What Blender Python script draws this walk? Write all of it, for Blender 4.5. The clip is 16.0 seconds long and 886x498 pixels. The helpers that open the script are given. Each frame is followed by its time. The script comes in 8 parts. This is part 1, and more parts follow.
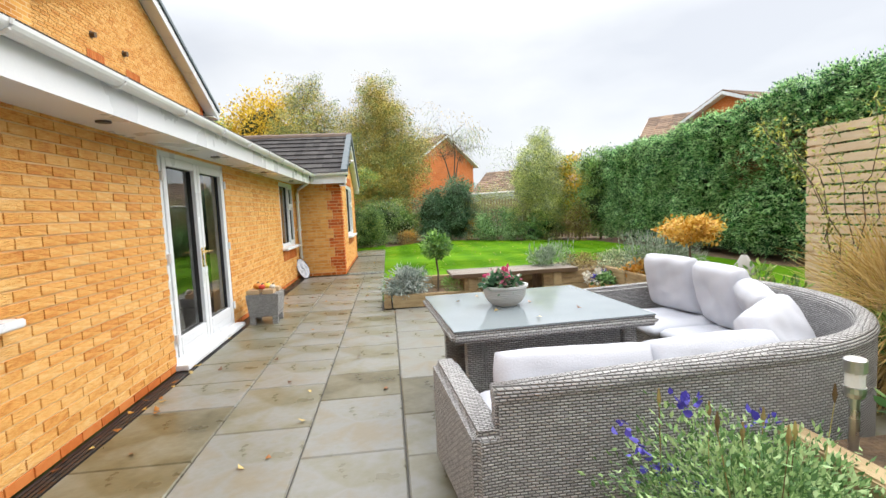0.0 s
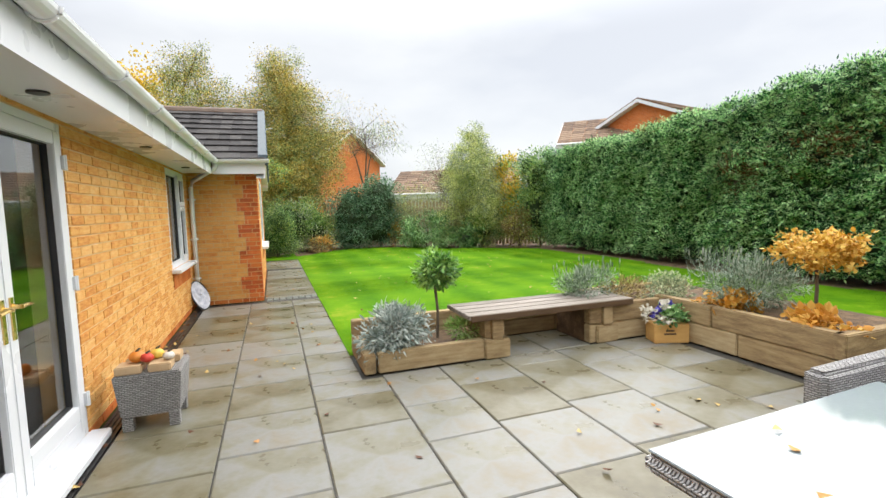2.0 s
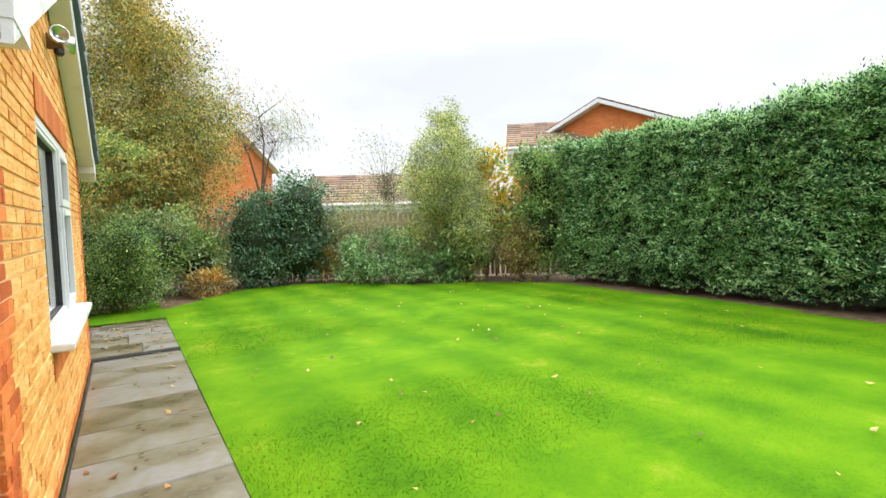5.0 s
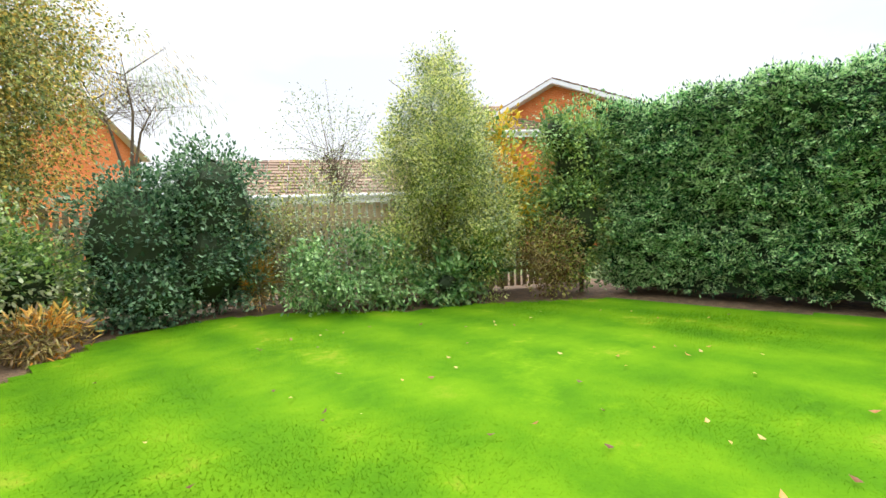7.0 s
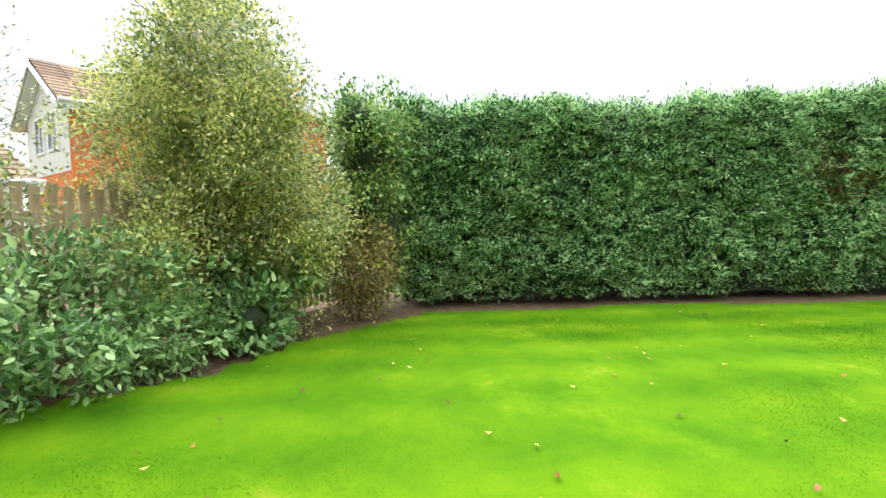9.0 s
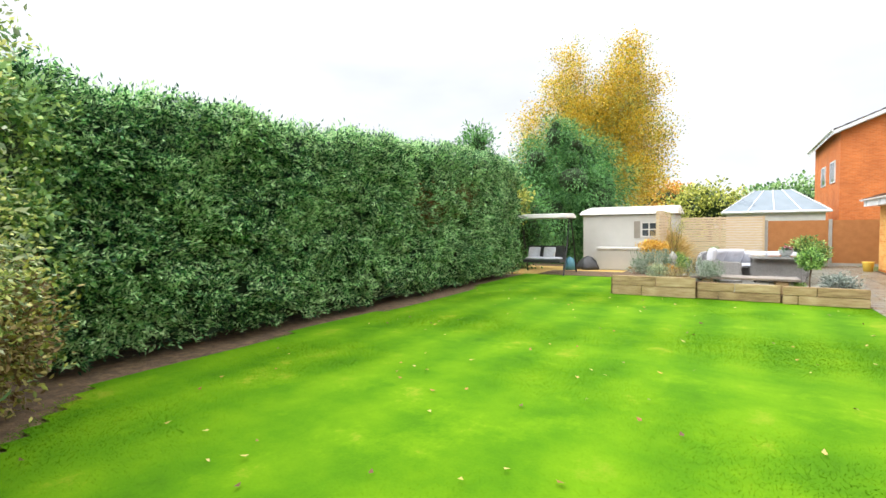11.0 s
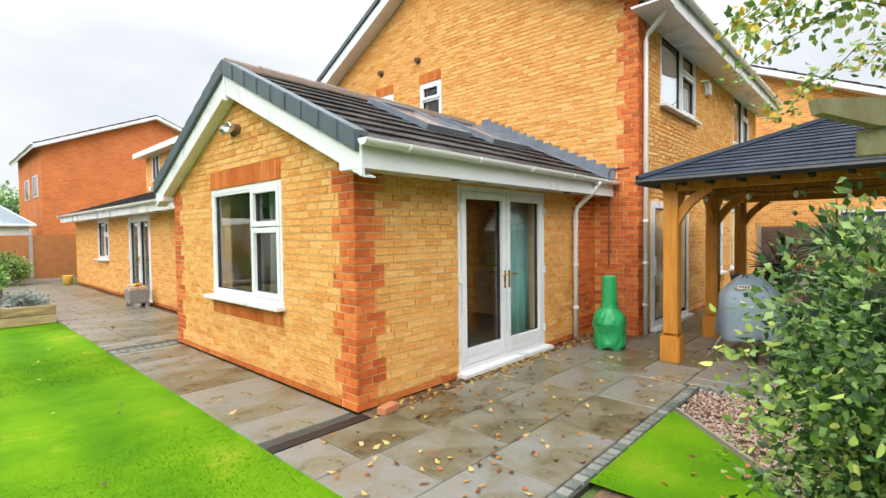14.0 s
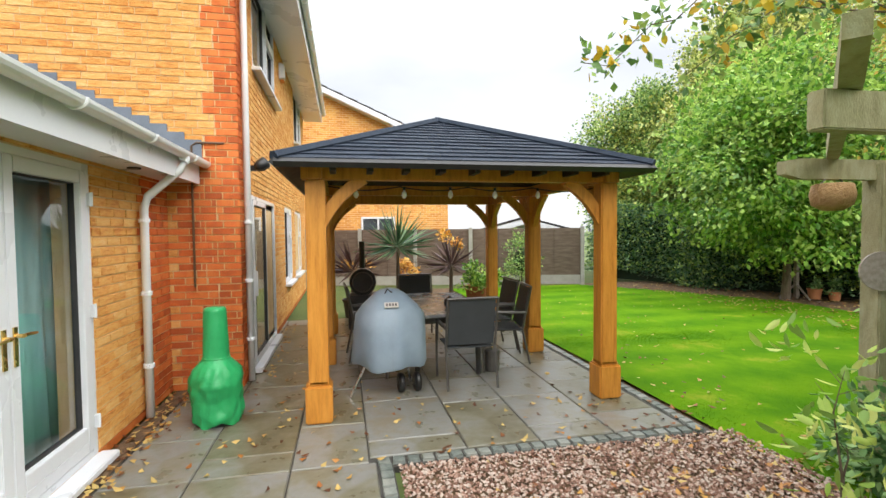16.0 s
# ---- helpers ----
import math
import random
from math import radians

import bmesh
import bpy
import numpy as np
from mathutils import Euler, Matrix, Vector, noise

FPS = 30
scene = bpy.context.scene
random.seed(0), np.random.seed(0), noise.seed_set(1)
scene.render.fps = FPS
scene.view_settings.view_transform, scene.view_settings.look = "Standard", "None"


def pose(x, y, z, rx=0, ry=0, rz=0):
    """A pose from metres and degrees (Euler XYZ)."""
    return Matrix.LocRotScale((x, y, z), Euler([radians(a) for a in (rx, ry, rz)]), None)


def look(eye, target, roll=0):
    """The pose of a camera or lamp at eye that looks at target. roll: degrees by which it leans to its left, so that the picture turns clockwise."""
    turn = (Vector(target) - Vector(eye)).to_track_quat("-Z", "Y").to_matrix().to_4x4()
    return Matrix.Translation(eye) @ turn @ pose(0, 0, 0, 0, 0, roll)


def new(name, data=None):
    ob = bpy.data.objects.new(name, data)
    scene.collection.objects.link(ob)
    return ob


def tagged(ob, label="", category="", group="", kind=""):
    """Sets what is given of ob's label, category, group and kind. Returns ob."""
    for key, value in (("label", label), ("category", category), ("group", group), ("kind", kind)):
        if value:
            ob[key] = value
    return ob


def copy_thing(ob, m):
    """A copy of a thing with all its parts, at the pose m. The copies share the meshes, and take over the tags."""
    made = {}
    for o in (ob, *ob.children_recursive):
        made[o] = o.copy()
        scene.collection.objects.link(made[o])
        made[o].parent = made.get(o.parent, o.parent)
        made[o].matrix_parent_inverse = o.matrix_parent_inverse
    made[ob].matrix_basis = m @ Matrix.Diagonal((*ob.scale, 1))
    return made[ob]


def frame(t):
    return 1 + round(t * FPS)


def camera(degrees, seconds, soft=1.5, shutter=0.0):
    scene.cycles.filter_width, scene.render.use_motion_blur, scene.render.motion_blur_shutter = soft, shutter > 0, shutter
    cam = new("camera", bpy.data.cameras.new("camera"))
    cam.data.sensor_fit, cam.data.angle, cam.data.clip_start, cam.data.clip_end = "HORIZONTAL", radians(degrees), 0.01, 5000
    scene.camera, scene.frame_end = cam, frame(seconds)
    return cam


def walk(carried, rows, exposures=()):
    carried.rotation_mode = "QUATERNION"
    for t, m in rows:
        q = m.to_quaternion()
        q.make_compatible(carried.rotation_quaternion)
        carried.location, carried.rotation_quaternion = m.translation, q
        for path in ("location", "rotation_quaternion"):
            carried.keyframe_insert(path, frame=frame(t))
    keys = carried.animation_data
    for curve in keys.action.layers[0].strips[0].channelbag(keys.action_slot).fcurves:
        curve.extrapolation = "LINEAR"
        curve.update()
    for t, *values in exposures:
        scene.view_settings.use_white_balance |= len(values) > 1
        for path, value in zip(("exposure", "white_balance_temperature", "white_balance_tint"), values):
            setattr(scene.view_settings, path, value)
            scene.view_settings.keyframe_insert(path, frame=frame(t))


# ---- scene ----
cam = camera(85.4, 16.0)
PATH = [
    (0, (0.358, 0.451, 1.476), (0.579, 2.432, 1.309), -2.7),
    (0.5, (0.275, 0.758, 1.47), (0.528, 2.731, 1.268), -2.2),
    (0.7, (0.23, 1.023, 1.463), (0.546, 2.987, 1.258), -1.7),
    (1, (0.039, 1.493, 1.453), (0.445, 3.439, 1.234), -1.8),
    (1.5, (-0.26, 2.32, 1.518), (0.275, 4.234, 1.299), -1.8),
    (2, (-0.5, 3.307, 1.559), (0.162, 5.186, 1.382), -1.7),
    (2.5, (-0.583, 4.29, 1.626), (0.171, 6.138, 1.483), -1.7),
    (3, (-0.598, 5.353, 1.592), (0.242, 7.163, 1.46), -1.7),
    (3.5, (-0.512, 6.482, 1.581), (0.419, 8.248, 1.452), -1.4),
    (4, (-0.458, 7.606, 1.573), (0.538, 9.336, 1.447), -1.4),
    (4.5, (-0.434, 8.708, 1.548), (0.606, 10.412, 1.424), -1.1),
    (4.7, (-0.408, 9.204, 1.548), (0.661, 10.89, 1.427), -1.2),
    (6.8, (0.353, 14.005, 1.461), (1.739, 15.441, 1.329), -2.2),
    (7, (0.355, 14.464, 1.458), (1.813, 15.827, 1.329), -2.1),
    (7.5, (0.401, 15.513, 1.442), (2.035, 16.66, 1.315), -1.8),
    (8, (0.526, 16.501, 1.422), (2.362, 17.284, 1.295), -1.4),
    (8.5, (0.669, 17.417, 1.398), (2.635, 17.764, 1.279), -1.1),
    (9, (0.923, 18.278, 1.386), (2.913, 18.11, 1.273), -0.6),
    (9.2, (1.065, 18.564, 1.404), (3.028, 18.199, 1.285), -0.8),
    (11.3, (2.593, 20.535, 1.632), (3.372, 18.695, 1.549), -0.7),
    (11.5, (2.63, 20.683, 1.664), (3.227, 18.777, 1.578), -0.8),
    (12, (2.629, 20.867, 1.755), (2.736, 18.872, 1.667), -0.8),
    (12.5, (2.751, 20.966, 1.777), (2.354, 19.006, 1.72), -0.6),
    (13, (2.761, 20.931, 1.769), (1.997, 19.083, 1.736), -0.7),
    (13.5, (2.488, 20.746, 1.709), (1.32, 19.123, 1.672), -0.7),
    (14, (1.911, 20.333, 1.627), (0.447, 18.972, 1.564), -0.7),
    (14.5, (1.358, 19.807, 1.621), (-0.348, 18.766, 1.554), -0.8),
    (15, (0.858, 19.27, 1.649), (-1.026, 18.604, 1.581), -0.7),
    (15.5, (0.372, 18.881, 1.674), (-1.623, 18.755, 1.611), -0.6),
    (16, (-0.048, 18.596, 1.665), (-2.005, 18.999, 1.591), -0.6),
]
walk(cam, [(t, look(eye, target, roll)) for t, eye, target, roll in PATH], [(0, 1.33), (1.5, 1.28), (3.5, 1.37), (7, 1.55), (9, 1.66), (11.5, 1.48), (14, 1.35), (16, 1.5)])

# ---- world and light ----
SUN_EL, SUN_AZ = radians(46), radians(60)
world = bpy.data.worlds.new("overcast_sky")
scene.world = world
world.use_nodes = True
wn, wl = world.node_tree.nodes, world.node_tree.links
bg = wn["Background"]
skyt = wn.new("ShaderNodeTexSky")
skyt.sky_type, skyt.sun_disc, skyt.sun_elevation, skyt.sun_rotation = "NISHITA", False, SUN_EL, SUN_AZ
cloud = wn.new("ShaderNodeTexNoise")
cloud.inputs["Scale"].default_value, cloud.inputs["Detail"].default_value = 2.2, 5
cramp = wn.new("ShaderNodeValToRGB")
cramp.color_ramp.elements[0].position, cramp.color_ramp.elements[0].color = 0.36, (3.2, 3.3, 3.5, 1)
cramp.color_ramp.elements[1].position, cramp.color_ramp.elements[1].color = 0.6, (3.9, 3.95, 4.0, 1)
zen = wn.new("ShaderNodeMapRange")
zen.interpolation_type = "SMOOTHSTEP"
for key, val in (("From Min", 0.3), ("From Max", 0.58), ("To Min", 1.0), ("To Max", 3.2)):
    zen.inputs[key].default_value = val
sepz, lit = wn.new("ShaderNodeSeparateXYZ"), wn.new("ShaderNodeVectorMath")
lit.operation = "SCALE"
cmap = wn.new("ShaderNodeMapping")
cmap.inputs["Scale"].default_value = (1.0, 1.0, 2.6)
cmix = wn.new("ShaderNodeMix")
cmix.data_type = "RGBA"
cmix.inputs["Factor"].default_value = 0.93
sky_dir = wn.new("ShaderNodeTexCoord").outputs["Generated"]
wl.new(sky_dir, cmap.inputs["Vector"])
wl.new(cmap.outputs["Vector"], cloud.inputs["Vector"])
wl.new(sky_dir, sepz.inputs[0])
wl.new(sepz.outputs["Z"], zen.inputs["Value"])
wl.new(cloud.outputs["Fac"], cramp.inputs["Fac"])
wl.new(cramp.outputs["Color"], lit.inputs[0])
wl.new(zen.outputs["Result"], lit.inputs["Scale"])
wl.new(skyt.outputs["Color"], cmix.inputs["A"])
wl.new(lit.outputs["Vector"], cmix.inputs["B"])
wl.new(cmix.outputs["Result"], bg.inputs["Color"])
bg.inputs["Strength"].default_value = 0.1
sun = new("sun", bpy.data.lights.new("sun", "SUN"))
sun.data.energy, sun.data.angle, sun.data.color = 1.3, radians(75), (1.0, 0.95, 0.88)
sun.rotation_euler = (radians(90) - SUN_EL, 0, radians(120))

# ---- mesh helpers ----


class G:
    """Collects vertices and faces."""

    def __init__(self):
        self.v, self.f = [], []

    def add(self, vs, fs):
        n = len(self.v)
        self.v += [tuple(p) for p in vs]
        self.f += [tuple(i + n for i in q) for q in fs]
        return self

    def box(self, x0, x1, y0, y1, z0, z1):
        return self.add([(x, y, z) for z in (z0, z1) for x, y in ((x0, y0), (x1, y0), (x1, y1), (x0, y1))],
                        [(3, 2, 1, 0), (4, 5, 6, 7), (0, 1, 5, 4), (1, 2, 6, 5), (2, 3, 7, 6), (3, 0, 4, 7)])

    def hexa(self, a, b):
        """A solid between two rings of equally many points, both anticlockwise seen from b's side."""
        n = len(a)
        return self.add(list(a) + list(b), [tuple(range(n))[::-1], tuple(range(n, 2 * n))] + [(i, (i + 1) % n, n + (i + 1) % n, n + i) for i in range(n)])

    def tube(self, pts, radii, n=8):
        pts = [Vector(p) for p in pts]
        if not hasattr(radii, "__len__"):
            radii = [radii] * len(pts)
        k = len(self.v)
        for i, p in enumerate(pts):
            d = (pts[min(i + 1, len(pts) - 1)] - pts[max(i - 1, 0)]).normalized()
            a = d.cross(Vector((0, 0, 1)) if abs(d.z) < 0.9 else Vector((1, 0, 0))).normalized()
            b = d.cross(a)
            for j in range(n):
                w = 2 * math.pi * j / n
                self.v.append(tuple(p + radii[i] * (math.cos(w) * a + math.sin(w) * b)))
        for i in range(len(pts) - 1):
            for j in range(n):
                self.f.append((k + i * n + j, k + (i + 1) * n + j, k + (i + 1) * n + (j + 1) % n, k + i * n + (j + 1) % n))
        self.f.append(tuple(k + j for j in range(n)))
        self.f.append(tuple(k + (len(pts) - 1) * n + j for j in range(n))[::-1])
        return self

    def lathe(self, prof, n=20, at=(0, 0), wob=0.0):
        k = len(self.v)
        for r, z in prof:
            for j in range(n):
                w = 2 * math.pi * j / n
                q = r * (1 + wob * math.sin(5 * w + 3 * z))
                self.v.append((at[0] + q * math.cos(w), at[1] + q * math.sin(w), z))
        for i in range(len(prof) - 1):
            for j in range(n):
                self.f.append((k + i * n + j, k + i * n + (j + 1) % n, k + (i + 1) * n + (j + 1) % n, k + (i + 1) * n + j))
        self.f.append(tuple(k + j for j in range(n))[::-1])
        self.f.append(tuple(k + (len(prof) - 1) * n + j for j in range(n)))
        return self

    def turned(self, m):
        self.v = [tuple(m @ Vector(p)) for p in self.v]
        return self


def mesh_of(name, g, mat, bevel=0.0, smooth=False, segs=2):
    me = bpy.data.meshes.new(name)
    me.from_pydata(g.v, [], g.f)
    if bevel:
        bm = bmesh.new()
        bm.from_mesh(me)
        bmesh.ops.recalc_face_normals(bm, faces=bm.faces)
        sharp = [e for e in bm.edges if len(e.link_faces) == 2 and e.calc_face_angle(0) > 0.5]
        bmesh.ops.bevel(bm, geom=sharp, offset=bevel, segments=segs, affect="EDGES", clamp_overlap=True)
        bm.to_mesh(me)
        bm.free()
    else:
        bm = bmesh.new()
        bm.from_mesh(me)
        bmesh.ops.recalc_face_normals(bm, faces=bm.faces)
        bm.to_mesh(me)
        bm.free()
    me.materials.append(mat)
    if smooth:
        me.shade_smooth()
    return me


def part(name, g, mat, parent=None, label="", bevel=0.0, smooth=False, segs=2, kind=""):
    ob = new(name, mesh_of(name, g, mat, bevel, smooth, segs))
    ob.parent = parent
    return tagged(ob, label, kind=kind)


def thing(name, m, label, category, group="", kind=""):
    ob = new(name)
    ob.empty_display_size = 0.1
    ob.matrix_world = m
    return tagged(ob, label, category, group, kind)


def structure(name, g, mat, label="", bevel=0.0, category="", smooth=False):
    ob = part(name, g, mat, None, label, bevel, smooth)
    return tagged(ob, category=category, kind="structure")


def cloud_mesh(name, base, axis, side, mat, bend=0.25, ovate=False):
    """Leaves: base points, long axes and half-width vectors, as arrays (n, 3). Folded diamonds, or ovate blades of six corners."""
    n = len(base)
    up = np.cross(axis, side)
    up /= np.linalg.norm(up, axis=1, keepdims=True) + 1e-9
    w = np.linalg.norm(side, axis=1, keepdims=True)
    fold = up * w * bend
    if ovate:
        a, b = base + 0.28 * axis, base + 0.66 * axis
        ring = [base, a + 0.9 * side + fold, b + 0.85 * side + 0.6 * fold, base + axis - 1.2 * fold, b - 0.85 * side + 0.6 * fold, a - 0.9 * side + fold]
        tris = [0, 1, 2, 0, 2, 3, 0, 3, 4, 0, 4, 5]
    else:
        mid = base + 0.45 * axis
        ring = [base, mid + side + fold, base + axis - fold, mid - side + fold]
        tris = [0, 1, 2, 0, 2, 3]
    v = np.stack(ring, 1).reshape(-1, 3)
    k, t = len(ring), len(tris) // 3
    me = bpy.data.meshes.new(name)
    me.vertices.add(k * n)
    me.vertices.foreach_set("co", v.astype(np.float32).ravel())
    loops = (k * np.arange(n)[:, None] + np.array(tris)).ravel()
    me.loops.add(3 * t * n)
    me.loops.foreach_set("vertex_index", loops.astype(np.int32))
    me.polygons.add(t * n)
    me.polygons.foreach_set("loop_start", (3 * np.arange(t * n)).astype(np.int32))
    me.update(calc_edges=True)
    me.materials.append(mat)
    return me


def unit(a):
    return a / (np.linalg.norm(a, axis=1, keepdims=True) + 1e-9)


def foliage(name, pts, out, length, width, mat, parent=None, spread=0.8, droop=0.0, seed=1, label="", kind="", flat=0.75, ovate=None):
    """A crown of leaves at pts that point roughly along out."""
    rg = np.random.default_rng(seed)
    n = len(pts)
    ax = unit(out + spread * rg.normal(size=(n, 3)) + np.array([0, 0, -droop]))
    sz = length * rg.uniform(0.6, 1.3, (n, 1))
    sd = unit(np.cross(ax, np.array([0, 0, 1.0]) + flat * rg.normal(size=(n, 3)))) * sz * width / length * 0.5
    ob = new(name, cloud_mesh(name, pts, ax * sz, sd, mat, ovate=n < 8000 and width > 0.02 if ovate is None else ovate))
    ob.parent = parent
    return tagged(ob, label, kind=kind)


def clumps(blobs, n, clump, seed, shell=0.55):
    """Leaf points in clumps inside ellipsoids (x, y, z, rx, ry, rz), with the outward way of each."""
    rg = np.random.default_rng(seed)
    vol = np.array([b[3] * b[4] * b[5] for b in blobs]) ** 0.7
    pick = rg.choice(len(blobs), max(8, n // 40), p=vol / vol.sum())
    b = np.array(blobs)[pick]
    d = unit(rg.normal(size=(len(pick), 3)))
    r = shell + (1 - shell) * rg.uniform(0, 1, (len(pick), 1)) ** 0.6
    r *= 1 + 0.12 * rg.normal(size=(len(pick), 1))
    c = b[:, :3] + d * r * b[:, 3:6]
    k = rg.integers(0, len(c), n)
    p = c[k] + clump * np.clip(rg.normal(size=(n, 3)), -1.7, 1.7) * np.array([1, 1, 0.75])
    return p, unit(d[k] + 0.5 * unit(p - c[k]))


# ---- materials ----


def material(name, colours, rough=0.6, metal=0.0, scale=6.0, detail=4.0, bump=0.0, bump_scale=60.0, island="", spread=0.0, stretch=(1, 1, 1), spec=0.5, fine=0.25, rvar=0.15, trans=0.0):
    """A surface: a ramp of colours over noise at two scales; island: '', 'mesh' or 'object' shifts it piece by piece."""
    m = bpy.data.materials.new(name)
    m.use_nodes = True
    nd, ln = m.node_tree.nodes, m.node_tree.links
    bs = nd["Principled BSDF"]
    tc = nd.new("ShaderNodeTexCoord")
    mp = nd.new("ShaderNodeMapping")
    mp.inputs["Scale"].default_value = stretch
    ln.new(tc.outputs["Object"], mp.inputs["Vector"])
    n1, n2 = nd.new("ShaderNodeTexNoise"), nd.new("ShaderNodeTexNoise")
    n1.inputs["Scale"].default_value, n1.inputs["Detail"].default_value = scale, detail
    n2.inputs["Scale"].default_value, n2.inputs["Detail"].default_value = bump_scale, 3
    for n in (n1, n2):
        ln.new(mp.outputs["Vector"], n.inputs["Vector"])
    mixn = nd.new("ShaderNodeMix")
    mixn.inputs["Factor"].default_value = fine
    ln.new(n1.outputs["Fac"], mixn.inputs["A"])
    ln.new(n2.outputs["Fac"], mixn.inputs["B"])
    fac = mixn.outputs["Result"]
    if island:
        if island == "mesh":
            src = nd.new("ShaderNodeNewGeometry").outputs["Random Per Island"]
        else:
            src = nd.new("ShaderNodeObjectInfo").outputs["Random"]
        ma = nd.new("ShaderNodeMath")
        ma.operation = "MULTIPLY_ADD"
        ma.inputs[1].default_value, ma.inputs[2].default_value = spread, -spread / 2
        ln.new(src, ma.inputs[0])
        ad = nd.new("ShaderNodeMath")
        ln.new(fac, ad.inputs[0])
        ln.new(ma.outputs[0], ad.inputs[1])
        fac = ad.outputs[0]
    rp = nd.new("ShaderNodeValToRGB")
    el = rp.color_ramp.elements
    k = len(colours)
    while len(el) < k:
        el.new(0.5)
    for i, c in enumerate(colours):
        el[i].position = 0.28 + 0.44 * i / max(1, k - 1)
        el[i].color = (*c, 1)
    ln.new(fac, rp.inputs["Fac"])
    ln.new(rp.outputs["Color"], bs.inputs["Base Color"])
    rr = nd.new("ShaderNodeMapRange")
    rr.inputs["To Min"].default_value, rr.inputs["To Max"].default_value = max(0, rough - rvar), min(1, rough + rvar)
    ln.new(n1.outputs["Fac"], rr.inputs["Value"])
    ln.new(rr.outputs["Result"], bs.inputs["Roughness"])
    bs.inputs["Metallic"].default_value = metal
    bs.inputs["Specular IOR Level"].default_value = spec
    if bump:
        bu = nd.new("ShaderNodeBump")
        bu.inputs["Strength"].default_value, bu.inputs["Distance"].default_value = bump, 0.02
        ln.new(n2.outputs["Fac"], bu.inputs["Height"])
        ln.new(bu.outputs["Normal"], bs.inputs["Normal"])
    if trans:
        tl = nd.new("ShaderNodeBsdfTranslucent")
        ln.new(rp.outputs["Color"], tl.inputs["Color"])
        mx = nd.new("ShaderNodeMixShader")
        mx.inputs[0].default_value = trans
        ln.new(bs.outputs[0], mx.inputs[1])
        ln.new(tl.outputs[0], mx.inputs[2])
        ln.new(mx.outputs[0], nd["Material Output"].inputs["Surface"])
    return m


def leafmat(name, *cols, rough=0.5, spread=0.9, trans=0.25, spec=0.4):
    return material(name, cols, rough, scale=1.2, detail=2, island="mesh", spread=spread, fine=0.1, trans=trans, spec=spec)


BUFF = ((0.56, 0.19, 0.035), (0.73, 0.345, 0.085), (0.80, 0.445, 0.14), (0.85, 0.56, 0.24))
RED = ((0.40, 0.085, 0.02), (0.58, 0.13, 0.028), (0.66, 0.20, 0.05))
m_buff = material("buff_brick", BUFF, 0.8, scale=9, bump=0.8, bump_scale=34, island="mesh", spread=0.22, stretch=(1, 1, 5), spec=0.25, fine=0.38)
m_buff1 = material("buff_brick_single", BUFF, 0.8, scale=9, bump=0.8, bump_scale=34, island="object", spread=0.22, stretch=(1, 1, 5), spec=0.25, fine=0.38)
m_red = material("red_brick", RED, 0.8, scale=9, bump=0.5, bump_scale=70, island="mesh", spread=0.5, spec=0.25)
m_red1 = material("red_brick_single", RED, 0.8, scale=9, bump=0.5, bump_scale=70, island="object", spread=0.5, spec=0.25)
m_orange = material("orange_brick", ((0.40, 0.10, 0.02), (0.50, 0.14, 0.03), (0.55, 0.19, 0.05)), 0.85, scale=9, island="mesh", spread=0.4, spec=0.2)
m_mortar = material("mortar", ((0.62, 0.40, 0.18), (0.72, 0.51, 0.27), (0.80, 0.62, 0.38)), 0.9, scale=5, bump=0.4, bump_scale=90, spec=0.2)
m_upvc = material("white_upvc", ((0.66, 0.68, 0.72), (0.74, 0.76, 0.79)), 0.3, scale=2, spec=0.5)
m_gutter = material("white_gutter_plastic", ((0.70, 0.72, 0.74), (0.80, 0.82, 0.84)), 0.35, scale=3)
m_tile = material("dark_roof_tile", ((0.022, 0.02, 0.02), (0.04, 0.036, 0.036), (0.07, 0.066, 0.062)), 0.75, spec=0.25, scale=7, bump=0.3, bump_scale=50, island="mesh", spread=0.4)
m_tantile = material("tan_roof_tile", ((0.12, 0.075, 0.05), (0.20, 0.125, 0.08), (0.29, 0.195, 0.125)), 0.8, scale=5, island="mesh", spread=0.4)
m_verge = material("slate_grey_verge", ((0.05, 0.072, 0.088), (0.085, 0.115, 0.132)), 0.5, scale=4)
m_slab = material("wet_sandstone", ((0.07, 0.06, 0.03), (0.12, 0.105, 0.06), (0.165, 0.155, 0.11), (0.20, 0.2, 0.185), (0.19, 0.165, 0.12)), 0.32, scale=2.2, detail=9, bump=0.16, bump_scale=12, island="object", spread=0.26, rvar=0.22, spec=0.38)
m_joint = material("dark_jointing", ((0.03, 0.03, 0.026), (0.07, 0.065, 0.055)), 0.7, scale=12, bump=0.3)
m_soil = material("leaf_strewn_soil", ((0.05, 0.03, 0.017), (0.12, 0.075, 0.04), (0.24, 0.15, 0.08)), 0.95, scale=9, bump=0.8, bump_scale=40)
m_ground = material("rough_grass_ground", ((0.05, 0.08, 0.015), (0.09, 0.13, 0.03), (0.13, 0.13, 0.05)), 0.95, scale=0.8, bump=0.5, bump_scale=20)
m_yellow = material("yellow_gravel", ((0.42, 0.26, 0.06), (0.55, 0.36, 0.10), (0.62, 0.46, 0.2)), 0.9, scale=30, bump=0.6, bump_scale=90)
m_black = material("black_plastic", ((0.012, 0.012, 0.013), (0.03, 0.03, 0.03)), 0.4, scale=8)
m_oak = material("golden_stained_timber", ((0.40, 0.145, 0.016), (0.58, 0.24, 0.032), (0.68, 0.31, 0.05)), 0.45, scale=5, bump=0.15, bump_scale=40, stretch=(6, 6, 0.6))
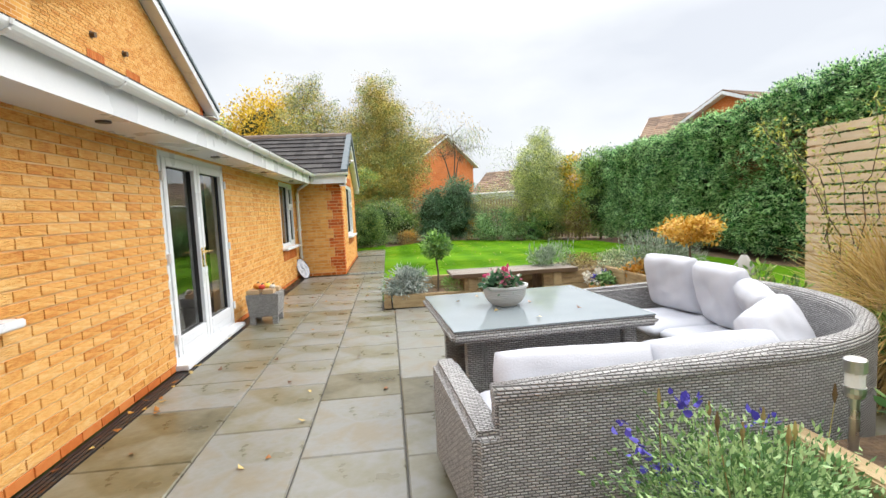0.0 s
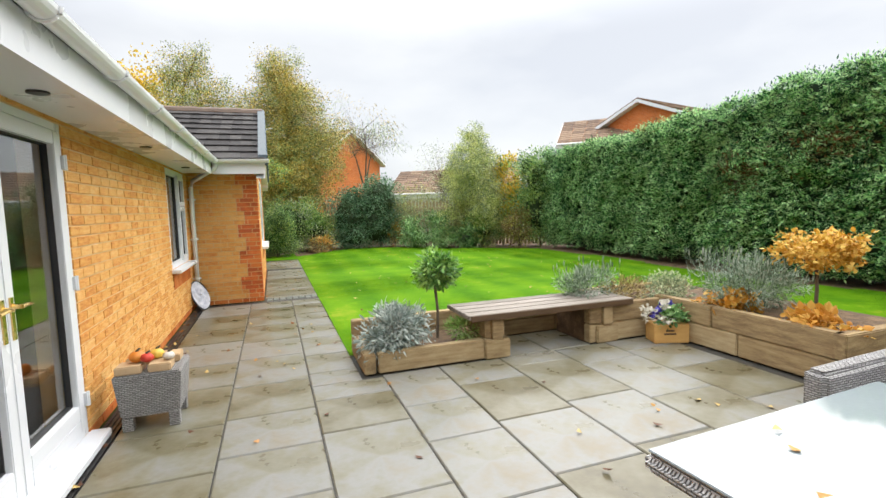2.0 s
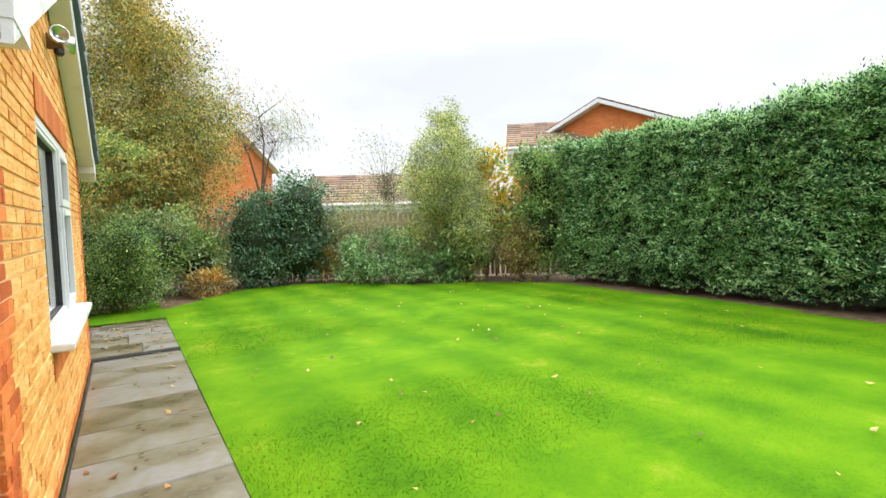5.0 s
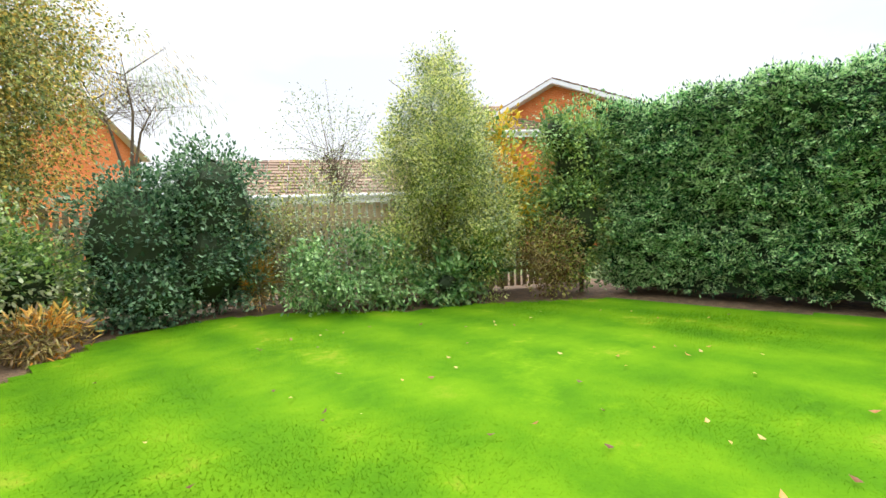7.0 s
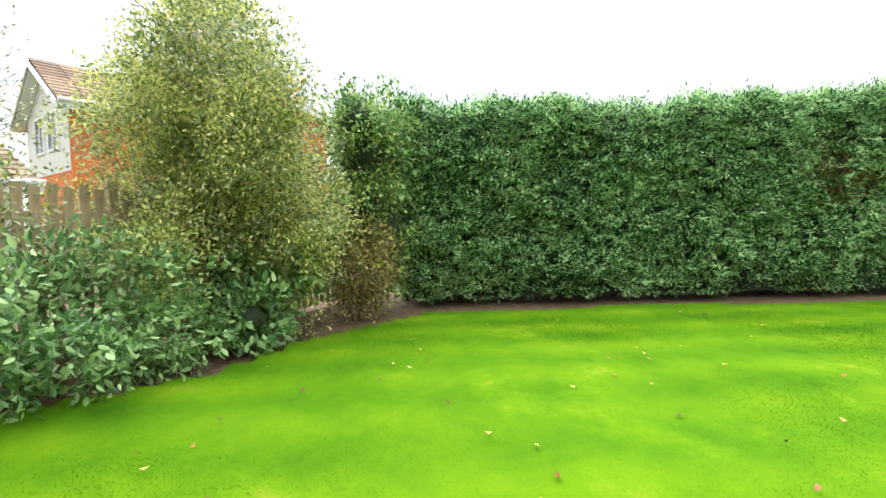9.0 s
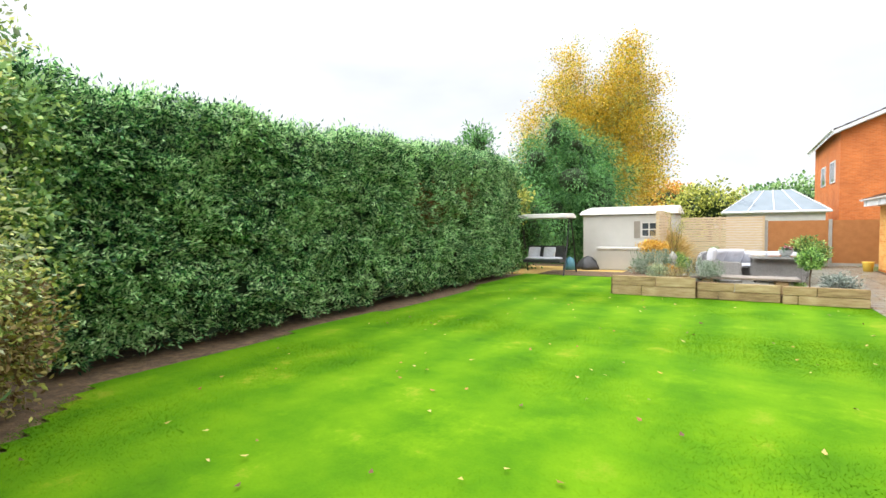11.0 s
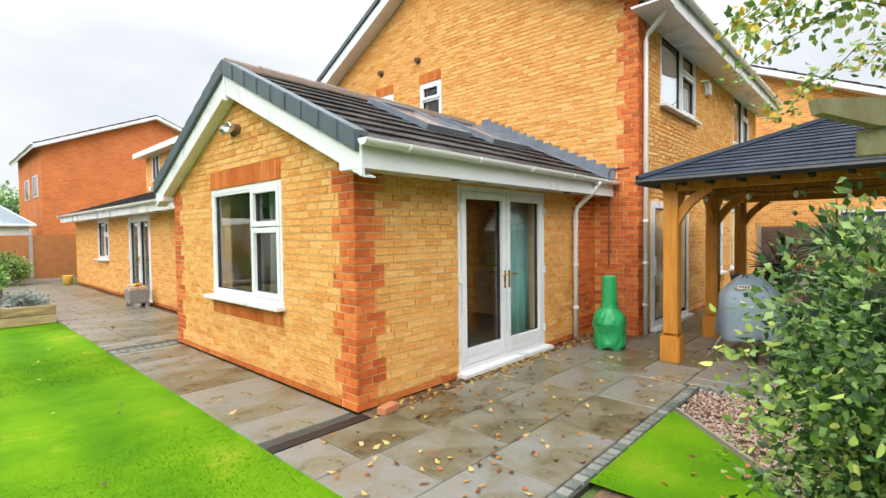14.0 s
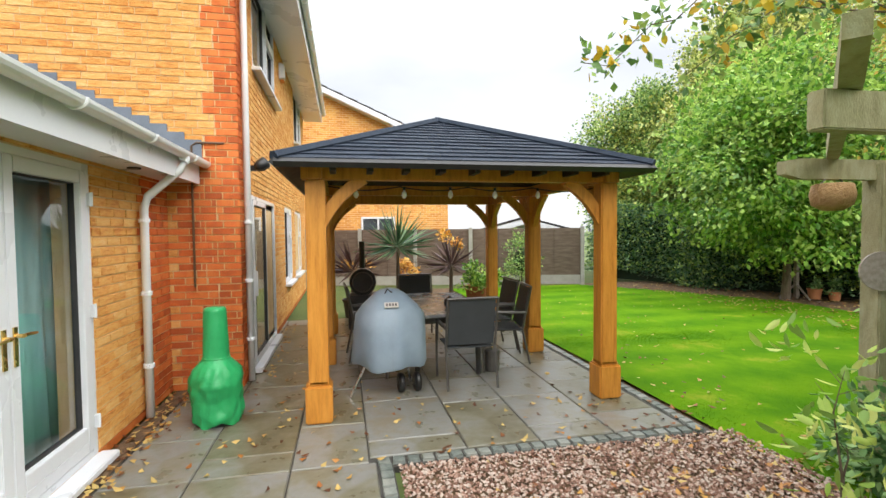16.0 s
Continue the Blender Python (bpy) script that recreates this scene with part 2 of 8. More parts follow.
# Timber darkened to near black: the shade under the gazebo roof, put into colour.
m_oakshade = material("shaded_timber_underside", ((0.018, 0.011, 0.006), (0.035, 0.02, 0.01)), 0.6, scale=5, stretch=(2, 2, 2))
m_slate = material("blue_black_shingle", ((0.014, 0.02, 0.034), (0.022, 0.032, 0.05), (0.034, 0.046, 0.066)), 0.78, spec=0.22, scale=8, bump=0.3, island="mesh", spread=0.4)
m_sleeper = material("weathered_sleeper", ((0.20, 0.13, 0.06), (0.36, 0.26, 0.13), (0.48, 0.38, 0.22)), 0.75, scale=4, detail=6, bump=0.4, bump_scale=30, stretch=(1, 4, 6), island="object", spread=0.25)
m_greywood = material("grey_weathered_board", ((0.13, 0.105, 0.085), (0.24, 0.205, 0.17), (0.34, 0.30, 0.265)), 0.55, spec=0.3, scale=4, detail=6, bump=0.3, bump_scale=30, stretch=(0.6, 8, 8), island="object", spread=0.25)
m_fence = material("brown_fence_board", ((0.24, 0.18, 0.10), (0.37, 0.295, 0.18), (0.50, 0.42, 0.28)), 0.85, scale=4, detail=5, bump=0.3, stretch=(4, 4, 1), island="mesh", spread=0.4)
m_greyfence = material("weathered_lap_fence", ((0.065, 0.045, 0.032), (0.115, 0.08, 0.058), (0.17, 0.13, 0.10)), 0.9, scale=3, island="mesh", spread=0.4, stretch=(1, 1, 5))
m_orangefence = material("orange_fence_board", ((0.33, 0.13, 0.04), (0.45, 0.20, 0.07)), 0.8, scale=4, island="mesh", spread=0.4)
m_paleslat = material("pale_cedar_slat", ((0.42, 0.30, 0.17), (0.55, 0.42, 0.27), (0.62, 0.52, 0.37)), 0.75, scale=4, detail=6, stretch=(1, 1, 6), island="mesh", spread=0.3)
m_perg = material("lichened_pergola_timber", ((0.20, 0.185, 0.09), (0.34, 0.315, 0.18), (0.43, 0.41, 0.28)), 0.8, scale=5, detail=6, bump=0.3, stretch=(3, 3, 1))
m_bark = material("bark", ((0.05, 0.035, 0.022), (0.12, 0.09, 0.06), (0.2, 0.16, 0.11)), 0.9, scale=8, bump=0.8, bump_scale=30, stretch=(1, 1, 0.3))
# Colour of the hedge cores: the shade behind the leaves, painted near black.
m_hedgeshade = material("hedge_core_shade", ((0.008, 0.02, 0.009), (0.02, 0.045, 0.02)), 1.0, scale=3)
m_hedge = leafmat("hedge_spray", (0.02, 0.085, 0.032), (0.12, 0.34, 0.11), (0.30, 0.60, 0.22), (0.54, 0.76, 0.38), trans=0.35, spread=1.05)
m_glass = bpy.data.materials.new("window_glass")
m_glass.use_nodes = True
_b = m_glass.node_tree.nodes["Principled BSDF"]
_b.inputs["Base Color"].default_value = (0.9, 0.95, 0.95, 1)
_b.inputs["Transmission Weight"].default_value, _b.inputs["Roughness"].default_value, _b.inputs["IOR"].default_value = 1.0, 0.0, 1.5


def lawn_material():
    """Mown grass with soft stripes along y and yellowed patches."""
    m = bpy.data.materials.new("mown_grass")
    m.use_nodes = True
    nd, ln = m.node_tree.nodes, m.node_tree.links
    bs = nd["Principled BSDF"]
    tc = nd.new("ShaderNodeTexCoord")
    wave = nd.new("ShaderNodeTexWave")
    wave.wave_type, wave.bands_direction = "BANDS", "X"
    wave.inputs["Scale"].default_value, wave.inputs["Distortion"].default_value, wave.inputs["Detail"].default_value, wave.inputs["Detail Scale"].default_value = 0.34, 1.1, 3, 0.5
    n1, n2 = nd.new("ShaderNodeTexNoise"), nd.new("ShaderNodeTexNoise")
    n1.inputs["Scale"].default_value, n1.inputs["Detail"].default_value = 1.3, 5
    n2.inputs["Scale"].default_value, n2.inputs["Detail"].default_value = 45, 4
    n3 = nd.new("ShaderNodeTexNoise")
    n3.inputs["Scale"].default_value, n3.inputs["Detail"].default_value = 6.5, 4
    for n in (wave, n1, n2, n3):
        ln.new(tc.outputs["Object"], n.inputs["Vector"])
    isl = nd.new("ShaderNodeNewGeometry")
    s = None
    for out, k in ((wave.outputs["Fac"], 0.12), (n1.outputs["Fac"], 0.46), (n2.outputs["Fac"], 0.1), (n3.outputs["Fac"], 0.15), (isl.outputs["Random Per Island"], 0.1)):
        ma = nd.new("ShaderNodeMath")
        ma.operation = "MULTIPLY_ADD"
        ma.inputs[1].default_value = k
        ma.inputs[2].default_value = -k / 2 if s is not None else 0.5 - k / 2
        ln.new(out, ma.inputs[0])
        if s is not None:
            ad = nd.new("ShaderNodeMath")
            ln.new(s, ad.inputs[0])
            ln.new(ma.outputs[0], ad.inputs[1])
            s = ad.outputs[0]
        else:
            s = ma.outputs[0]
    dry, dr = nd.new("ShaderNodeTexNoise"), nd.new("ShaderNodeMapRange")
    dry.inputs["Scale"].default_value, dry.inputs["Detail"].default_value, dry.inputs["Roughness"].default_value = 0.75, 8, 0.72
    ln.new(tc.outputs["Object"], dry.inputs["Vector"])
    ln.new(dry.outputs["Fac"], dr.inputs["Value"])
    for key, val in (("From Min", 0.55), ("From Max", 0.72), ("To Min", 0.0), ("To Max", 0.22)):
        dr.inputs[key].default_value = val
    plus = nd.new("ShaderNodeMath")
    ln.new(s, plus.inputs[0])
    ln.new(dr.outputs["Result"], plus.inputs[1])
    s = plus.outputs[0]
    rp = nd.new("ShaderNodeValToRGB")
    el = rp.color_ramp.elements
    cols = ((0.27, (0.036, 0.12, 0.004)), (0.42, (0.07, 0.185, 0.004)), (0.57, (0.112, 0.24, 0.005)), (0.74, (0.26, 0.29, 0.028)))
    while len(el) < 4:
        el.new(0.5)
    for e, (p, c) in zip(el, cols):
        e.position, e.color = p, (*c, 1)
    ln.new(s, rp.inputs["Fac"])
    ln.new(rp.outputs["Color"], bs.inputs["Base Color"])
    bs.inputs["Roughness"].default_value = 0.9
    bs.inputs["Specular IOR Level"].default_value = 0.06
    bu = nd.new("ShaderNodeBump")
    bu.inputs["Strength"].default_value, bu.inputs["Distance"].default_value = 0.12, 0.01
    ln.new(n2.outputs["Fac"], bu.inputs["Height"])
    ln.new(bu.outputs["Normal"], bs.inputs["Normal"])
    return m


m_lawn = lawn_material()


def bricked(name, c1, c2, joint):
    """Brickwork too far off for single bricks."""
    m = bpy.data.materials.new(name)
    m.use_nodes = True
    nd, ln = m.node_tree.nodes, m.node_tree.links
    bs = nd["Principled BSDF"]
    tc, sp, su, cb = nd.new("ShaderNodeTexCoord"), nd.new("ShaderNodeSeparateXYZ"), nd.new("ShaderNodeMath"), nd.new("ShaderNodeCombineXYZ")
    br, nz, mx = nd.new("ShaderNodeTexBrick"), nd.new("ShaderNodeTexNoise"), nd.new("ShaderNodeMix")
    ln.new(tc.outputs["Object"], sp.inputs[0])
    ln.new(sp.outputs["X"], su.inputs[0])
    ln.new(sp.outputs["Y"], su.inputs[1])
    ln.new(su.outputs[0], cb.inputs[0])
    ln.new(sp.outputs["Z"], cb.inputs[1])
    ln.new(cb.outputs[0], br.inputs["Vector"])
    for k, v in (("Scale", 1.0), ("Mortar Size", 0.008), ("Mortar Smooth", 0.3), ("Bias", 0.0), ("Brick Width", 0.225), ("Row Height", 0.075)):
        br.inputs[k].default_value = v
    br.inputs["Color1"].default_value, br.inputs["Color2"].default_value, br.inputs["Mortar"].default_value = (*c1, 1), (*c2, 1), (*joint, 1)
    nz.inputs["Scale"].default_value, nz.inputs["Detail"].default_value = 0.9, 6
    ln.new(tc.outputs["Object"], nz.inputs["Vector"])
    mx.data_type, mx.blend_type = "RGBA", "OVERLAY"
    mx.inputs["Factor"].default_value = 0.35
    ln.new(br.outputs["Color"], mx.inputs["A"])
    ln.new(nz.outputs["Fac"], mx.inputs["B"])
    ln.new(mx.outputs["Result"], bs.inputs["Base Color"])
    bs.inputs["Roughness"].default_value, bs.inputs["Specular IOR Level"].default_value = 0.85, 0.2
    return m


m_nbrick = bricked("orange_red_brick", (0.46, 0.125, 0.034), (0.58, 0.175, 0.05), (0.55, 0.24, 0.11))
m_nbuff = bricked("far_buff_brick", (0.56, 0.22, 0.04), (0.74, 0.38, 0.10), (0.72, 0.50, 0.27))

# ---- ground ----
structure("ground", G().box(-400, 400, -400, 400, -0.5, -0.06), m_ground, "rough grass ground reaching the horizon", category="ground")
LAWN_X, EXT_E, WING, EXT_S, EXT_N = 0.2, -0.73, -1.8, 12.22, 16.79
MAIN_E, MAIN_S, MAIN_N, MAIN_W = -5.55, 8.9, 17.5, -14.3


def sheet(name, xs, ys, hole, mat, label, category, z=0.0, wave=0.015):
    g, idx = G(), {}
    for i in range(len(xs) - 1):
        for j in range(len(ys) - 1):
            cx, cy = (xs[i] + xs[i + 1]) / 2, (ys[j] + ys[j + 1]) / 2
            if hole(cx, cy):
                continue
            q = []
            for a, b in ((i, j), (i + 1, j), (i + 1, j + 1), (i, j + 1)):
                if (a, b) not in idx:
                    idx[a, b] = len(g.v)
                    g.v.append((xs[a], ys[b], z + wave * noise.noise(Vector((xs[a] * 0.5, ys[b] * 0.5, 0)))))
                q.append(idx[a, b])
            g.f.append(tuple(q))
    return structure(name, g, mat, label, category=category, smooth=True)


def bed_edge(x):
    """The y at which the lawn ends against the planting at the far end."""
    pts = ((-1.0, 19.9), (0.2, 20.3), (1.0, 21.2), (1.9, 22.1), (3.2, 22.3), (4.6, 21.4), (5.5, 20.0), (6.8, 19.4), (8.0, 18.2), (8.4, 17.6))
    for (a, b), (c, d) in zip(pts, pts[1:]):
        if a <= x <= c:
            return b + (d - b) * (x - a) / (c - a)
    return 19.9 if x < 0 else 17.6


def is_lawn(x, y):
    if x > LAWN_X:
        return x < 8.25 + 0.1 * math.sin(y) and 8.45 < y < bed_edge(x) or 4.95 < x < 8.6 and 4.6 < y < 8.46
    if -1.0 < x <= LAWN_X:
        return 19.3 < y < 21.6 and not in_gravel(x, y)
    far = 26.0 + (x + 13) * 0.65
    return x < -3.4 and 21.55 < y < min(far, 28.3) and x > -13.6 or -3.4 <= x <= -1.0 and 21.7 < y < 28.3


def in_gravel(x, y):
    return -3.4 < x < 0.0 and max(18.93, wedge_line(x)) < y < 21.7


def wedge_line(x):
    """The timber edging between the grass wedge and the gravel."""
    return 19.04 + 0.99 * (x + 2.56)


def in_wedge(x, y):
    return -2.66 < x < -1.0 and 18.93 < y < wedge_line(x) - 0.02


gx = sorted(set([round(-14 + 0.2 * i, 3) for i in range(114)] + [LAWN_X]))
gy = [round(4.6 + 0.2 * i, 3) for i in range(125)]
lawn = sheet("lawn", gx, gy, lambda x, y: not is_lawn(x, y), m_lawn, "bright green mown lawn with soft stripes", "lawn", 0.0)
wedge = G()
for i in range(13):
    x = -2.65 + 1.66 * i / 12
    for j in range(7):
        wedge.v.append((x, 18.915 + (max(18.93, wedge_line(x) - 0.014) - 18.915) * j / 6, 0.012 * noise.noise(Vector((x * 0.5, j, 0)))))
for i in range(12):
    for j in range(6):
        wedge.f.append((7 * i + j, 7 * i + 7 + j, 7 * i + 8 + j, 7 * i + 1 + j))
structure("lawn_wedge", wedge, m_lawn, "small grass wedge between paving and gravel", category="lawn", smooth=True)
structure("planting_bed", G().box(0.3, 10.5, 4.7, 24.5, -0.06, -0.035), m_soil, "dark leaf-strewn soil of the borders", category="soil")
structure("planting_bed", G().box(-14, 0.3, 19.0, 34, -0.06, -0.03), m_soil, "leaf-strewn soil round the far lawn", category="soil")
structure("planting_bed", G().box(3.6, 12.0, -5, 4.7, -0.06, -0.04), m_soil, "soil behind the patio", category="soil")
structure("gravel_yard", G().box(4.9, 11.0, 1.0, 4.55, -0.058, -0.004), m_yellow, "yellow gravel yard beside the garden shed", category="gravel")

# grass blades, leaning with the mower's stripes
rg = np.random.default_rng(5)
cells = [(x, y) for x in np.arange(-13.4, 8.6, 0.1) for y in np.arange(4.7, 29.4, 0.1) if is_lawn(x + 0.05, y + 0.05) or in_wedge(x + 0.05, y + 0.05)]
cells = np.array(cells)
near = ((cells[:, 0] > -1.5) & (cells[:, 1] > 8)) | (cells[:, 0] < -1.5) & (cells[:, 0] > -7)
rep = np.where(near, 30, 10)
base = np.repeat(cells, rep, 0) + rg.uniform(0, 0.1, (rep.sum(), 2))
nb = len(base)
lean = np.where(np.sin(base[:, :1] * 2 * math.pi / 1.4) > 0, 0.15, -0.15)
tip = np.concatenate([0.012 * rg.normal(size=(nb, 1)), 0.012 * rg.normal(size=(nb, 1)) + 0.03 * lean, rg.uniform(0.008, 0.016, (nb, 1))], 1)
b3 = np.concatenate([base, np.full((nb, 1), -0.005)], 1)
ang = rg.uniform(0, math.pi, nb)
sd = 0.0035 * np.stack([np.cos(ang), np.sin(ang), 0 * ang], 1)
me = bpy.data.meshes.new("grass")
me.vertices.add(3 * nb)
me.vertices.foreach_set("co", np.stack([b3 - sd, b3 + sd, b3 + tip], 1).astype(np.float32).ravel())
me.loops.add(3 * nb)
me.loops.foreach_set("vertex_index", np.arange(3 * nb, dtype=np.int32))
me.polygons.add(nb)
me.polygons.foreach_set("loop_start", (3 * np.arange(nb)).astype(np.int32))
me.update(calc_edges=True)
me.materials.append(m_lawn)
tagged(new("grass", me), "short bright green blades of the mown lawn", "grass", kind="stuff")

# ---- brick walls ----
COURSE, BRICK = 0.075, 0.225


def subtract(spans, a, b):
    out = []
    for p, q in spans:
        if b <= p or a >= q:
            out.append((p, q))
        else:
            if a > p:
                out.append((p, a))
            if b < q:
                out.append((b, q))
    return out


def brick_wall(name, origin, u, length, height, openings=(), quoins=(), slope=None, singles=None, label="", thick=0.25, plinth=True, red_zones=()):
    """A wall along u from origin, whose face looks to the right of u. openings: (u0, u1, z0, z1). quoins: ends ('a', 'b') in red brick.
    slope: height as a function of u. singles: the stretch (u0, u1, z0, z1) whose bricks are parts of their own."""
    o, u = Vector(origin), Vector(u)
    nrm = Vector((u.y, -u.x, 0))
    hgt = slope or (lambda s: height)
    top = max(hgt(length * i / 40) for i in range(41))
    back = G()
    END = 0.003
    cuts = sorted({END, length - END, *[c for a in openings for c in a[:2]], *[length * i / 40 for i in range(1, 40)]}) if slope else sorted({END, length - END, *[c for a in openings for c in a[:2]]})
    for a, b in zip(cuts, cuts[1:]):
        zs = [(0.0, None)]
        for p, q, z0, z1 in openings:
            if p <= a + 1e-6 and q >= b - 1e-6:
                zs = [w for s in zs for w in ((s[0], z0), (z1, s[1])) if w[1] is None or w[1] > w[0] + 1e-6]
        for z0, z1 in zs:
            za, zb = (hgt(a), hgt(b)) if z1 is None else (z1, z1)
            ring = [(a, z0), (b, z0), (b, zb), (a, za)]
            back.hexa([o + u * s - nrm * thick + Vector((0, 0, z)) for s, z in ring], [o + u * s - nrm * 0.0 + Vector((0, 0, z)) for s, z in ring])
    wall = structure(name, back, m_mortar, label, category="wall")
    groups = {"buff": G(), "red": G(), "orange": G()}
    meshes = {}
    for c in range(int(top / COURSE)):
        z0, z1 = c * COURSE + 0.005, (c + 1) * COURSE - 0.005
        lo, hi = 0.0, length
        if slope:
            ok = [length * i / 200 for i in range(201) if hgt(length * i / 200) > z1]
            if not ok:
                continue
            lo, hi = ok[0], ok[-1]
        spans = [(lo, hi)]
        for p, q, a, b in openings:
            if a < z1 - 0.004 and b > z0 + 0.02:
                spans = subtract(spans, p, q)
        off = (BRICK / 2 if c % 2 else 0) + random.choice((0, 0, 0.06))
        w = 0.34 if (c // 3) % 2 else 0.225
        for edge_ in ([w] if "a" in quoins else []) + ([length - w] if "b" in quoins else []):
            spans = [r for p, q in spans for r in (((p, edge_), (edge_, q)) if p < edge_ < q else ((p, q),))]
        for p, q in spans:
            k = math.floor((p - off) / BRICK)
            while True:
                a, b = max(p, off + k * BRICK), min(q, off + (k + 1) * BRICK)
                k += 1
                if a >= q - 0.02:
                    break
                if b - a < 0.035:
                    continue
                a = -0.011 if "a" in quoins and a < 1e-6 and c % 2 == 0 else a + 0.004
                b = length + 0.011 if "b" in quoins and b > length - 1e-6 and c % 2 else b - 0.004
                mid = (a + b) / 2
                zoned = any(r0 < mid < r1 and h0 < z0 < h1 for r0, r1, h0, h1 in red_zones)
                colour = "red" if zoned or ("a" in quoins and mid < w) or ("b" in quoins and mid > length - w) else "orange" if plinth and c == 0 else "buff"
                d = 0.008 + 0.004 * random.random()
                if singles and colour != "orange" and singles[0] < a and b < singles[1] and singles[2] < z0 and z1 < singles[3]:
                    key = (round(b - a, 2), colour)
                    if key not in meshes:
                        e = (b - a) / 2
                        h = (z1 - z0) / 2
                        gb = G().hexa([u * s + Vector((0, 0, z)) - nrm * 0.02 for s, z in ((-e, -h), (e, -h), (e, h), (-e, h))],
                                      [u * s * (1 - 0.003 / e) + Vector((0, 0, z * 0.93)) + nrm * 0.01 for s, z in ((-e, -h), (e, -h), (e, h), (-e, h))])
                        meshes[key] = mesh_of("brick", gb, m_red1 if colour == "red" else m_buff1)
                    ob = new("brick", meshes[key])
                    ob.location = o + u * mid + Vector((0, 0, (z0 + z1) / 2)) + nrm * (d - 0.01)
                    ob.parent = wall
                    continue
                groups[colour].hexa([o + u * s + Vector((0, 0, z)) - nrm * 0.01 for s, z in ((a, z0), (b, z0), (b, z1), (a, z1))],
                                    [o + u * s + Vector((0, 0, z)) + nrm * d for s, z in ((a + 0.003, z0 + 0.002), (b - 0.003, z0 + 0.002), (b - 0.003, z1 - 0.002), (a + 0.003, z1 - 0.002))])
    for key, mat in (("buff", m_buff), ("red", m_red), ("orange", m_orange)):
        if groups[key].v:
            me = bpy.data.meshes.new("brickwork")
            me.from_pydata(groups[key].v, [], groups[key].f)
            me.materials.append(mat)
            ob = new("brickwork", me)
            ob.parent = wall
            tagged(ob, kind="stuff")
    return wall


def soldier(wall, origin, u, u0, u1, z0, z1, mat):
    """An upright brick course over or under an opening."""
    o, u = Vector(origin), Vector(u)
    nrm = Vector((u.y, -u.x, 0))
    n = max(1, round((u1 - u0) / 0.075))
    g = G()
    for i in range(n):
        a, b = u0 + (u1 - u0) * i / n + 0.004, u0 + (u1 - u0) * (i + 1) / n - 0.004
        g.hexa([o + u * s + Vector((0, 0, z)) - nrm * 0.01 for s, z in ((a, z0), (b, z0), (b, z1), (a, z1))], [o + u * s + Vector((0, 0, z)) + nrm * 0.017 for s, z in ((a, z0), (b, z0), (b, z1), (a, z1))])
    ob = part("lintel_course", g, mat, wall)
    tagged(ob, kind="stuff")


Y = Vector((0, 1, 0))
SW = -1.3
# openings
W1, W2, D1 = (1.95, 3.3, 0.98, 2.18), (10.5, 11.85, 0.82, 2.18), (5.37, 7.2, 0.06, 2.17)
EW = (13.63, 15.5, 0.86, 2.24)
D2 = (-3.98, -2.14, 0.06, 2.17)
wing_wall = brick_wall("wall_wing", (WING, SW, 0), (0, 1, 0), EXT_S - SW, 2.34, [(a - SW, b - SW, c, d) for a, b, c, d in (W1, W2, D1)],
                       singles=(3.52 - SW, 5.42 - SW, 0.5, 1.9), label="long buff brick wall of the single-storey wing")
soldier(wing_wall, (WING, 0, 0), Y, W2[0], W2[1], 0.55, 0.78, m_orange)
ext_south = brick_wall("wall_extension_south", (WING, EXT_S, 0), (1, 0, 0), EXT_E - WING, 2.34, quoins="b", label="short buff brick return wall with red quoins")
rise = lambda s: 2.34 + 0.47 * min(s, EXT_N - EXT_S - s)
ext_east = brick_wall("wall_extension_east", (EXT_E, EXT_S, 0), (0, 1, 0), EXT_N - EXT_S, 2.34, [(EW[0] - EXT_S, EW[1] - EXT_S, EW[2], EW[3])], quoins="ab", slope=rise,
                      singles=(3.3, 4.6, 0.1, 1.75), label="buff brick gable wall with red quoins")
for a, b in ((2.25, 2.47), (0.62, 0.82)):
    soldier(ext_east, (EXT_E, 0, 0), Y, EW[0], EW[1], a, b, m_orange)
ext_north = brick_wall("wall_extension_north", (EXT_E, EXT_N, 0), (-1, 0, 0), EXT_E - MAIN_E, 2.34, [(EXT_E - D2[1], EXT_E - D2[0], D2[2], D2[3])], quoins="a",
                       singles=(0.0, 1.4, 0.1, 1.75), red_zones=((4.15, 4.82, 0.0, 2.4),), label="buff brick wall with red quoins round the french door")
MW = {"u1": (12.77, 13.41, 4.0, 4.88), "u2": (11.28, 11.9, 4.0, 4.88)}
mrise = lambda s: 5.2 + 0.49 * min(s, MAIN_N - MAIN_S - s)
main_east = brick_wall("wall_main_gable", (MAIN_E, MAIN_S, 0), (0, 1, 0), MAIN_N - MAIN_S, 5.2, [(a - MAIN_S, b - MAIN_S, c, d) for a, b, c, d in MW.values()], quoins="b", slope=mrise, red_zones=((7.89, 8.6, 0.0, 2.62),), label="tall buff brick gable wall of the house", plinth=False)
for a, b, c, d in MW.values():
    soldier(main_east, (MAIN_E, 0, 0), Y, a, b, d + 0.01, d + 0.21, m_orange)
NW = {"slide": (-8.0, -6.05, 0.06, 2.12), "w1": (-10.7, -9.5, 0.7, 2.15), "w2": (-12.9, -11.4, 0.7, 2.15), "up1": (-8.5, -6.5, 3.75, 5.0), "up2": (-13.4, -11.6, 3.75, 5.0)}
main_north = brick_wall("wall_main_north", (MAIN_E, MAIN_N, 0), (-1, 0, 0), MAIN_E - MAIN_W, 5.2, [(MAIN_E - b, MAIN_E - a, c, d) for a, b, c, d in NW.values()], quoins="a", label="two-storey buff brick wall facing the terrace")
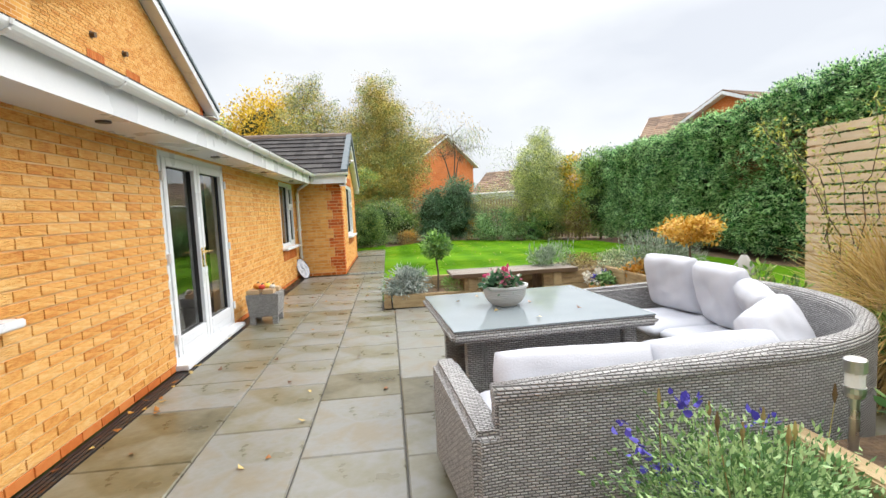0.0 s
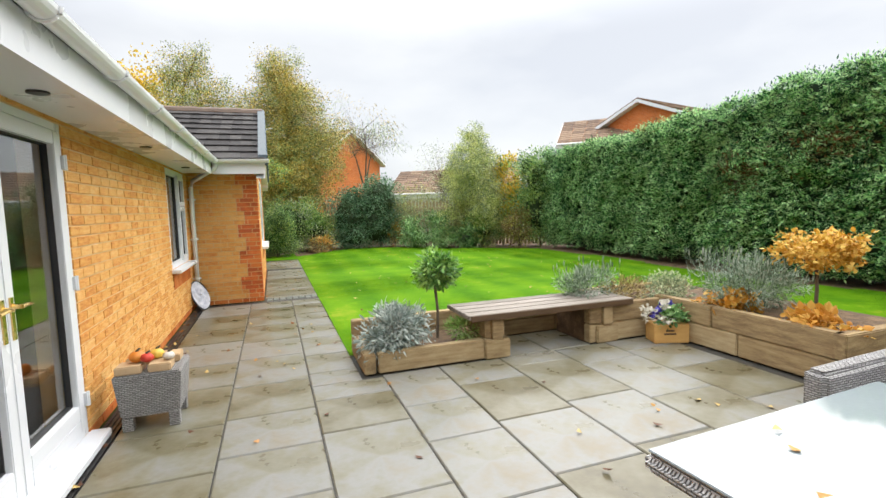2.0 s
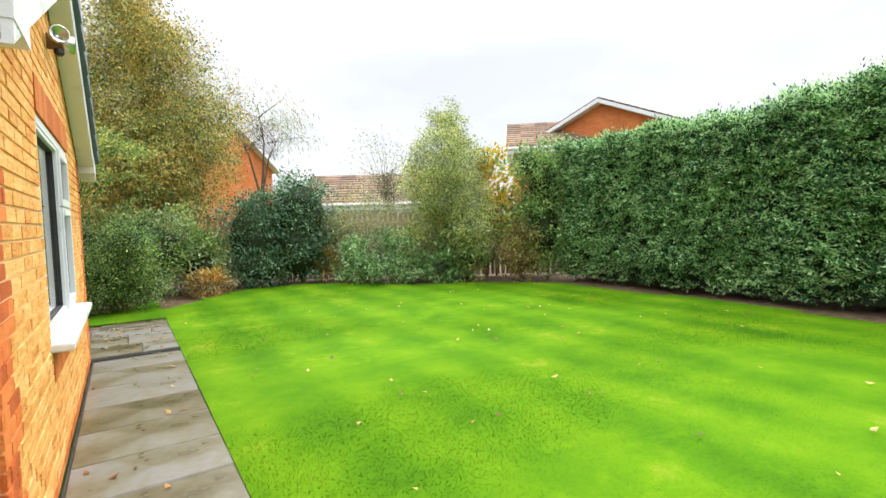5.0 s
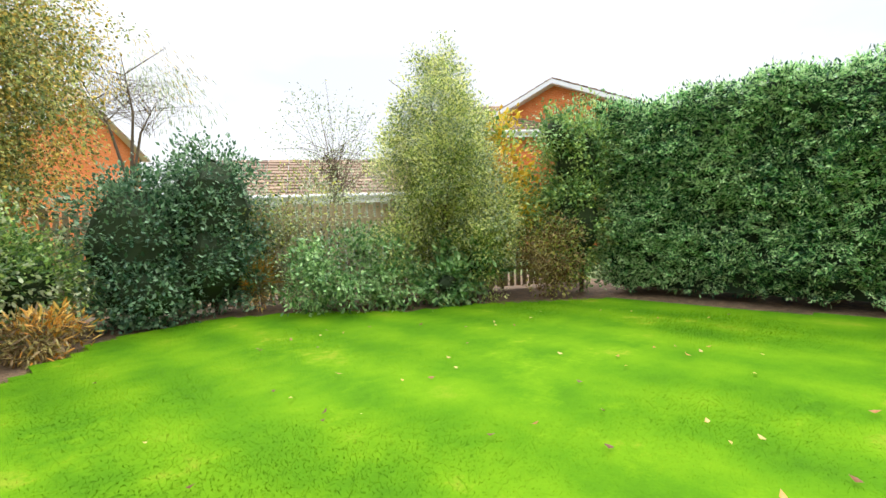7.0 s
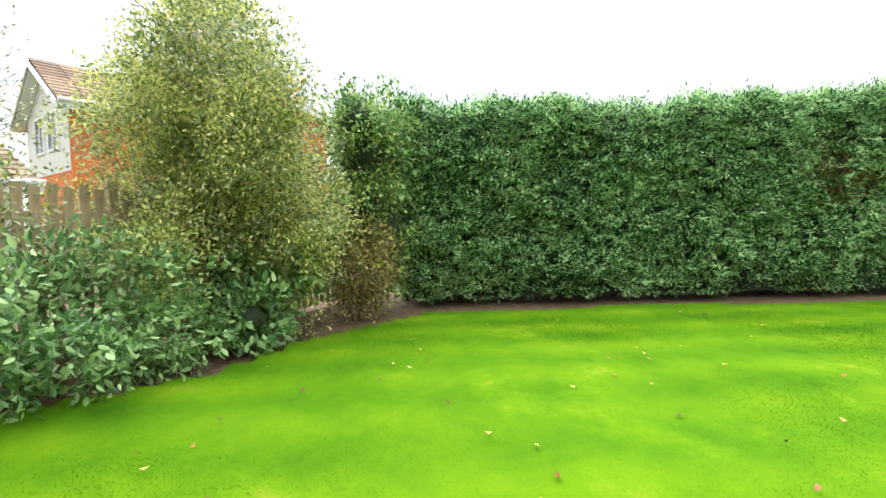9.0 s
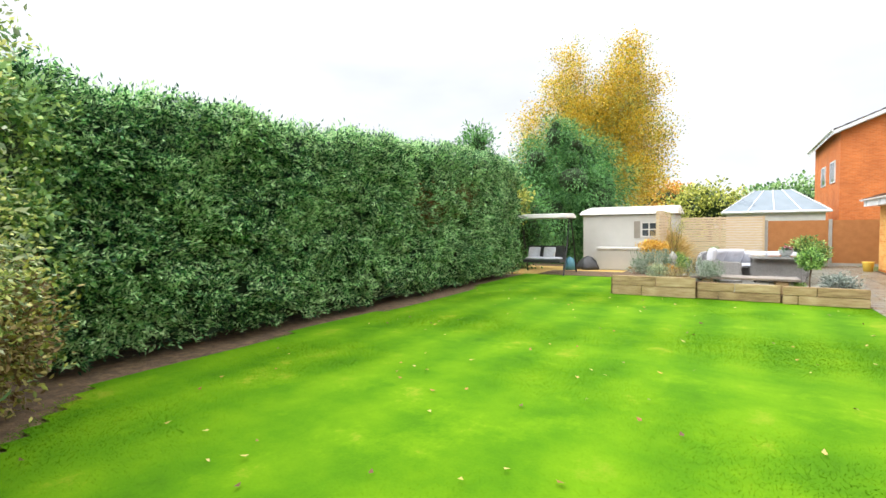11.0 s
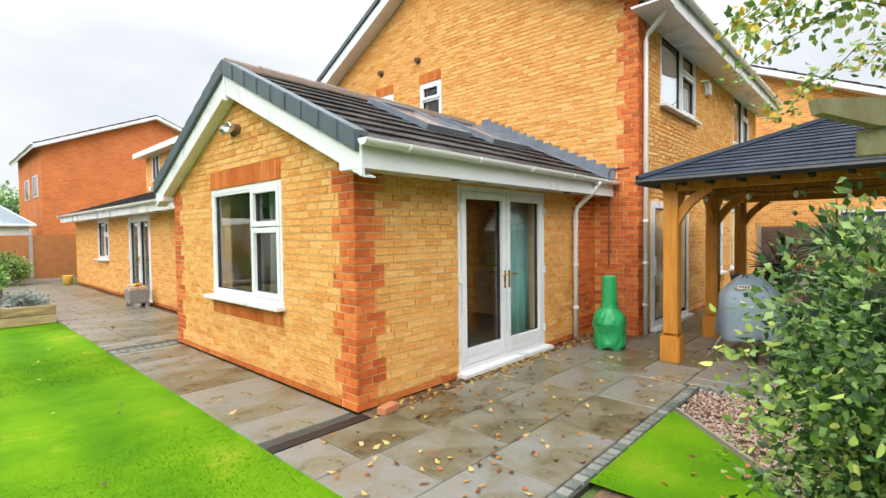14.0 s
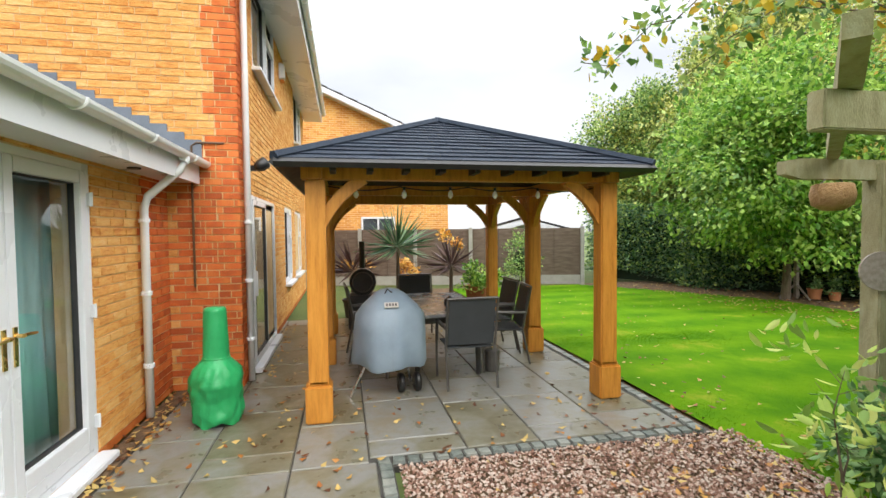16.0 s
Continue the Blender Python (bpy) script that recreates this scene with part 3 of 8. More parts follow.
structure("wall_hidden", G().box(WING - 0.25, MAIN_E, SW, SW + 0.25, 0, 2.34).box(-13.5, -5.0, -4.5, -4.25, 0, 5.3).box(-5.25, -5.0, -4.25, 8.9, 0, 5.3).box(MAIN_W, MAIN_W + 0.25, -4.25, 17.2, 0, 5.2), m_nbuff, "plain buff brick walls closing the house", category="wall")
# rooms behind the glass; their dimness is put into the near-black plaster colour
m_dimplaster = material("dim_room_plaster", ((0.055, 0.05, 0.045), (0.085, 0.08, 0.07)), 0.9, scale=2)
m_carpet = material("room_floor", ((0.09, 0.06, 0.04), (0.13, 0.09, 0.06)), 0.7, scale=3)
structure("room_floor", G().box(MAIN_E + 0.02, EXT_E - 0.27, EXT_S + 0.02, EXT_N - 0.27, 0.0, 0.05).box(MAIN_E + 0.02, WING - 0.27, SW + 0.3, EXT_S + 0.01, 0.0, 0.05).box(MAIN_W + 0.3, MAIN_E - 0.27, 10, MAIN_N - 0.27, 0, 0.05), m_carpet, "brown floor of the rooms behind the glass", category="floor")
structure("room_ceiling", G().box(MAIN_E + 0.02, EXT_E - 0.27, EXT_S + 0.02, EXT_N - 0.27, 2.36, 2.4).box(MAIN_E + 0.02, WING - 0.27, SW + 0.3, EXT_S + 0.01, 2.36, 2.4).box(MAIN_W + 0.3, MAIN_E - 0.27, 10, MAIN_N - 0.27, 2.45, 2.5), m_dimplaster, "plain ceiling of the rooms behind the glass, coloured dim", category="ceiling")
structure("room_wall", G().box(-4.6, -4.5, SW + 0.3, EXT_S - 0.3, 0.05, 2.36).box(MAIN_W + 0.3, MAIN_E - 0.3, 13.0, 13.1, 0.05, 2.45).box(MAIN_W + 0.3, MAIN_E - 0.3, 13.0, 13.1, 2.5, 5.1).box(-4.4, WING - 0.26, 8.6, 8.7, 0.05, 2.36), m_dimplaster, "plain plaster wall behind the glass, coloured dim", category="wall")

# ---- roofs ----


def tiled_slope(name, p0, along, up, n_along, rows, mat, label, tile=0.3, lift=0.03):
    """Interlocking tiles in rows from the eave p0 upward; along and up span the slope."""
    p0, along, up = Vector(p0), Vector(along), Vector(up)
    nrm = along.cross(up).normalized()
    if nrm.z < 0:
        nrm = -nrm
    g = G()
    for r in range(rows):
        for k in range(n_along):
            a = p0 + along * (k / n_along) + up * (r / rows)
            b = along / n_along * 0.985
            c = up / rows * 1.06
            l0, l1 = lift + 0.004 * random.random(), 0.004
            ring = [a + nrm * l0, a + b + nrm * l0, a + b + c + nrm * l1, a + c + nrm * l1]
            low = [q - nrm * 0.022 for q in ring]
            g.hexa(low, ring)
    me = bpy.data.meshes.new(name)
    me.from_pydata(g.v, [], g.f)
    me.materials.append(mat)
    return tagged(new(name, me), label, "roof", kind="structure")


RIDGE_Y, EAVE, RIDGE_Z = (EXT_S + EXT_N) / 2, 2.42, 3.67
hx = EXT_E + 0.16
for sgn, ye, nm in ((1, EXT_N + 0.33, "roof_extension_north"), (-1, EXT_S - 0.33, "roof_extension_south")):
    tiled_slope(nm, (hx, ye, EAVE), (MAIN_E - hx if sgn > 0 else -3.6 - hx, 0, 0), (0, RIDGE_Y - ye, RIDGE_Z - EAVE), 16, 9, m_tile, "dark interlocking concrete tile roof slope")
deck = G().hexa([(MAIN_E, EXT_S - 0.3, EAVE - 0.05), (hx - 0.03, EXT_S - 0.3, EAVE - 0.05), (hx - 0.03, RIDGE_Y, RIDGE_Z - 0.05), (MAIN_E, RIDGE_Y, RIDGE_Z - 0.05)],
                [(MAIN_E, EXT_S - 0.3, EAVE - 0.02), (hx - 0.03, EXT_S - 0.3, EAVE - 0.02), (hx - 0.03, RIDGE_Y, RIDGE_Z - 0.02), (MAIN_E, RIDGE_Y, RIDGE_Z - 0.02)])
deck.hexa([(MAIN_E, RIDGE_Y, RIDGE_Z - 0.05), (hx - 0.03, RIDGE_Y, RIDGE_Z - 0.05), (hx - 0.03, EXT_N + 0.3, EAVE - 0.05), (MAIN_E, EXT_N + 0.3, EAVE - 0.05)],
          [(MAIN_E, RIDGE_Y, RIDGE_Z - 0.02), (hx - 0.03, RIDGE_Y, RIDGE_Z - 0.02), (hx - 0.03, EXT_N + 0.3, EAVE - 0.02), (MAIN_E, EXT_N + 0.3, EAVE - 0.02)])
structure("roof_deck", deck, m_black, "dark underlay below the extension tiles", category="roof")
ridge = G()
for i in range(11):
    x = hx - 0.42 * i
    ridge.tube([(x, RIDGE_Y, RIDGE_Z - 0.02), (x - 0.44, RIDGE_Y, RIDGE_Z - 0.03)], 0.105 + 0.004 * (i % 2), 10)
structure("ridge_tiles", ridge, material("brown_ridge_tile", ((0.13, 0.09, 0.07), (0.22, 0.16, 0.12)), 0.7, scale=5), "row of rounded brown ridge tiles", category="roof")
verge = thing("roof_verge", pose(0, 0, 0), "grey plastic dry verge caps along the gable", "verge", kind="structure")
barge = thing("bargeboard", pose(0, 0, 0), "white plastic bargeboards of the gable", "bargeboard", kind="structure")
for sgn, ye in ((1, EXT_N + 0.33), (-1, EXT_S - 0.33)):
    dy, dz = ye - RIDGE_Y, EAVE - RIDGE_Z
    for i in range(9):
        a, b = i / 9, min(0.99, (i + 1.04) / 9)
        lift = 0.055
        ring = lambda x, s: [(x, RIDGE_Y + dy * s, RIDGE_Z + dz * s + lift - 0.17), (x, RIDGE_Y + dy * s, RIDGE_Z + dz * s + lift + 0.012)]
        pa, pb = ring(hx + 0.035, a), ring(hx + 0.035, b)
        qa, qb = ring(hx - 0.1, a), ring(hx - 0.1, b)
        part("verge_cap", G().hexa([qa[0], qb[0], qb[1], qa[1]], [pa[0], (pb[0][0] + 0.012, *pb[0][1:]), (pb[1][0] + 0.012, *pb[1][1:]), pa[1]]), m_verge, verge, bevel=0.008)
    lo = lambda s, d: (RIDGE_Y + dy * s, RIDGE_Z + dz * s + d)
    ringb = [lo(0, -0.34), lo(1.0, -0.30), lo(1.0, -0.10), lo(0, -0.10)]
    part("board", G().hexa([(hx - 0.03, *p) for p in ringb], [(hx, *p) for p in ringb]), m_upvc, barge)
    part("soffit", G().hexa([(EXT_E + 0.015, *p) for p in (lo(0, -0.35), lo(1, -0.31), lo(1, -0.30), lo(0, -0.34))], [(hx - 0.002, *p) for p in (lo(0, -0.35), lo(1, -0.31), lo(1, -0.30), lo(0, -0.34))]), m_upvc, barge)
    yo = ye + sgn * 0.004
    box_ = ((yo, 2.186), (yo - sgn * 0.32, 2.186), (yo - sgn * 0.32, 2.36), (yo, 2.42))
    part("box_end", G().hexa([(EXT_E - 0.03, *p) for p in box_], [(hx + 0.004, *p) for p in box_]), m_upvc, barge)
part("finial", G().box(hx - 0.02, hx + 0.012, RIDGE_Y - 0.022, RIDGE_Y + 0.022, RIDGE_Z - 0.42, RIDGE_Z - 0.06), m_upvc, barge)


def gutter(name, a, b, out, label, ends=(True, True)):
    """A half-round gutter with brackets, seams and a fascia and soffit behind it. out: the way from the wall."""
    a, b, out = Vector(a), Vector(b), Vector(out)
    d = (b - a).normalized()
    ob = thing(name, pose(0, 0, 0), label, "gutter", kind="structure")
    n = 9
    r = 0.058
    g = G()
    pts = []
    for p in (a, b):
        for rr in (r, r - 0.006):
            pts.append([p + out * (rr * math.cos(w)) + Vector((0, 0, rr * math.sin(w))) for w in [math.pi + math.pi * j / n for j in range(n + 1)]])
    k = n + 1
    vs = [q for row in pts for q in row]
    fs = []
    for j in range(n):
        fs += [(j, j + 1, 2 * k + j + 1, 2 * k + j), (k + j, k + j + 1, 3 * k + j + 1, 3 * k + j)]
    fs += [(0, k, 3 * k, 2 * k), (n, k + n, 3 * k + n, 2 * k + n)]
    fs += [tuple(range(k)), tuple(range(2 * k, 3 * k))]
    part("trough", g.add(vs, fs), m_gutter, ob)
    m = int((b - a).length / 0.9)
    for i in range(m):
        p = a + d * ((i + 0.5) * (b - a).length / m)
        part("bracket", G().tube([p + out * ((r + 0.004) * math.cos(w)) + Vector((0, 0, (r + 0.004) * math.sin(w))) for w in [math.pi + math.pi * j / 8 for j in range(9)]], 0.011, 6), m_gutter, ob)
    return ob


def eave(name, x0, x1, y0, y1, face, label):
    """Boxed eave: fascia and soffit. face: '+x' or '+y' or '-y', the way the fascia looks."""
    ob = thing(name, pose(0, 0, 0), label, "fascia", kind="structure")
    fx = {"+x": (x1 - 0.02, x1, y0, y1), "+y": (x0, x1, y1 - 0.02, y1), "-y": (x0, x1, y0, y0 + 0.02)}[face]
    part("fascia", G().box(*fx, 2.185, 2.4), m_upvc, ob)
    sx = {"+x": (x0, x1 - 0.021, y0, y1), "+y": (x0, x1, y0, y1 - 0.021), "-y": (x0, x1, y0 + 0.021, y1)}[face]
    part("soffit", G().box(*sx, 2.2, 2.215), m_upvc, ob)
    ln = max(x1 - x0, y1 - y0)
    for i in range(int(ln / 1.9)):
        s = (i + 0.5) / int(ln / 1.9)
        cx, cy = (x0 + x1) / 2, (y0 + y1) / 2
        if x1 - x0 > y1 - y0:
            cx = x0 + (x1 - x0) * s
        else:
            cy = y0 + (y1 - y0) * s
        part("spotlight_rim", G().lathe([(0.05, 2.188), (0.05, 2.199)], 14, (cx, cy)), m_black, ob)
    return ob


eave("eave_wing", WING + 0.013, WING + 0.42, SW - 0.1, EXT_S - 0.35, "+x", "white plastic fascia and soffit of the wing with small spotlights")
gutter("gutter_wing", (WING + 0.48, SW - 0.1, 2.42), (WING + 0.48, EXT_S - 0.32, 2.40), (1, 0, 0), "white half-round plastic gutter of the wing")
eave("eave_extension_north", MAIN_E + 0.02, EXT_E + 0.012, EXT_N + 0.013, EXT_N + 0.33, "+y", "white plastic fascia and soffit over the french door")
gutter("gutter_extension_north", (MAIN_E + 0.02, EXT_N + 0.39, 2.41), (EXT_E + 0.2, EXT_N + 0.39, 2.42), (0, 1, 0), "white half-round gutter over the french door")
eave("eave_extension_south", WING + 0.43, EXT_E + 0.012, EXT_S - 0.33, EXT_S - 0.013, "-y", "white plastic fascia of the short return")
gutter("gutter_extension_south", (WING + 0.45, EXT_S - 0.39, 2.41), (EXT_E + 0.23, EXT_S - 0.39, 2.42), (0, -1, 0), "white half-round gutter of the short return")


def downpipe(name, pts, label):
    ob = thing(name, pose(*pts[-1]), label, "downpipe", kind="structure")
    q = [Vector(p) - Vector(pts[-1]) for p in pts]
    part("pipe", G().tube(q, 0.036, 12), m_gutter, ob, smooth=True)
    top = q[-2].z
    for z in (0.45, 1.1, 1.75):
        if z < top:
            part("clip", G().tube([(0, 0, z), (0, 0, z + 0.035)], 0.047, 12).box(-0.06, 0.06, -0.012, 0.012, z + 0.005, z + 0.03), m_gutter, ob)
    part("elbow", G().tube([q[0] + Vector((0, 0, 0.06)), q[0], q[0] + (q[1] - q[0]) * 0.2], 0.046, 12), m_gutter, ob)
    return ob


downpipe("downpipe_wing", [(WING + 0.5, EXT_S - 0.36, 2.34), (WING + 0.46, EXT_S - 0.34, 2.27), (WING + 0.1, EXT_S - 0.12, 2.08), (WING + 0.07, EXT_S - 0.1, 1.98), (WING + 0.07, EXT_S - 0.1, 0.02)], "white plastic rainwater downpipe in the corner of the wing")
downpipe("downpipe_extension", [(-4.85, EXT_N + 0.39, 2.34), (-4.83, EXT_N + 0.36, 2.25), (-4.78, EXT_N + 0.1, 2.0), (-4.77, EXT_N + 0.07, 1.9), (-4.77, EXT_N + 0.07, 0.02)], "white plastic rainwater downpipe beside the french door")
downpipe("downpipe_house", [(-5.62, MAIN_N + 0.46, 5.0), (-5.64, MAIN_N + 0.4, 4.9), (-5.7, MAIN_N + 0.1, 4.65), (-5.7, MAIN_N + 0.06, 4.55), (-5.7, MAIN_N + 0.06, 0.02)], "tall white downpipe at the corner of the house")

# wing lean-to roof
tiled_slope("roof_wing", (WING + 0.46, SW - 0.1, 2.43), (0, EXT_S - SW + 0.3, 0), (-3.7, 0, 1.25), 44, 12, m_tile, "dark tiled lean-to roof of the wing")
structure("roof_wing_deck", G().hexa([(WING + 0.42, SW, 2.38), (WING + 0.42, EXT_S, 2.38), (-5.55, EXT_S, 3.6), (-5.55, SW, 3.6)], [(WING + 0.42, SW, 2.41), (WING + 0.42, EXT_S, 2.41), (-5.55, EXT_S, 3.63), (-5.55, SW, 3.63)]), m_black, "dark underlay of the wing roof", category="roof")
# lead flashing and rooflight
m_lead = material("lead_flashing", ((0.10, 0.12, 0.15), (0.17, 0.20, 0.24)), 0.5, scale=5)
fl = G()
for i in range(16):
    y = RIDGE_Y + (EXT_N + 0.33 - RIDGE_Y) * (i + 0.5) / 16
    z = RIDGE_Z + (EAVE - RIDGE_Z) * (i + 0.5) / 16
    fl.box(MAIN_E + 0.012, MAIN_E + 0.022 + 0.002 * (i % 2), y - 0.1, y + 0.11, z, z + 0.19)
fl.hexa([(MAIN_E + 0.02, RIDGE_Y, RIDGE_Z + 0.03), (MAIN_E + 0.2, RIDGE_Y, RIDGE_Z + 0.03), (MAIN_E + 0.2, EXT_N + 0.3, EAVE + 0.035), (MAIN_E + 0.02, EXT_N + 0.3, EAVE + 0.035)],
        [(MAIN_E + 0.02, RIDGE_Y, RIDGE_Z + 0.045), (MAIN_E + 0.2, RIDGE_Y, RIDGE_Z + 0.045), (MAIN_E + 0.2, EXT_N + 0.3, EAVE + 0.05), (MAIN_E + 0.02, EXT_N + 0.3, EAVE + 0.05)])
structure("flashing", fl, m_lead, "stepped grey lead flashing where the roof meets the gable", category="flashing")


def on_slope(x, s, d):
    """A point on the extension's north slope: s from ridge (0) to eave (1), d above the tiles."""
    return (x, RIDGE_Y + (EXT_N + 0.33 - RIDGE_Y) * s + 0.42 * d, RIDGE_Z + (EAVE - RIDGE_Z) * s + 0.9 * d)


for i, xc in enumerate((-2.75, -4.1)):
    sk = thing(f"rooflight_{i + 1}", pose(0, 0, 0), "grey-framed rooflight in the tiled slope", "rooflight", kind="structure")
    for x0, x1, s0, s1 in ((xc - 0.42, xc - 0.36, 0.18, 0.62), (xc + 0.36, xc + 0.42, 0.18, 0.62), (xc - 0.36, xc + 0.36, 0.18, 0.22), (xc - 0.36, xc + 0.36, 0.58, 0.62)):
        part("frame", G().hexa([on_slope(x0, s0, 0.02), on_slope(x1, s0, 0.02), on_slope(x1, s1, 0.02), on_slope(x0, s1, 0.02)], [on_slope(x0, s0, 0.1), on_slope(x1, s0, 0.1), on_slope(x1, s1, 0.1), on_slope(x0, s1, 0.1)]), m_lead, sk)
    part("pane", G().hexa([on_slope(xc - 0.36, 0.22, 0.05), on_slope(xc + 0.36, 0.22, 0.05), on_slope(xc + 0.36, 0.58, 0.05), on_slope(xc - 0.36, 0.58, 0.05)], [on_slope(xc - 0.36, 0.22, 0.06), on_slope(xc + 0.36, 0.22, 0.06), on_slope(xc + 0.36, 0.58, 0.06), on_slope(xc - 0.36, 0.58, 0.06)]),
         material("rooflight_glass", ((0.30, 0.22, 0.18), (0.40, 0.30, 0.25)), 0.12, scale=2), sk)

# main house roofs
ym, zr, ze = (MAIN_S + MAIN_N) / 2, 7.62, 5.22
for ye, nm in ((MAIN_N + 0.55, "roof_main_north"), (MAIN_S - 0.55, "roof_main_south")):
    tiled_slope(nm, (MAIN_E + 0.35, ye, ze - 0.08), (MAIN_W - MAIN_E - 0.7, 0, 0), (0, ym - ye, zr - ze), 26, 14, m_tile, "dark tiled slope of the house roof")
    sg = 1 if ye > ym else -1
    dk = [(ye, ze - 0.14), (ym, zr - 0.06), (ym, zr - 0.03), (ye, ze - 0.11)]
    structure("roof_main_deck", G().hexa([(MAIN_W - 0.3, *p) for p in dk], [(MAIN_E + 0.3, *p) for p in dk]), m_black, "dark underlay of the house roof", category="roof")
    bb = [(ye, ze - 0.36), (ym, zr - 0.3), (ym, zr - 0.06), (ye, ze - 0.13)]
    structure("bargeboard_main", G().hexa([(MAIN_E + 0.31, *p) for p in bb], [(MAIN_E + 0.34, *p) for p in bb]), m_upvc, "white bargeboard of the house gable", category="bargeboard")
    sf = [(ye, ze - 0.37), (ym, zr - 0.31), (ym, zr - 0.29), (ye, ze - 0.35)]
    structure("soffit_main", G().hexa([(MAIN_E + 0.02, *p) for p in sf], [(MAIN_E + 0.31, *p) for p in sf]), m_upvc, "white soffit under the gable verge", category="soffit")
    vc = [(ye, ze - 0.12), (ym, zr - 0.05), (ym, zr + 0.07), (ye, ze - 0.02)]
    structure("verge_main", G().hexa([(MAIN_E + 0.25, *p) for p in vc], [(MAIN_E + 0.385, *p) for p in vc]), m_verge, "grey verge caps of the house gable", category="verge")
structure("eave_main", G().box(MAIN_W - 0.3, MAIN_E + 0.33, MAIN_N + 0.02, MAIN_N + 0.5, 4.88, 4.91).box(MAIN_W - 0.3, MAIN_E + 0.33, MAIN_N + 0.5, MAIN_N + 0.52, 4.86, 5.1), m_upvc, "white fascia and soffit of the house", category="fascia")
gutter("gutter_main", (MAIN_W - 0.3, MAIN_N + 0.58, 5.1), (MAIN_E + 0.35, MAIN_N + 0.58, 5.11), (0, 1, 0), "white half-round gutter of the house")
tiled_slope("roof_house_rear", (-4.65, -4.9, 5.35), (0, 13.8, 0), (-4.5, 0, 2.1), 40, 12, m_tile, "dark tiled roof of the rear part of the house")
structure("eave_rear", G().box(-5.0, -4.6, -4.9, 8.6, 5.2, 5.24).box(-4.6, -4.58, -4.9, 8.6, 5.18, 5.4), m_upvc, "white fascia of the rear part of the house", category="fascia")

# ---- doors and windows ----
m_brass = material("brass", ((0.62, 0.42, 0.14), (0.75, 0.55, 0.22)), 0.25, metal=1.0, scale=8)
m_rubber = material("glazing_gasket", ((0.02, 0.02, 0.022), (0.04, 0.04, 0.04)), 0.6, scale=6)
m_curtain = material("teal_curtain", ((0.24, 0.46, 0.48), (0.36, 0.60, 0.62)), 0.85, scale=3, bump=0.2)
m_blind = material("pale_blind", ((0.28, 0.31, 0.31), (0.36, 0.39, 0.39)), 0.8, scale=4)


def rim(x0, x1, z0, z1, w, y0, y1):
    return G().box(x0, x0 + w, y0, y1, z0, z1).box(x1 - w, x1, y0, y1, z0, z1).box(x0 + w, x1 - w, y0, y1, z0, z0 + w).box(x0 + w, x1 - w, y0, y1, z1 - w, z1)


def pane(parent, x0, x1, z0, z1, y=0.045):
    part("gasket", rim(x0 - 0.004, x1 + 0.004, z0 - 0.004, z1 + 0.004, 0.012, y - 0.022, y + 0.02), m_rubber, parent)
    p = part("pane", G().box(x0, x1, y, y + 0.006, z0, z1), m_glass, parent)
    p.visible_shadow = False
    return p


def lever(parent, x, z, way):
    h = part("handle", G().box(x - 0.016, x + 0.016, -0.022, -0.012, z - 0.12, z + 0.1).tube([(x, -0.01, z + 0.05), (x, -0.06, z + 0.05)], 0.012, 8).tube([(x, -0.058, z + 0.05), (x + way * 0.05, -0.062, z + 0.052), (x + way * 0.12, -0.058, z + 0.045)], [0.012, 0.01, 0.008], 8), m_brass, parent, "polished brass lever handle")
    return h


def french_door(name, m, w, h, label):
    """Two glazed leaves in a white frame; local x along the wall, y inwards."""
    d = thing(name, m, label, "door", kind="structure")
    part("frame", rim(0, w, 0, h, 0.055, -0.004, 0.075), m_upvc, d, bevel=0.004)
    part("sill", G().box(-0.04, w + 0.04, -0.13, 0.07, -0.055, -0.002), m_upvc, d, bevel=0.008)
    for i in (0, 1):
        a, b = (0.058, w / 2 - 0.004) if i == 0 else (w / 2 + 0.004, w - 0.058)
        leaf = part("leaf", rim(a, b, 0.058, h - 0.058, 0.085, -0.014, 0.06).box(a + 0.085, b - 0.085, -0.014, 0.06, 0.143, 0.24), m_upvc, d, bevel=0.005)
        pane(leaf, a + 0.085, b - 0.085, 0.24, h - 0.143)
        lever(leaf, (b - 0.042) if i == 0 else (a + 0.042), 1.0, -1 if i == 0 else 1)
        for z in (0.25, h / 2, h - 0.25):
            hx_ = a - 0.03 if i == 0 else b + 0.03
            part("hinge", G().box(hx_ - 0.02, hx_ + 0.02, -0.03, -0.005, z - 0.045, z + 0.045).tube([(hx_, -0.03, z - 0.05), (hx_, -0.03, z + 0.05)], 0.011, 8), m_upvc, leaf)
    return d


def casement(name, m, w, h, cells, label):
    """A white window; cells: (x0, x1, z0, z1, opens) as shares of its width and height."""
    d = thing(name, m, label, "window", kind="structure")
    part("window_frame", rim(0, w, 0, h, 0.055, -0.004, 0.075), m_upvc, d, bevel=0.004)
    part("window_sill", G().box(-0.05, w + 0.05, -0.12, 0.07, -0.05, -0.002), m_upvc, d, bevel=0.008)
    for x0, x1, z0, z1, opens in cells:
        a, b, c, e = 0.05 + x0 * (w - 0.1), 0.05 + x1 * (w - 0.1), 0.05 + z0 * (h - 0.1), 0.05 + z1 * (h - 0.1)
        sash = part("sash", rim(a + 0.006, b - 0.006, c + 0.006, e - 0.006, 0.06 if opens else 0.03, -0.016 if opens else 0.0, 0.06), m_upvc, d, bevel=0.004)
        t = 0.066 if opens else 0.036
        pane(sash, a + t, b - t, c + t, e - t)
    return d


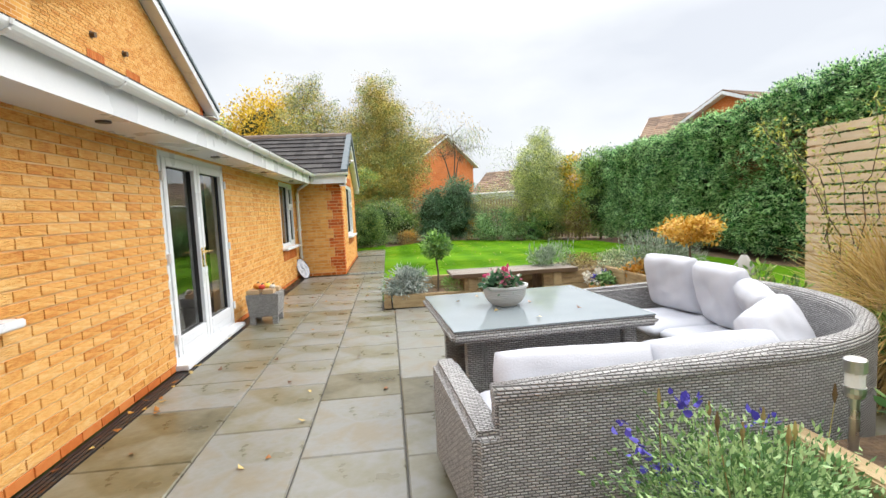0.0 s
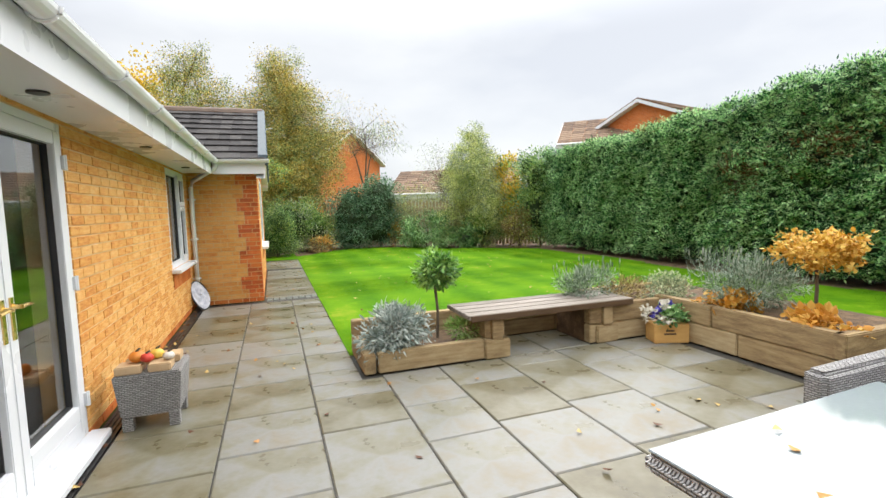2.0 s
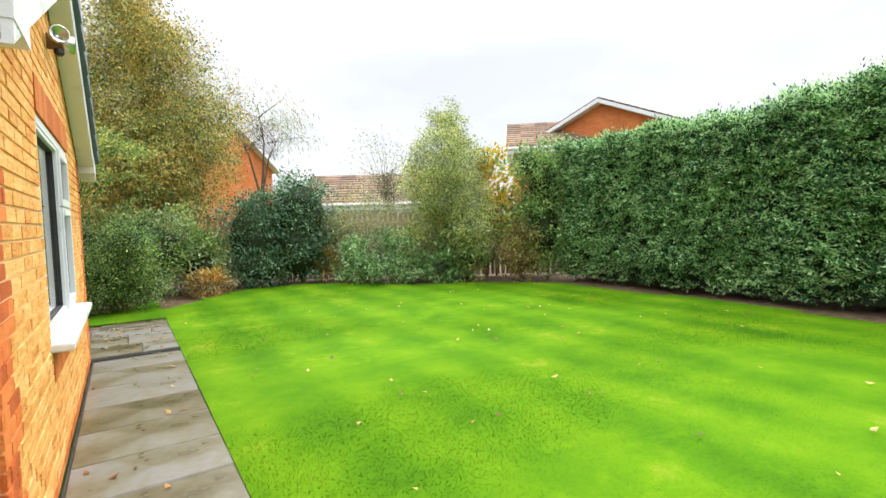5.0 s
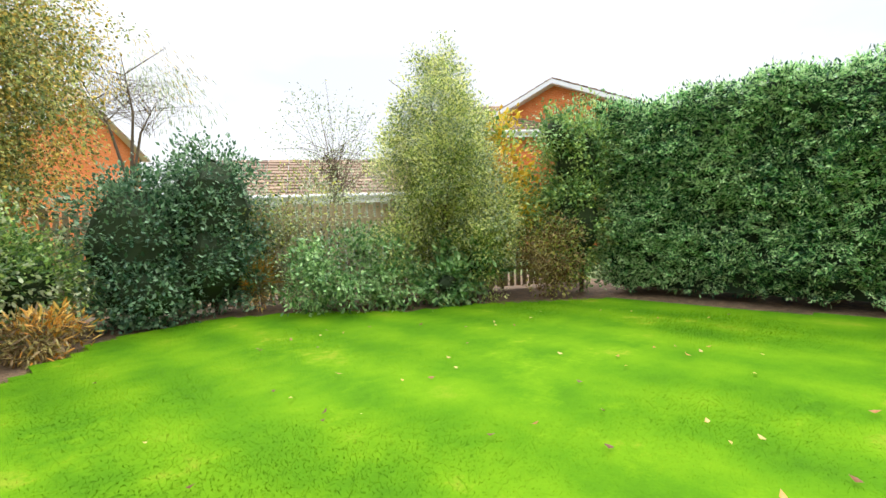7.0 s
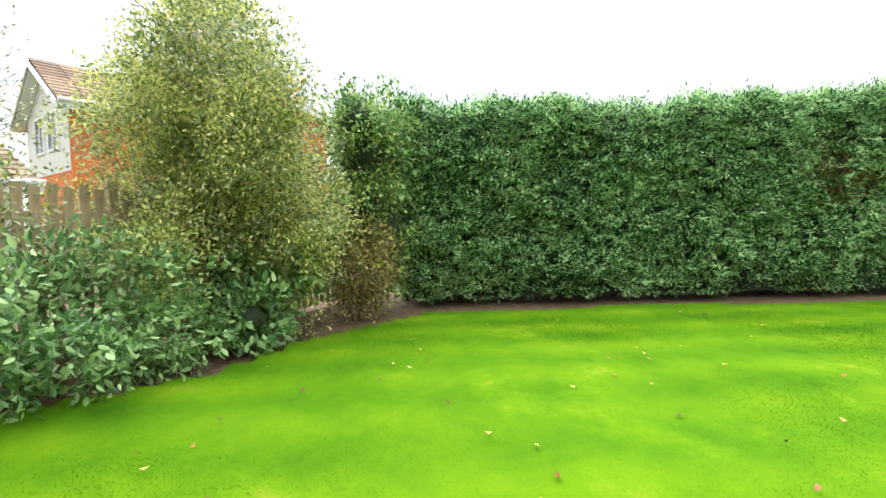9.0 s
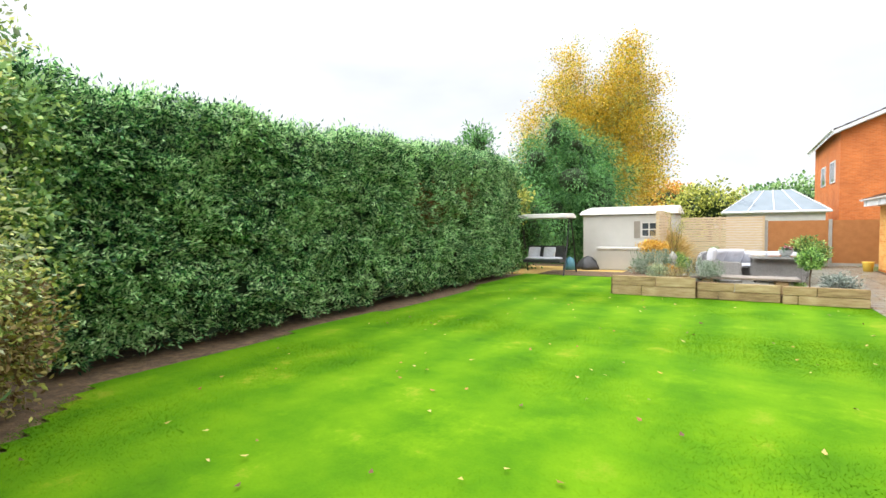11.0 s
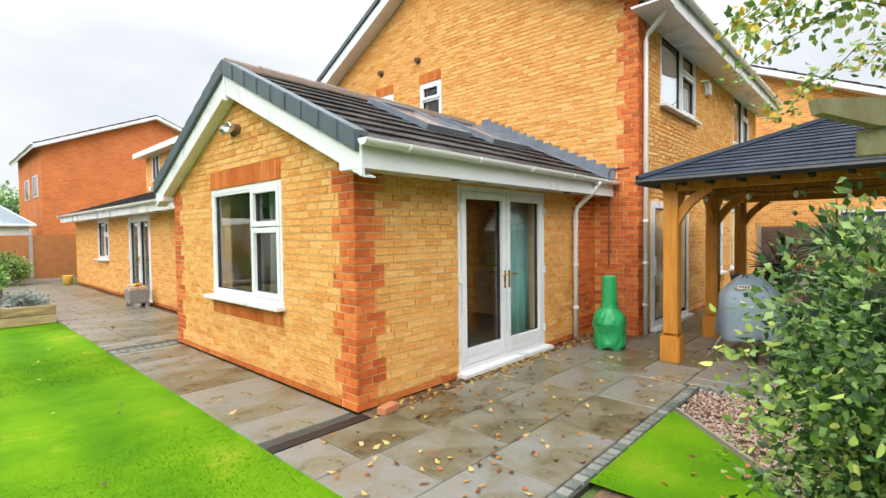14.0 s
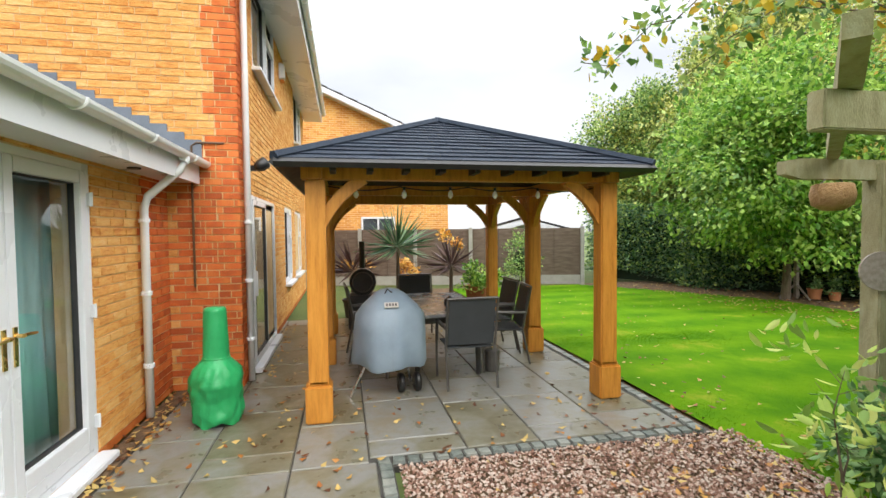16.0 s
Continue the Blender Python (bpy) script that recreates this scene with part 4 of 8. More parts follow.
french_door("door_1", pose(WING, D1[0], D1[2], 0, 0, 90), D1[1] - D1[0], D1[3] - D1[2], "closed white plastic french door with brass handles, reflecting the garden")
french_door("door_2", pose(D2[1], EXT_N, D2[2], 0, 0, 180), D2[1] - D2[0], D2[3] - D2[2], "closed white plastic french door with a teal curtain behind one leaf")
TALL = ((0, 0.62, 0, 1, False), (0.62, 1, 0, 0.64, True), (0.62, 1, 0.64, 1, True))
casement("window_1", pose(WING, W1[0], W1[2], 0, 0, 90), W1[1] - W1[0], W1[3] - W1[2], TALL, "white plastic casement window of the wing")
casement("window_2", pose(WING, W2[0], W2[2], 0, 0, 90), W2[1] - W2[0], W2[3] - W2[2], TALL, "white plastic casement window beside the downpipe")
casement("window_3", pose(EXT_E, EW[0], EW[2], 0, 0, 90), EW[1] - EW[0], EW[3] - EW[2], TALL, "wide white plastic window in the gable with one opening side")
for i, k in enumerate(("u1", "u2")):
    a, b, c, d = MW[k]
    casement(f"window_{4 + i}", pose(MAIN_E, a, c, 0, 0, 90), b - a, d - c, ((0, 1, 0, 0.6, False), (0, 1, 0.6, 1, True)), "small white plastic window high in the gable")
wr = thing("window_10", pose(-4.99, -3.5, 4.1, 0, 0, 90), "small white window in the rear part of the house", "window", kind="structure")
part("window_frame", rim(0, 0.95, 0, 1.1, 0.07, -0.03, 0.004).box(0.45, 0.5, -0.03, 0.004, 0.07, 1.03), m_upvc, wr, bevel=0.004)
part("pane", G().box(0.07, 0.88, -0.012, 0.0, 0.07, 1.03), m_rubber, wr, "dark glass")
part("window_sill", G().box(-0.05, 1.0, -0.1, 0.0, -0.05, -0.002), m_upvc, wr)
for i, k in enumerate(("w1", "w2", "up1", "up2")):
    a, b, c, d = NW[k]
    casement(f"window_{6 + i}", pose(b, MAIN_N, c, 0, 0, 180), b - a, d - c, ((0, 0.55, 0, 1, False), (0.55, 1, 0, 0.65, True), (0.55, 1, 0.65, 1, True)), "white plastic window of the house")
a, b, c, d = NW["slide"]
sl = thing("door_3", pose(b, MAIN_N, c, 0, 0, 180), "white plastic sliding patio door facing the gazebo", "door", kind="structure")
part("frame", rim(0, b - a, 0, d - c, 0.05, -0.03, 0.09), m_upvc, sl, bevel=0.004)
part("sill", G().box(-0.03, b - a + 0.03, -0.12, 0.07, -0.055, -0.002), m_upvc, sl, bevel=0.006)
for i in (0, 1):
    x0, x1 = (0.052, (b - a) / 2 + 0.03) if i == 0 else ((b - a) / 2 - 0.03, b - a - 0.052)
    y0 = -0.045 if i == 0 else 0.0
    leaf = part("sliding_leaf", rim(x0, x1, 0.052, d - c - 0.052, 0.065, y0, y0 + 0.04), m_upvc, sl, bevel=0.004)
    pane(leaf, x0 + 0.065, x1 - 0.065, 0.117, d - c - 0.117, y0 + 0.02)
    part("pull_handle", G().box(x0 + 0.02, x0 + 0.045, y0 - 0.03, y0, 0.85, 1.15), m_upvc, leaf)


def curtain(name, m, w, h, label, mat):
    g = G()
    n = 40
    for i in range(n + 1):
        s = i / n
        y = 0.035 * math.sin(s * 34) + 0.012 * math.sin(s * 71)
        g.v += [(w * s, y, 0), (w * s * 0.9 + 0.02, y * 0.7, h * 0.6), (w * s, y * 0.8, h)]
    for i in range(n):
        for j in (0, 1):
            g.f.append((3 * i + j, 3 * i + 3 + j, 3 * i + 4 + j, 3 * i + 1 + j))
    ob = thing(name, m, label, "curtain")
    pt = part("cloth", g, mat, ob, smooth=True)
    md = pt.modifiers.new("thickness", "SOLIDIFY")
    md.thickness = 0.004
    part("rail", G().tube([(-0.05, 0, h + 0.01), (w + 0.05, 0, h + 0.01)], 0.012, 8), m_brass, ob)
    return ob


curtain("curtain", pose(-3.42, EXT_N - 0.32, 0.06, 0, 0, 180), 1.0, 2.2, "teal curtain hanging behind the french door", m_curtain)
curtain("curtain", pose(WING - 0.33, 5.55, 0.06, 0, 0, 90), 0.3, 2.2, "dark curtain drawn aside behind the french door", material("brown_curtain", ((0.10, 0.07, 0.05), (0.16, 0.12, 0.09)), 0.9, scale=4))
curtain("curtain", pose(EXT_E - 0.33, 14.6, 0.9, 0, 0, 90), 0.35, 1.4, "pale curtain behind the gable window", m_blind)
m_wood2 = material("dark_brown_wood", ((0.07, 0.04, 0.02), (0.12, 0.07, 0.035)), 0.5, scale=4, stretch=(1, 6, 6))
sb = thing("sideboard", pose(-2.2, 14.0, 0.05), "low dark wooden sideboard inside the extension", "sideboard")
part("body", G().box(-0.7, 0.7, -0.22, 0.22, 0.1, 0.8), m_wood2, sb, bevel=0.01)
part("top", G().box(-0.74, 0.74, -0.25, 0.25, 0.8, 0.84), m_wood2, sb, bevel=0.008)
for x in (-0.62, 0.62):
    for y in (-0.16, 0.16):
        part("leg", G().box(x - 0.03, x + 0.03, y - 0.03, y + 0.03, 0, 0.1), m_wood2, sb)

# wall vents, outside lamps
for y, z in ((12.74, 5.42), (11.5, 5.42)):
    v = thing("vent_pipe", pose(MAIN_E + 0.01, y, z), "short dark round vent pipe in the gable", "vent", "gable vents")
    part("pipe", G().tube([(0, 0, 0), (0.09, 0, -0.01)], 0.055, 14), m_wood2, v)
    part("collar", G().tube([(0.0, 0, 0), (0.015, 0, 0)], 0.075, 14), m_wood2, v)
fl_ = thing("floodlight", pose(EXT_E + 0.01, 14.52, 2.93), "twin security floodlight with sensor under the gable", "lamp")
m_chrome = material("brushed_metal", ((0.55, 0.55, 0.55), (0.7, 0.7, 0.7)), 0.3, metal=1.0, scale=9)
part("base", G().lathe([(0.055, -0.06), (0.06, 0), (0.055, 0.06)], 14).turned(pose(0.03, 0, 0, 0, 90, 0)), material("rusty_bracket", ((0.12, 0.06, 0.03), (0.2, 0.1, 0.05)), 0.8), fl_)
for s in (-1, 1):
    part("lamp_head", G().lathe([(0.03, 0), (0.05, 0.03), (0.062, 0.1), (0.055, 0.1), (0.02, 0.05)], 14).turned(pose(0.06, s * 0.06 - 0.05, 0.0, 90, 0, 60 + 40 * s)), m_chrome, fl_, "bright metal lamp head", smooth=True)
part("sensor", G().lathe([(0.02, -0.05), (0.034, -0.03), (0.03, 0.0)], 12).turned(pose(0.07, 0, -0.05)), m_black, fl_)
al = thing("alarm_box", pose(-9.2, MAIN_N + 0.012, 4.55), "small white alarm box under the eave", "alarm")
part("case", G().hexa([(-0.11, 0, -0.14), (0.11, 0, -0.14), (0.13, 0, 0.14), (-0.13, 0, 0.14)], [(-0.09, 0.09, -0.12), (0.09, 0.09, -0.12), (0.11, 0.09, 0.12), (-0.11, 0.09, 0.12)]), m_upvc, al, bevel=0.01)
part("strobe", G().box(-0.05, 0.05, 0.01, 0.08, -0.175, -0.141), material("amber_lens", ((0.5, 0.15, 0.03), (0.6, 0.2, 0.04)), 0.2), al)
cb = thing("cable", pose(MAIN_E + 0.03, 17.05, 0), "thin dark cable running up the house wall", "cable")
part("wire", G().tube([(0, 0, 1.1), (0, 0, 2.58), (-0.005, 0.05, 2.62), (-0.01, 0.32, 2.62)], 0.012, 6), m_wood2, cb)
lm = thing("wall_lamp", pose(-6.0, MAIN_N + 0.012, 2.42), "black twin floodlight above the sliding door", "lamp")
part("bracket", G().box(-0.04, 0.04, 0, 0.1, -0.03, 0.03), m_black, lm)
for s in (-1, 1):
    part("lamp_head", G().lathe([(0.03, 0), (0.06, 0.05), (0.07, 0.14)], 12).turned(pose(s * 0.08, 0.1, 0.0, -60, 0, s * 35)), m_black, lm, smooth=True)

# ---- paving ----
bed = structure("patio", G().box(-1.64, 5.0, -4.5, 8.4, -0.058, -0.014).box(-1.64, LAWN_X, 8.4, 12.24, -0.058, -0.014).box(EXT_E + 0.02, LAWN_X, 12.24, 19.3, -0.058, -0.014)
                .box(-3.42, LAWN_X, 16.82, 18.915, -0.0575, -0.0145).box(-9.6, -3.42, 16.82, 21.55, -0.0575, -0.0145), m_joint, "patio and paths of wet grey-brown sandstone slabs", category="paving")
slab_mesh = {}


def slab(x0, x1, y0, y1):
    w, l = round(x1 - x0 - 0.012, 2), round(y1 - y0 - 0.012, 2)
    if w < 0.08 or l < 0.08:
        return
    if (w, l) not in slab_mesh:
        c = 0.008
        low = [(-w / 2, -l / 2, -0.035), (w / 2, -l / 2, -0.035), (w / 2, l / 2, -0.035), (-w / 2, l / 2, -0.035)]
        mid = [(x, y, -0.008) for x, y, _ in low]
        top = [(x - math.copysign(c, x), y - math.copysign(c, y), 0) for x, y, _ in low]
        g = G().add(low + mid + top, [(8, 9, 10, 11)] + [(a + i, a + (i + 1) % 4, a + 4 + (i + 1) % 4, a + 4 + i) for a in (0, 4) for i in range(4)])
        slab_mesh[w, l] = mesh_of("slab", g, m_slab)
    ob = new("slab", slab_mesh[w, l])
    ob.location = ((x0 + x1) / 2, (y0 + y1) / 2, 0.002 * random.random() - 0.001)
    ob.rotation_euler = (radians(random.uniform(-0.12, 0.12)), radians(random.uniform(-0.12, 0.12)), 0)
    ob.parent = bed


def columns(xs, y0, y1, lengths, along="y", stop=None):
    for k, (a, b) in enumerate(zip(xs, xs[1:])):
        y = y0 - random.choice((0.0, 0.2, 0.4))
        while y < y1 - 0.05:
            l = random.choice(lengths)
            e = y + l
            if e > y1 - 0.25:
                e = y1
            p, q = max(y, y0), e
            y = e
            if stop and stop(k, p, q):
                continue
            if along == "y":
                slab(a, b, p, q)
            else:
                slab(p, q, a, b)


random.seed(11)
columns((-1.64, -0.92, -0.26), -4.0, 12.0, (0.6, 0.7, 0.85, 0.9))
columns((-0.26, LAWN_X), 7.6, 12.0, (0.6, 0.75, 0.9))
columns((-0.26, 0.39), -4.0, 7.6, (0.6, 0.75, 0.9))
columns((0.39, 0.95, 1.6, 2.25, 2.9, 3.6), -4.0, 7.65, (0.6, 0.75, 0.9))
columns((1.62, 2.2, 2.72), 7.65, 8.35, (0.35, 0.7))
columns((EXT_E + 0.03, LAWN_X), 12.42, 16.72, (0.55, 0.6, 0.62))
columns((-0.7, LAWN_X), 18.9, 19.28, (0.4,))
columns((16.98, 17.55, 18.2, 18.8), -3.5, LAWN_X, (0.75, 0.9, 1.05), "x")
columns((16.98, 17.55, 18.2, 18.75), -9.5, -3.5, (0.75, 0.9, 0.95), "x")
columns((18.75, 19.5, 20.1, 20.75, 21.4), -9.5, -3.58, (0.75, 0.9, 0.95), "x")
sett_mesh = mesh_of("sett", G().hexa([(-0.048, -0.048, -0.03), (0.048, -0.048, -0.03), (0.048, 0.048, -0.03), (-0.048, 0.048, -0.03)], [(-0.04, -0.04, 0.006), (0.04, -0.04, 0.006), (0.04, 0.04, 0.006), (-0.04, 0.04, 0.006)]),
                    material("grey_green_sett", ((0.10, 0.12, 0.105), (0.17, 0.19, 0.17), (0.24, 0.25, 0.22)), 0.45, scale=8, bump=0.3, island="object", spread=0.4))


def sett_row(x0, y0, x1, y1):
    n = int(math.hypot(x1 - x0, y1 - y0) / 0.105)
    for i in range(n):
        s = (i + 0.5) / n
        ob = new("sett", sett_mesh)
        ob.location = (x0 + (x1 - x0) * s, y0 + (y1 - y0) * s, random.uniform(-0.004, 0.003))
        ob.rotation_euler = (0, 0, math.atan2(y1 - y0, x1 - x0) + random.uniform(-0.08, 0.08))
        ob.parent = bed


sett_row(EXT_E + 0.05, 12.36, LAWN_X, 12.36)
sett_row(EXT_E + 0.05, 12.25, LAWN_X, 12.25)
sett_row(-3.5, 18.8, -3.5, 21.5)
sett_row(-3.45, 18.86, -0.4, 18.86)
sett_row(-9.5, 21.48, -3.5, 21.48)


def drain(name, x0, x1, y0, y1, label):
    ob = thing(name, pose(0, 0, 0), label, "drain", kind="structure")
    part("channel", G().box(x0, x1, y0, y1, -0.06, -0.02), m_black, ob)
    lw = x1 - x0 > y1 - y0
    for i in range(4):
        s = (i + 0.5) / 4
        if lw:
            c = y0 + (y1 - y0) * s
            part("bar", G().box(x0, x1, c - 0.012, c + 0.012, -0.02, -0.004), m_black, ob)
        else:
            c = x0 + (x1 - x0) * s
            part("bar", G().box(c - 0.012, c + 0.012, y0, y1, -0.02, -0.004), m_black, ob)
    return ob


drain("drain_wing", WING + 0.015, -1.645, -1.2, EXT_S - 0.02, "black slotted drain channel along the wing wall")
drain("drain_path", EXT_E - 0.02, LAWN_X, 16.83, 16.96, "dark drain channel across the path")
structure("wall_foot_soil", G().box(MAIN_E, -0.75, EXT_N + 0.02, EXT_N + 0.17, -0.0595, -0.006).box(-9.5, MAIN_E, MAIN_N + 0.02, MAIN_N + 0.12, -0.0595, -0.006), m_soil, "leaf-filled gap along the foot of the wall", category="soil")

# ---- sleepers, bench and raised beds ----


def sleeper_wall(name, m, length, height, label, rows=2, depth=0.11):
    ob = thing(name, m, label, "raised bed edge", "sleeper planters")
    for r in range(rows):
        x = 0.0
        k = 0
        while x < length - 0.01:
            l = min(length - x, (1.1, 0.8, 1.35)[(k + r) % 3])
            if length - x - l < 0.15:
                l = length - x
            part("sleeper", G().box(x + 0.004, x + l - 0.004, 0.004 * (k % 2), depth, r * height / rows + 0.003, (r + 1) * height / rows - 0.003), m_sleeper, ob, bevel=0.01)
            x += l
            k += 1
    return ob


# planter beside the bench: front, side and back
sleeper_wall("sleeper_edge", pose(0.36, 7.67, 0), 1.26, 0.2, "low sleeper front of the herb planter", rows=1)
sleeper_wall("sleeper_edge", pose(0.34, 7.67, 0, 0, 0, 90), 0.75, 0.2, "low sleeper end of the herb planter", rows=1)
sleeper_wall("sleeper_edge", pose(0.24, 8.44, 0), 1.35, 0.36, "sleeper wall between herb planter and lawn")
sleeper_wall("sleeper_edge", pose(1.62, 8.36, 0), 1.5, 0.36, "sleeper wall behind the timber bench")
sleeper_wall("sleeper_edge", pose(2.72, 7.67, 0), 1.0, 0.42, "sleeper wall beside the bench")
sleeper_wall("sleeper_edge", pose(3.72, 7.8, 0, 0, 0, -90), 2.0, 0.45, "long sleeper wall of the lavender bed")
sleeper_wall("sleeper_edge", pose(3.72, 5.75, 0), 1.3, 0.45, "sleeper end of the lavender bed")
sleeper_wall("sleeper_edge", pose(3.15, 8.42, 0), 1.75, 0.45, "sleeper back of the lavender bed facing the lawn")
sleeper_wall("sleeper_edge", pose(2.02, 2.34, 0, 0, 0, -90), 1.9, 0.45, "ochre sleeper edge of the raised bed beside the sofa")
structure("bed_soil", G().box(0.46, 1.6, 7.78, 8.43, -0.05, 0.15).box(2.75, 4.95, 7.8, 8.4, -0.05, 0.36).box(3.84, 4.95, 5.87, 7.8, -0.05, 0.38).box(2.15, 3.9, 0.4, 2.28, -0.05, 0.38), m_soil, "dark soil filling the raised beds", category="soil")
structure("patio_border", G().box(3.62, 5.0, -4.4, 5.7, -0.058, 0.02).box(4.96, 8.2, 2.9, 4.55, -0.05, 0.01), m_soil, "planted soil border beside the patio", category="soil")

bench = thing("garden_bench", pose(1.27, 7.6, 0), "wet grey timber bench of four boards on sleeper supports", "bench")
for i in range(4):
    part("board", G().box(0, 2.0, 0.02 + 0.162 * i, 0.172 + 0.162 * i, 0.425, 0.47), m_greywood, bench, bevel=0.006)
part("front_rail", G().box(0.02, 1.98, -0.005, 0.018, 0.41, 0.468), m_wood2, bench, "dark reddish-brown front rail", bevel=0.004)
for x in (0.2, 1.55):
    sup = part("support", G().box(x, x + 0.22, 0.08, 0.62, 0.2, 0.424), m_sleeper, bench, bevel=0.012)
    part("support_foot", G().box(x - 0.02, x + 0.26, 0.03, 0.66, 0.0, 0.198), m_sleeper, sup, bevel=0.012)
    part("support_post", G().box(x + 0.06, x + 0.18, 0.03, 0.078, 0.2, 0.424), m_sleeper, sup, bevel=0.006)

# ---- rattan set ----
m_cushion = material("pale_grey_cushion_cloth", ((0.46, 0.47, 0.51), (0.54, 0.55, 0.60)), 0.9, scale=2.5, bump=0.15, bump_scale=120, spec=0.2)


def rattan():
    m = bpy.data.materials.new("grey_rattan_weave")
    m.use_nodes = True
    nd, ln = m.node_tree.nodes, m.node_tree.links
    bs = nd["Principled BSDF"]
    tc = nd.new("ShaderNodeTexCoord")
    br = nd.new("ShaderNodeTexBrick")
    br.offset, br.squash = 0.5, 1.0
    for k, v in (("Scale", 1.0), ("Mortar Size", 0.0042), ("Mortar Smooth", 1.0), ("Bias", 0.0), ("Brick Width", 0.034), ("Row Height", 0.0135)):
        br.inputs[k].default_value = v
    br.inputs["Color1"].default_value, br.inputs["Color2"].default_value, br.inputs["Mortar"].default_value = (0.52, 0.51, 0.50, 1), (0.34, 0.33, 0.325, 1), (0.10, 0.095, 0.09, 1)
    sp = nd.new("ShaderNodeSeparateXYZ")
    ge = nd.new("ShaderNodeNewGeometry")
    sn = nd.new("ShaderNodeSeparateXYZ")
    ln.new(tc.outputs["Object"], sp.inputs[0])
    ln.new(ge.outputs["Normal"], sn.inputs[0])
    ab = nd.new("ShaderNodeMath")
    ab.operation = "ABSOLUTE"
    ln.new(sn.outputs["Z"], ab.inputs[0])
    gt = nd.new("ShaderNodeMath")
    gt.operation = "GREATER_THAN"
    gt.inputs[1].default_value = 0.7
    ln.new(ab.outputs[0], gt.inputs[0])
    su = nd.new("ShaderNodeMath")
    ln.new(sp.outputs["X"], su.inputs[0])
    ln.new(sp.outputs["Y"], su.inputs[1])
    side, flat = nd.new("ShaderNodeCombineXYZ"), nd.new("ShaderNodeCombineXYZ")
    ln.new(su.outputs[0], side.inputs[0])
    ln.new(sp.outputs["Z"], side.inputs[1])
    ln.new(sp.outputs["X"], flat.inputs[0])
    ln.new(sp.outputs["Y"], flat.inputs[1])
    mx = nd.new("ShaderNodeMix")
    mx.data_type = "VECTOR"
    ln.new(gt.outputs[0], mx.inputs["Factor"])
    ln.new(side.outputs[0], mx.inputs["A"])
    ln.new(flat.outputs[0], mx.inputs["B"])
    ln.new(mx.outputs["Result"], br.inputs["Vector"])
    ln.new(br.outputs["Color"], bs.inputs["Base Color"])
    bu = nd.new("ShaderNodeBump")
    bu.inputs["Strength"].default_value, bu.inputs["Distance"].default_value = 1.0, 0.01
    bu.invert = True
    ln.new(br.outputs["Fac"], bu.inputs["Height"])
    ln.new(bu.outputs["Normal"], bs.inputs["Normal"])
    bs.inputs["Roughness"].default_value = 0.5
    return m


m_rattan = rattan()
m_tabletop = material("frosted_table_glass", ((0.20, 0.235, 0.25), (0.26, 0.295, 0.31)), 0.05, scale=2, rvar=0.04, spec=1.0)
table = thing("dining_table", pose(1.345, 3.94, 0, 0, 0, 3.5), "square grey rattan dining table with a wet glass top", "table")
part("tabletop", G().box(-0.69, 0.69, -0.655, 0.655, 0.655, 0.722), m_rattan, table, "grey rattan rim", bevel=0.025, segs=3)
part("glass_top", G().box(-0.672, 0.672, -0.637, 0.637, 0.7245, 0.733), m_tabletop, table, "pale wet glass", bevel=0.003)
for y in (-0.4, 0.4):
    part("panel", G().box(-0.445, 0.545, y - 0.03, y + 0.03, 0.045, 0.654), m_rattan, table, bevel=0.01)
part("side_panel", G().box(0.5, 0.54, -0.369, 0.369, 0.06, 0.654), m_rattan, table, bevel=0.006)
part("side_panel", G().box(-0.25, -0.21, -0.369, 0.369, 0.06, 0.654), m_rattan, table, bevel=0.006)
for x in (-0.5, 0.6):
    for y in (-0.4, 0.4):
        leg = part("leg", G().box(x - 0.05, x + 0.05, y - 0.05, y + 0.05, 0.05, 0.654), m_rattan, table, bevel=0.008)
        part("foot", G().lathe([(0.03, 0.0), (0.03, 0.05)], 10, (x, y)), m_black, leg)



def cushion(name, m, w, d, h, parent, label="", puff=1.0, seed=0):
    """A soft cushion w by d by h around the origin, in pose m."""
    g = G()
    n = 20
    rgc = random.Random(seed)
    ph = [rgc.uniform(0, 6) for _ in range(4)]
    for sgn in (1, -1):
        for i in range(n + 1):
            for j in range(n + 1):
                u, v = 2 * i / n - 1, 2 * j / n - 1
                edge = max(0.0, (1 - abs(u) ** 4.5)) * max(0.0, (1 - abs(v) ** 4.5))
                t = 0.2 + 0.8 * edge ** 0.36 * puff
                wob = 0.12 * math.sin(4 * u + ph[0]) * math.sin(3.3 * v + ph[1]) + 0.06 * math.sin(9 * u + 6 * v + ph[2]) * math.cos(3 * u - 5 * v + ph[3]) + 0.05 * noise.noise(Vector((4 * u + ph[0], 4 * v, ph[1])))
                pin = 1 - 0.05 * (abs(u * v) ** 3) + 0.02 * noise.noise(Vector((2.5 * u, 2.5 * v + ph[2], ph[0])))
                g.v.append((u * w / 2 * pin, v * d / 2 * pin, sgn * h / 2 * (t + wob * edge)))
    k = (n + 1) ** 2
    for s in (0, 1):
        for i in range(n):
            for j in range(n):
                a = s * k + i * (n + 1) + j
                q = (a, a + n + 1, a + n + 2, a + 1)
                g.f.append(q if s == 0 else q[::-1])
    rim_ = [i * (n + 1) for i in range(n + 1)] + [n * (n + 1) + j for j in range(1, n + 1)] + [i * (n + 1) + n for i in range(n - 1, -1, -1)] + [j for j in range(n - 1, 0, -1)]
    for a, b in zip(rim_, rim_[1:] + rim_[:1]):
        g.f.append((a, b, b + k, a + k))
    g.turned(m)
    return part(name, g, m_cushion, parent, label, smooth=True)


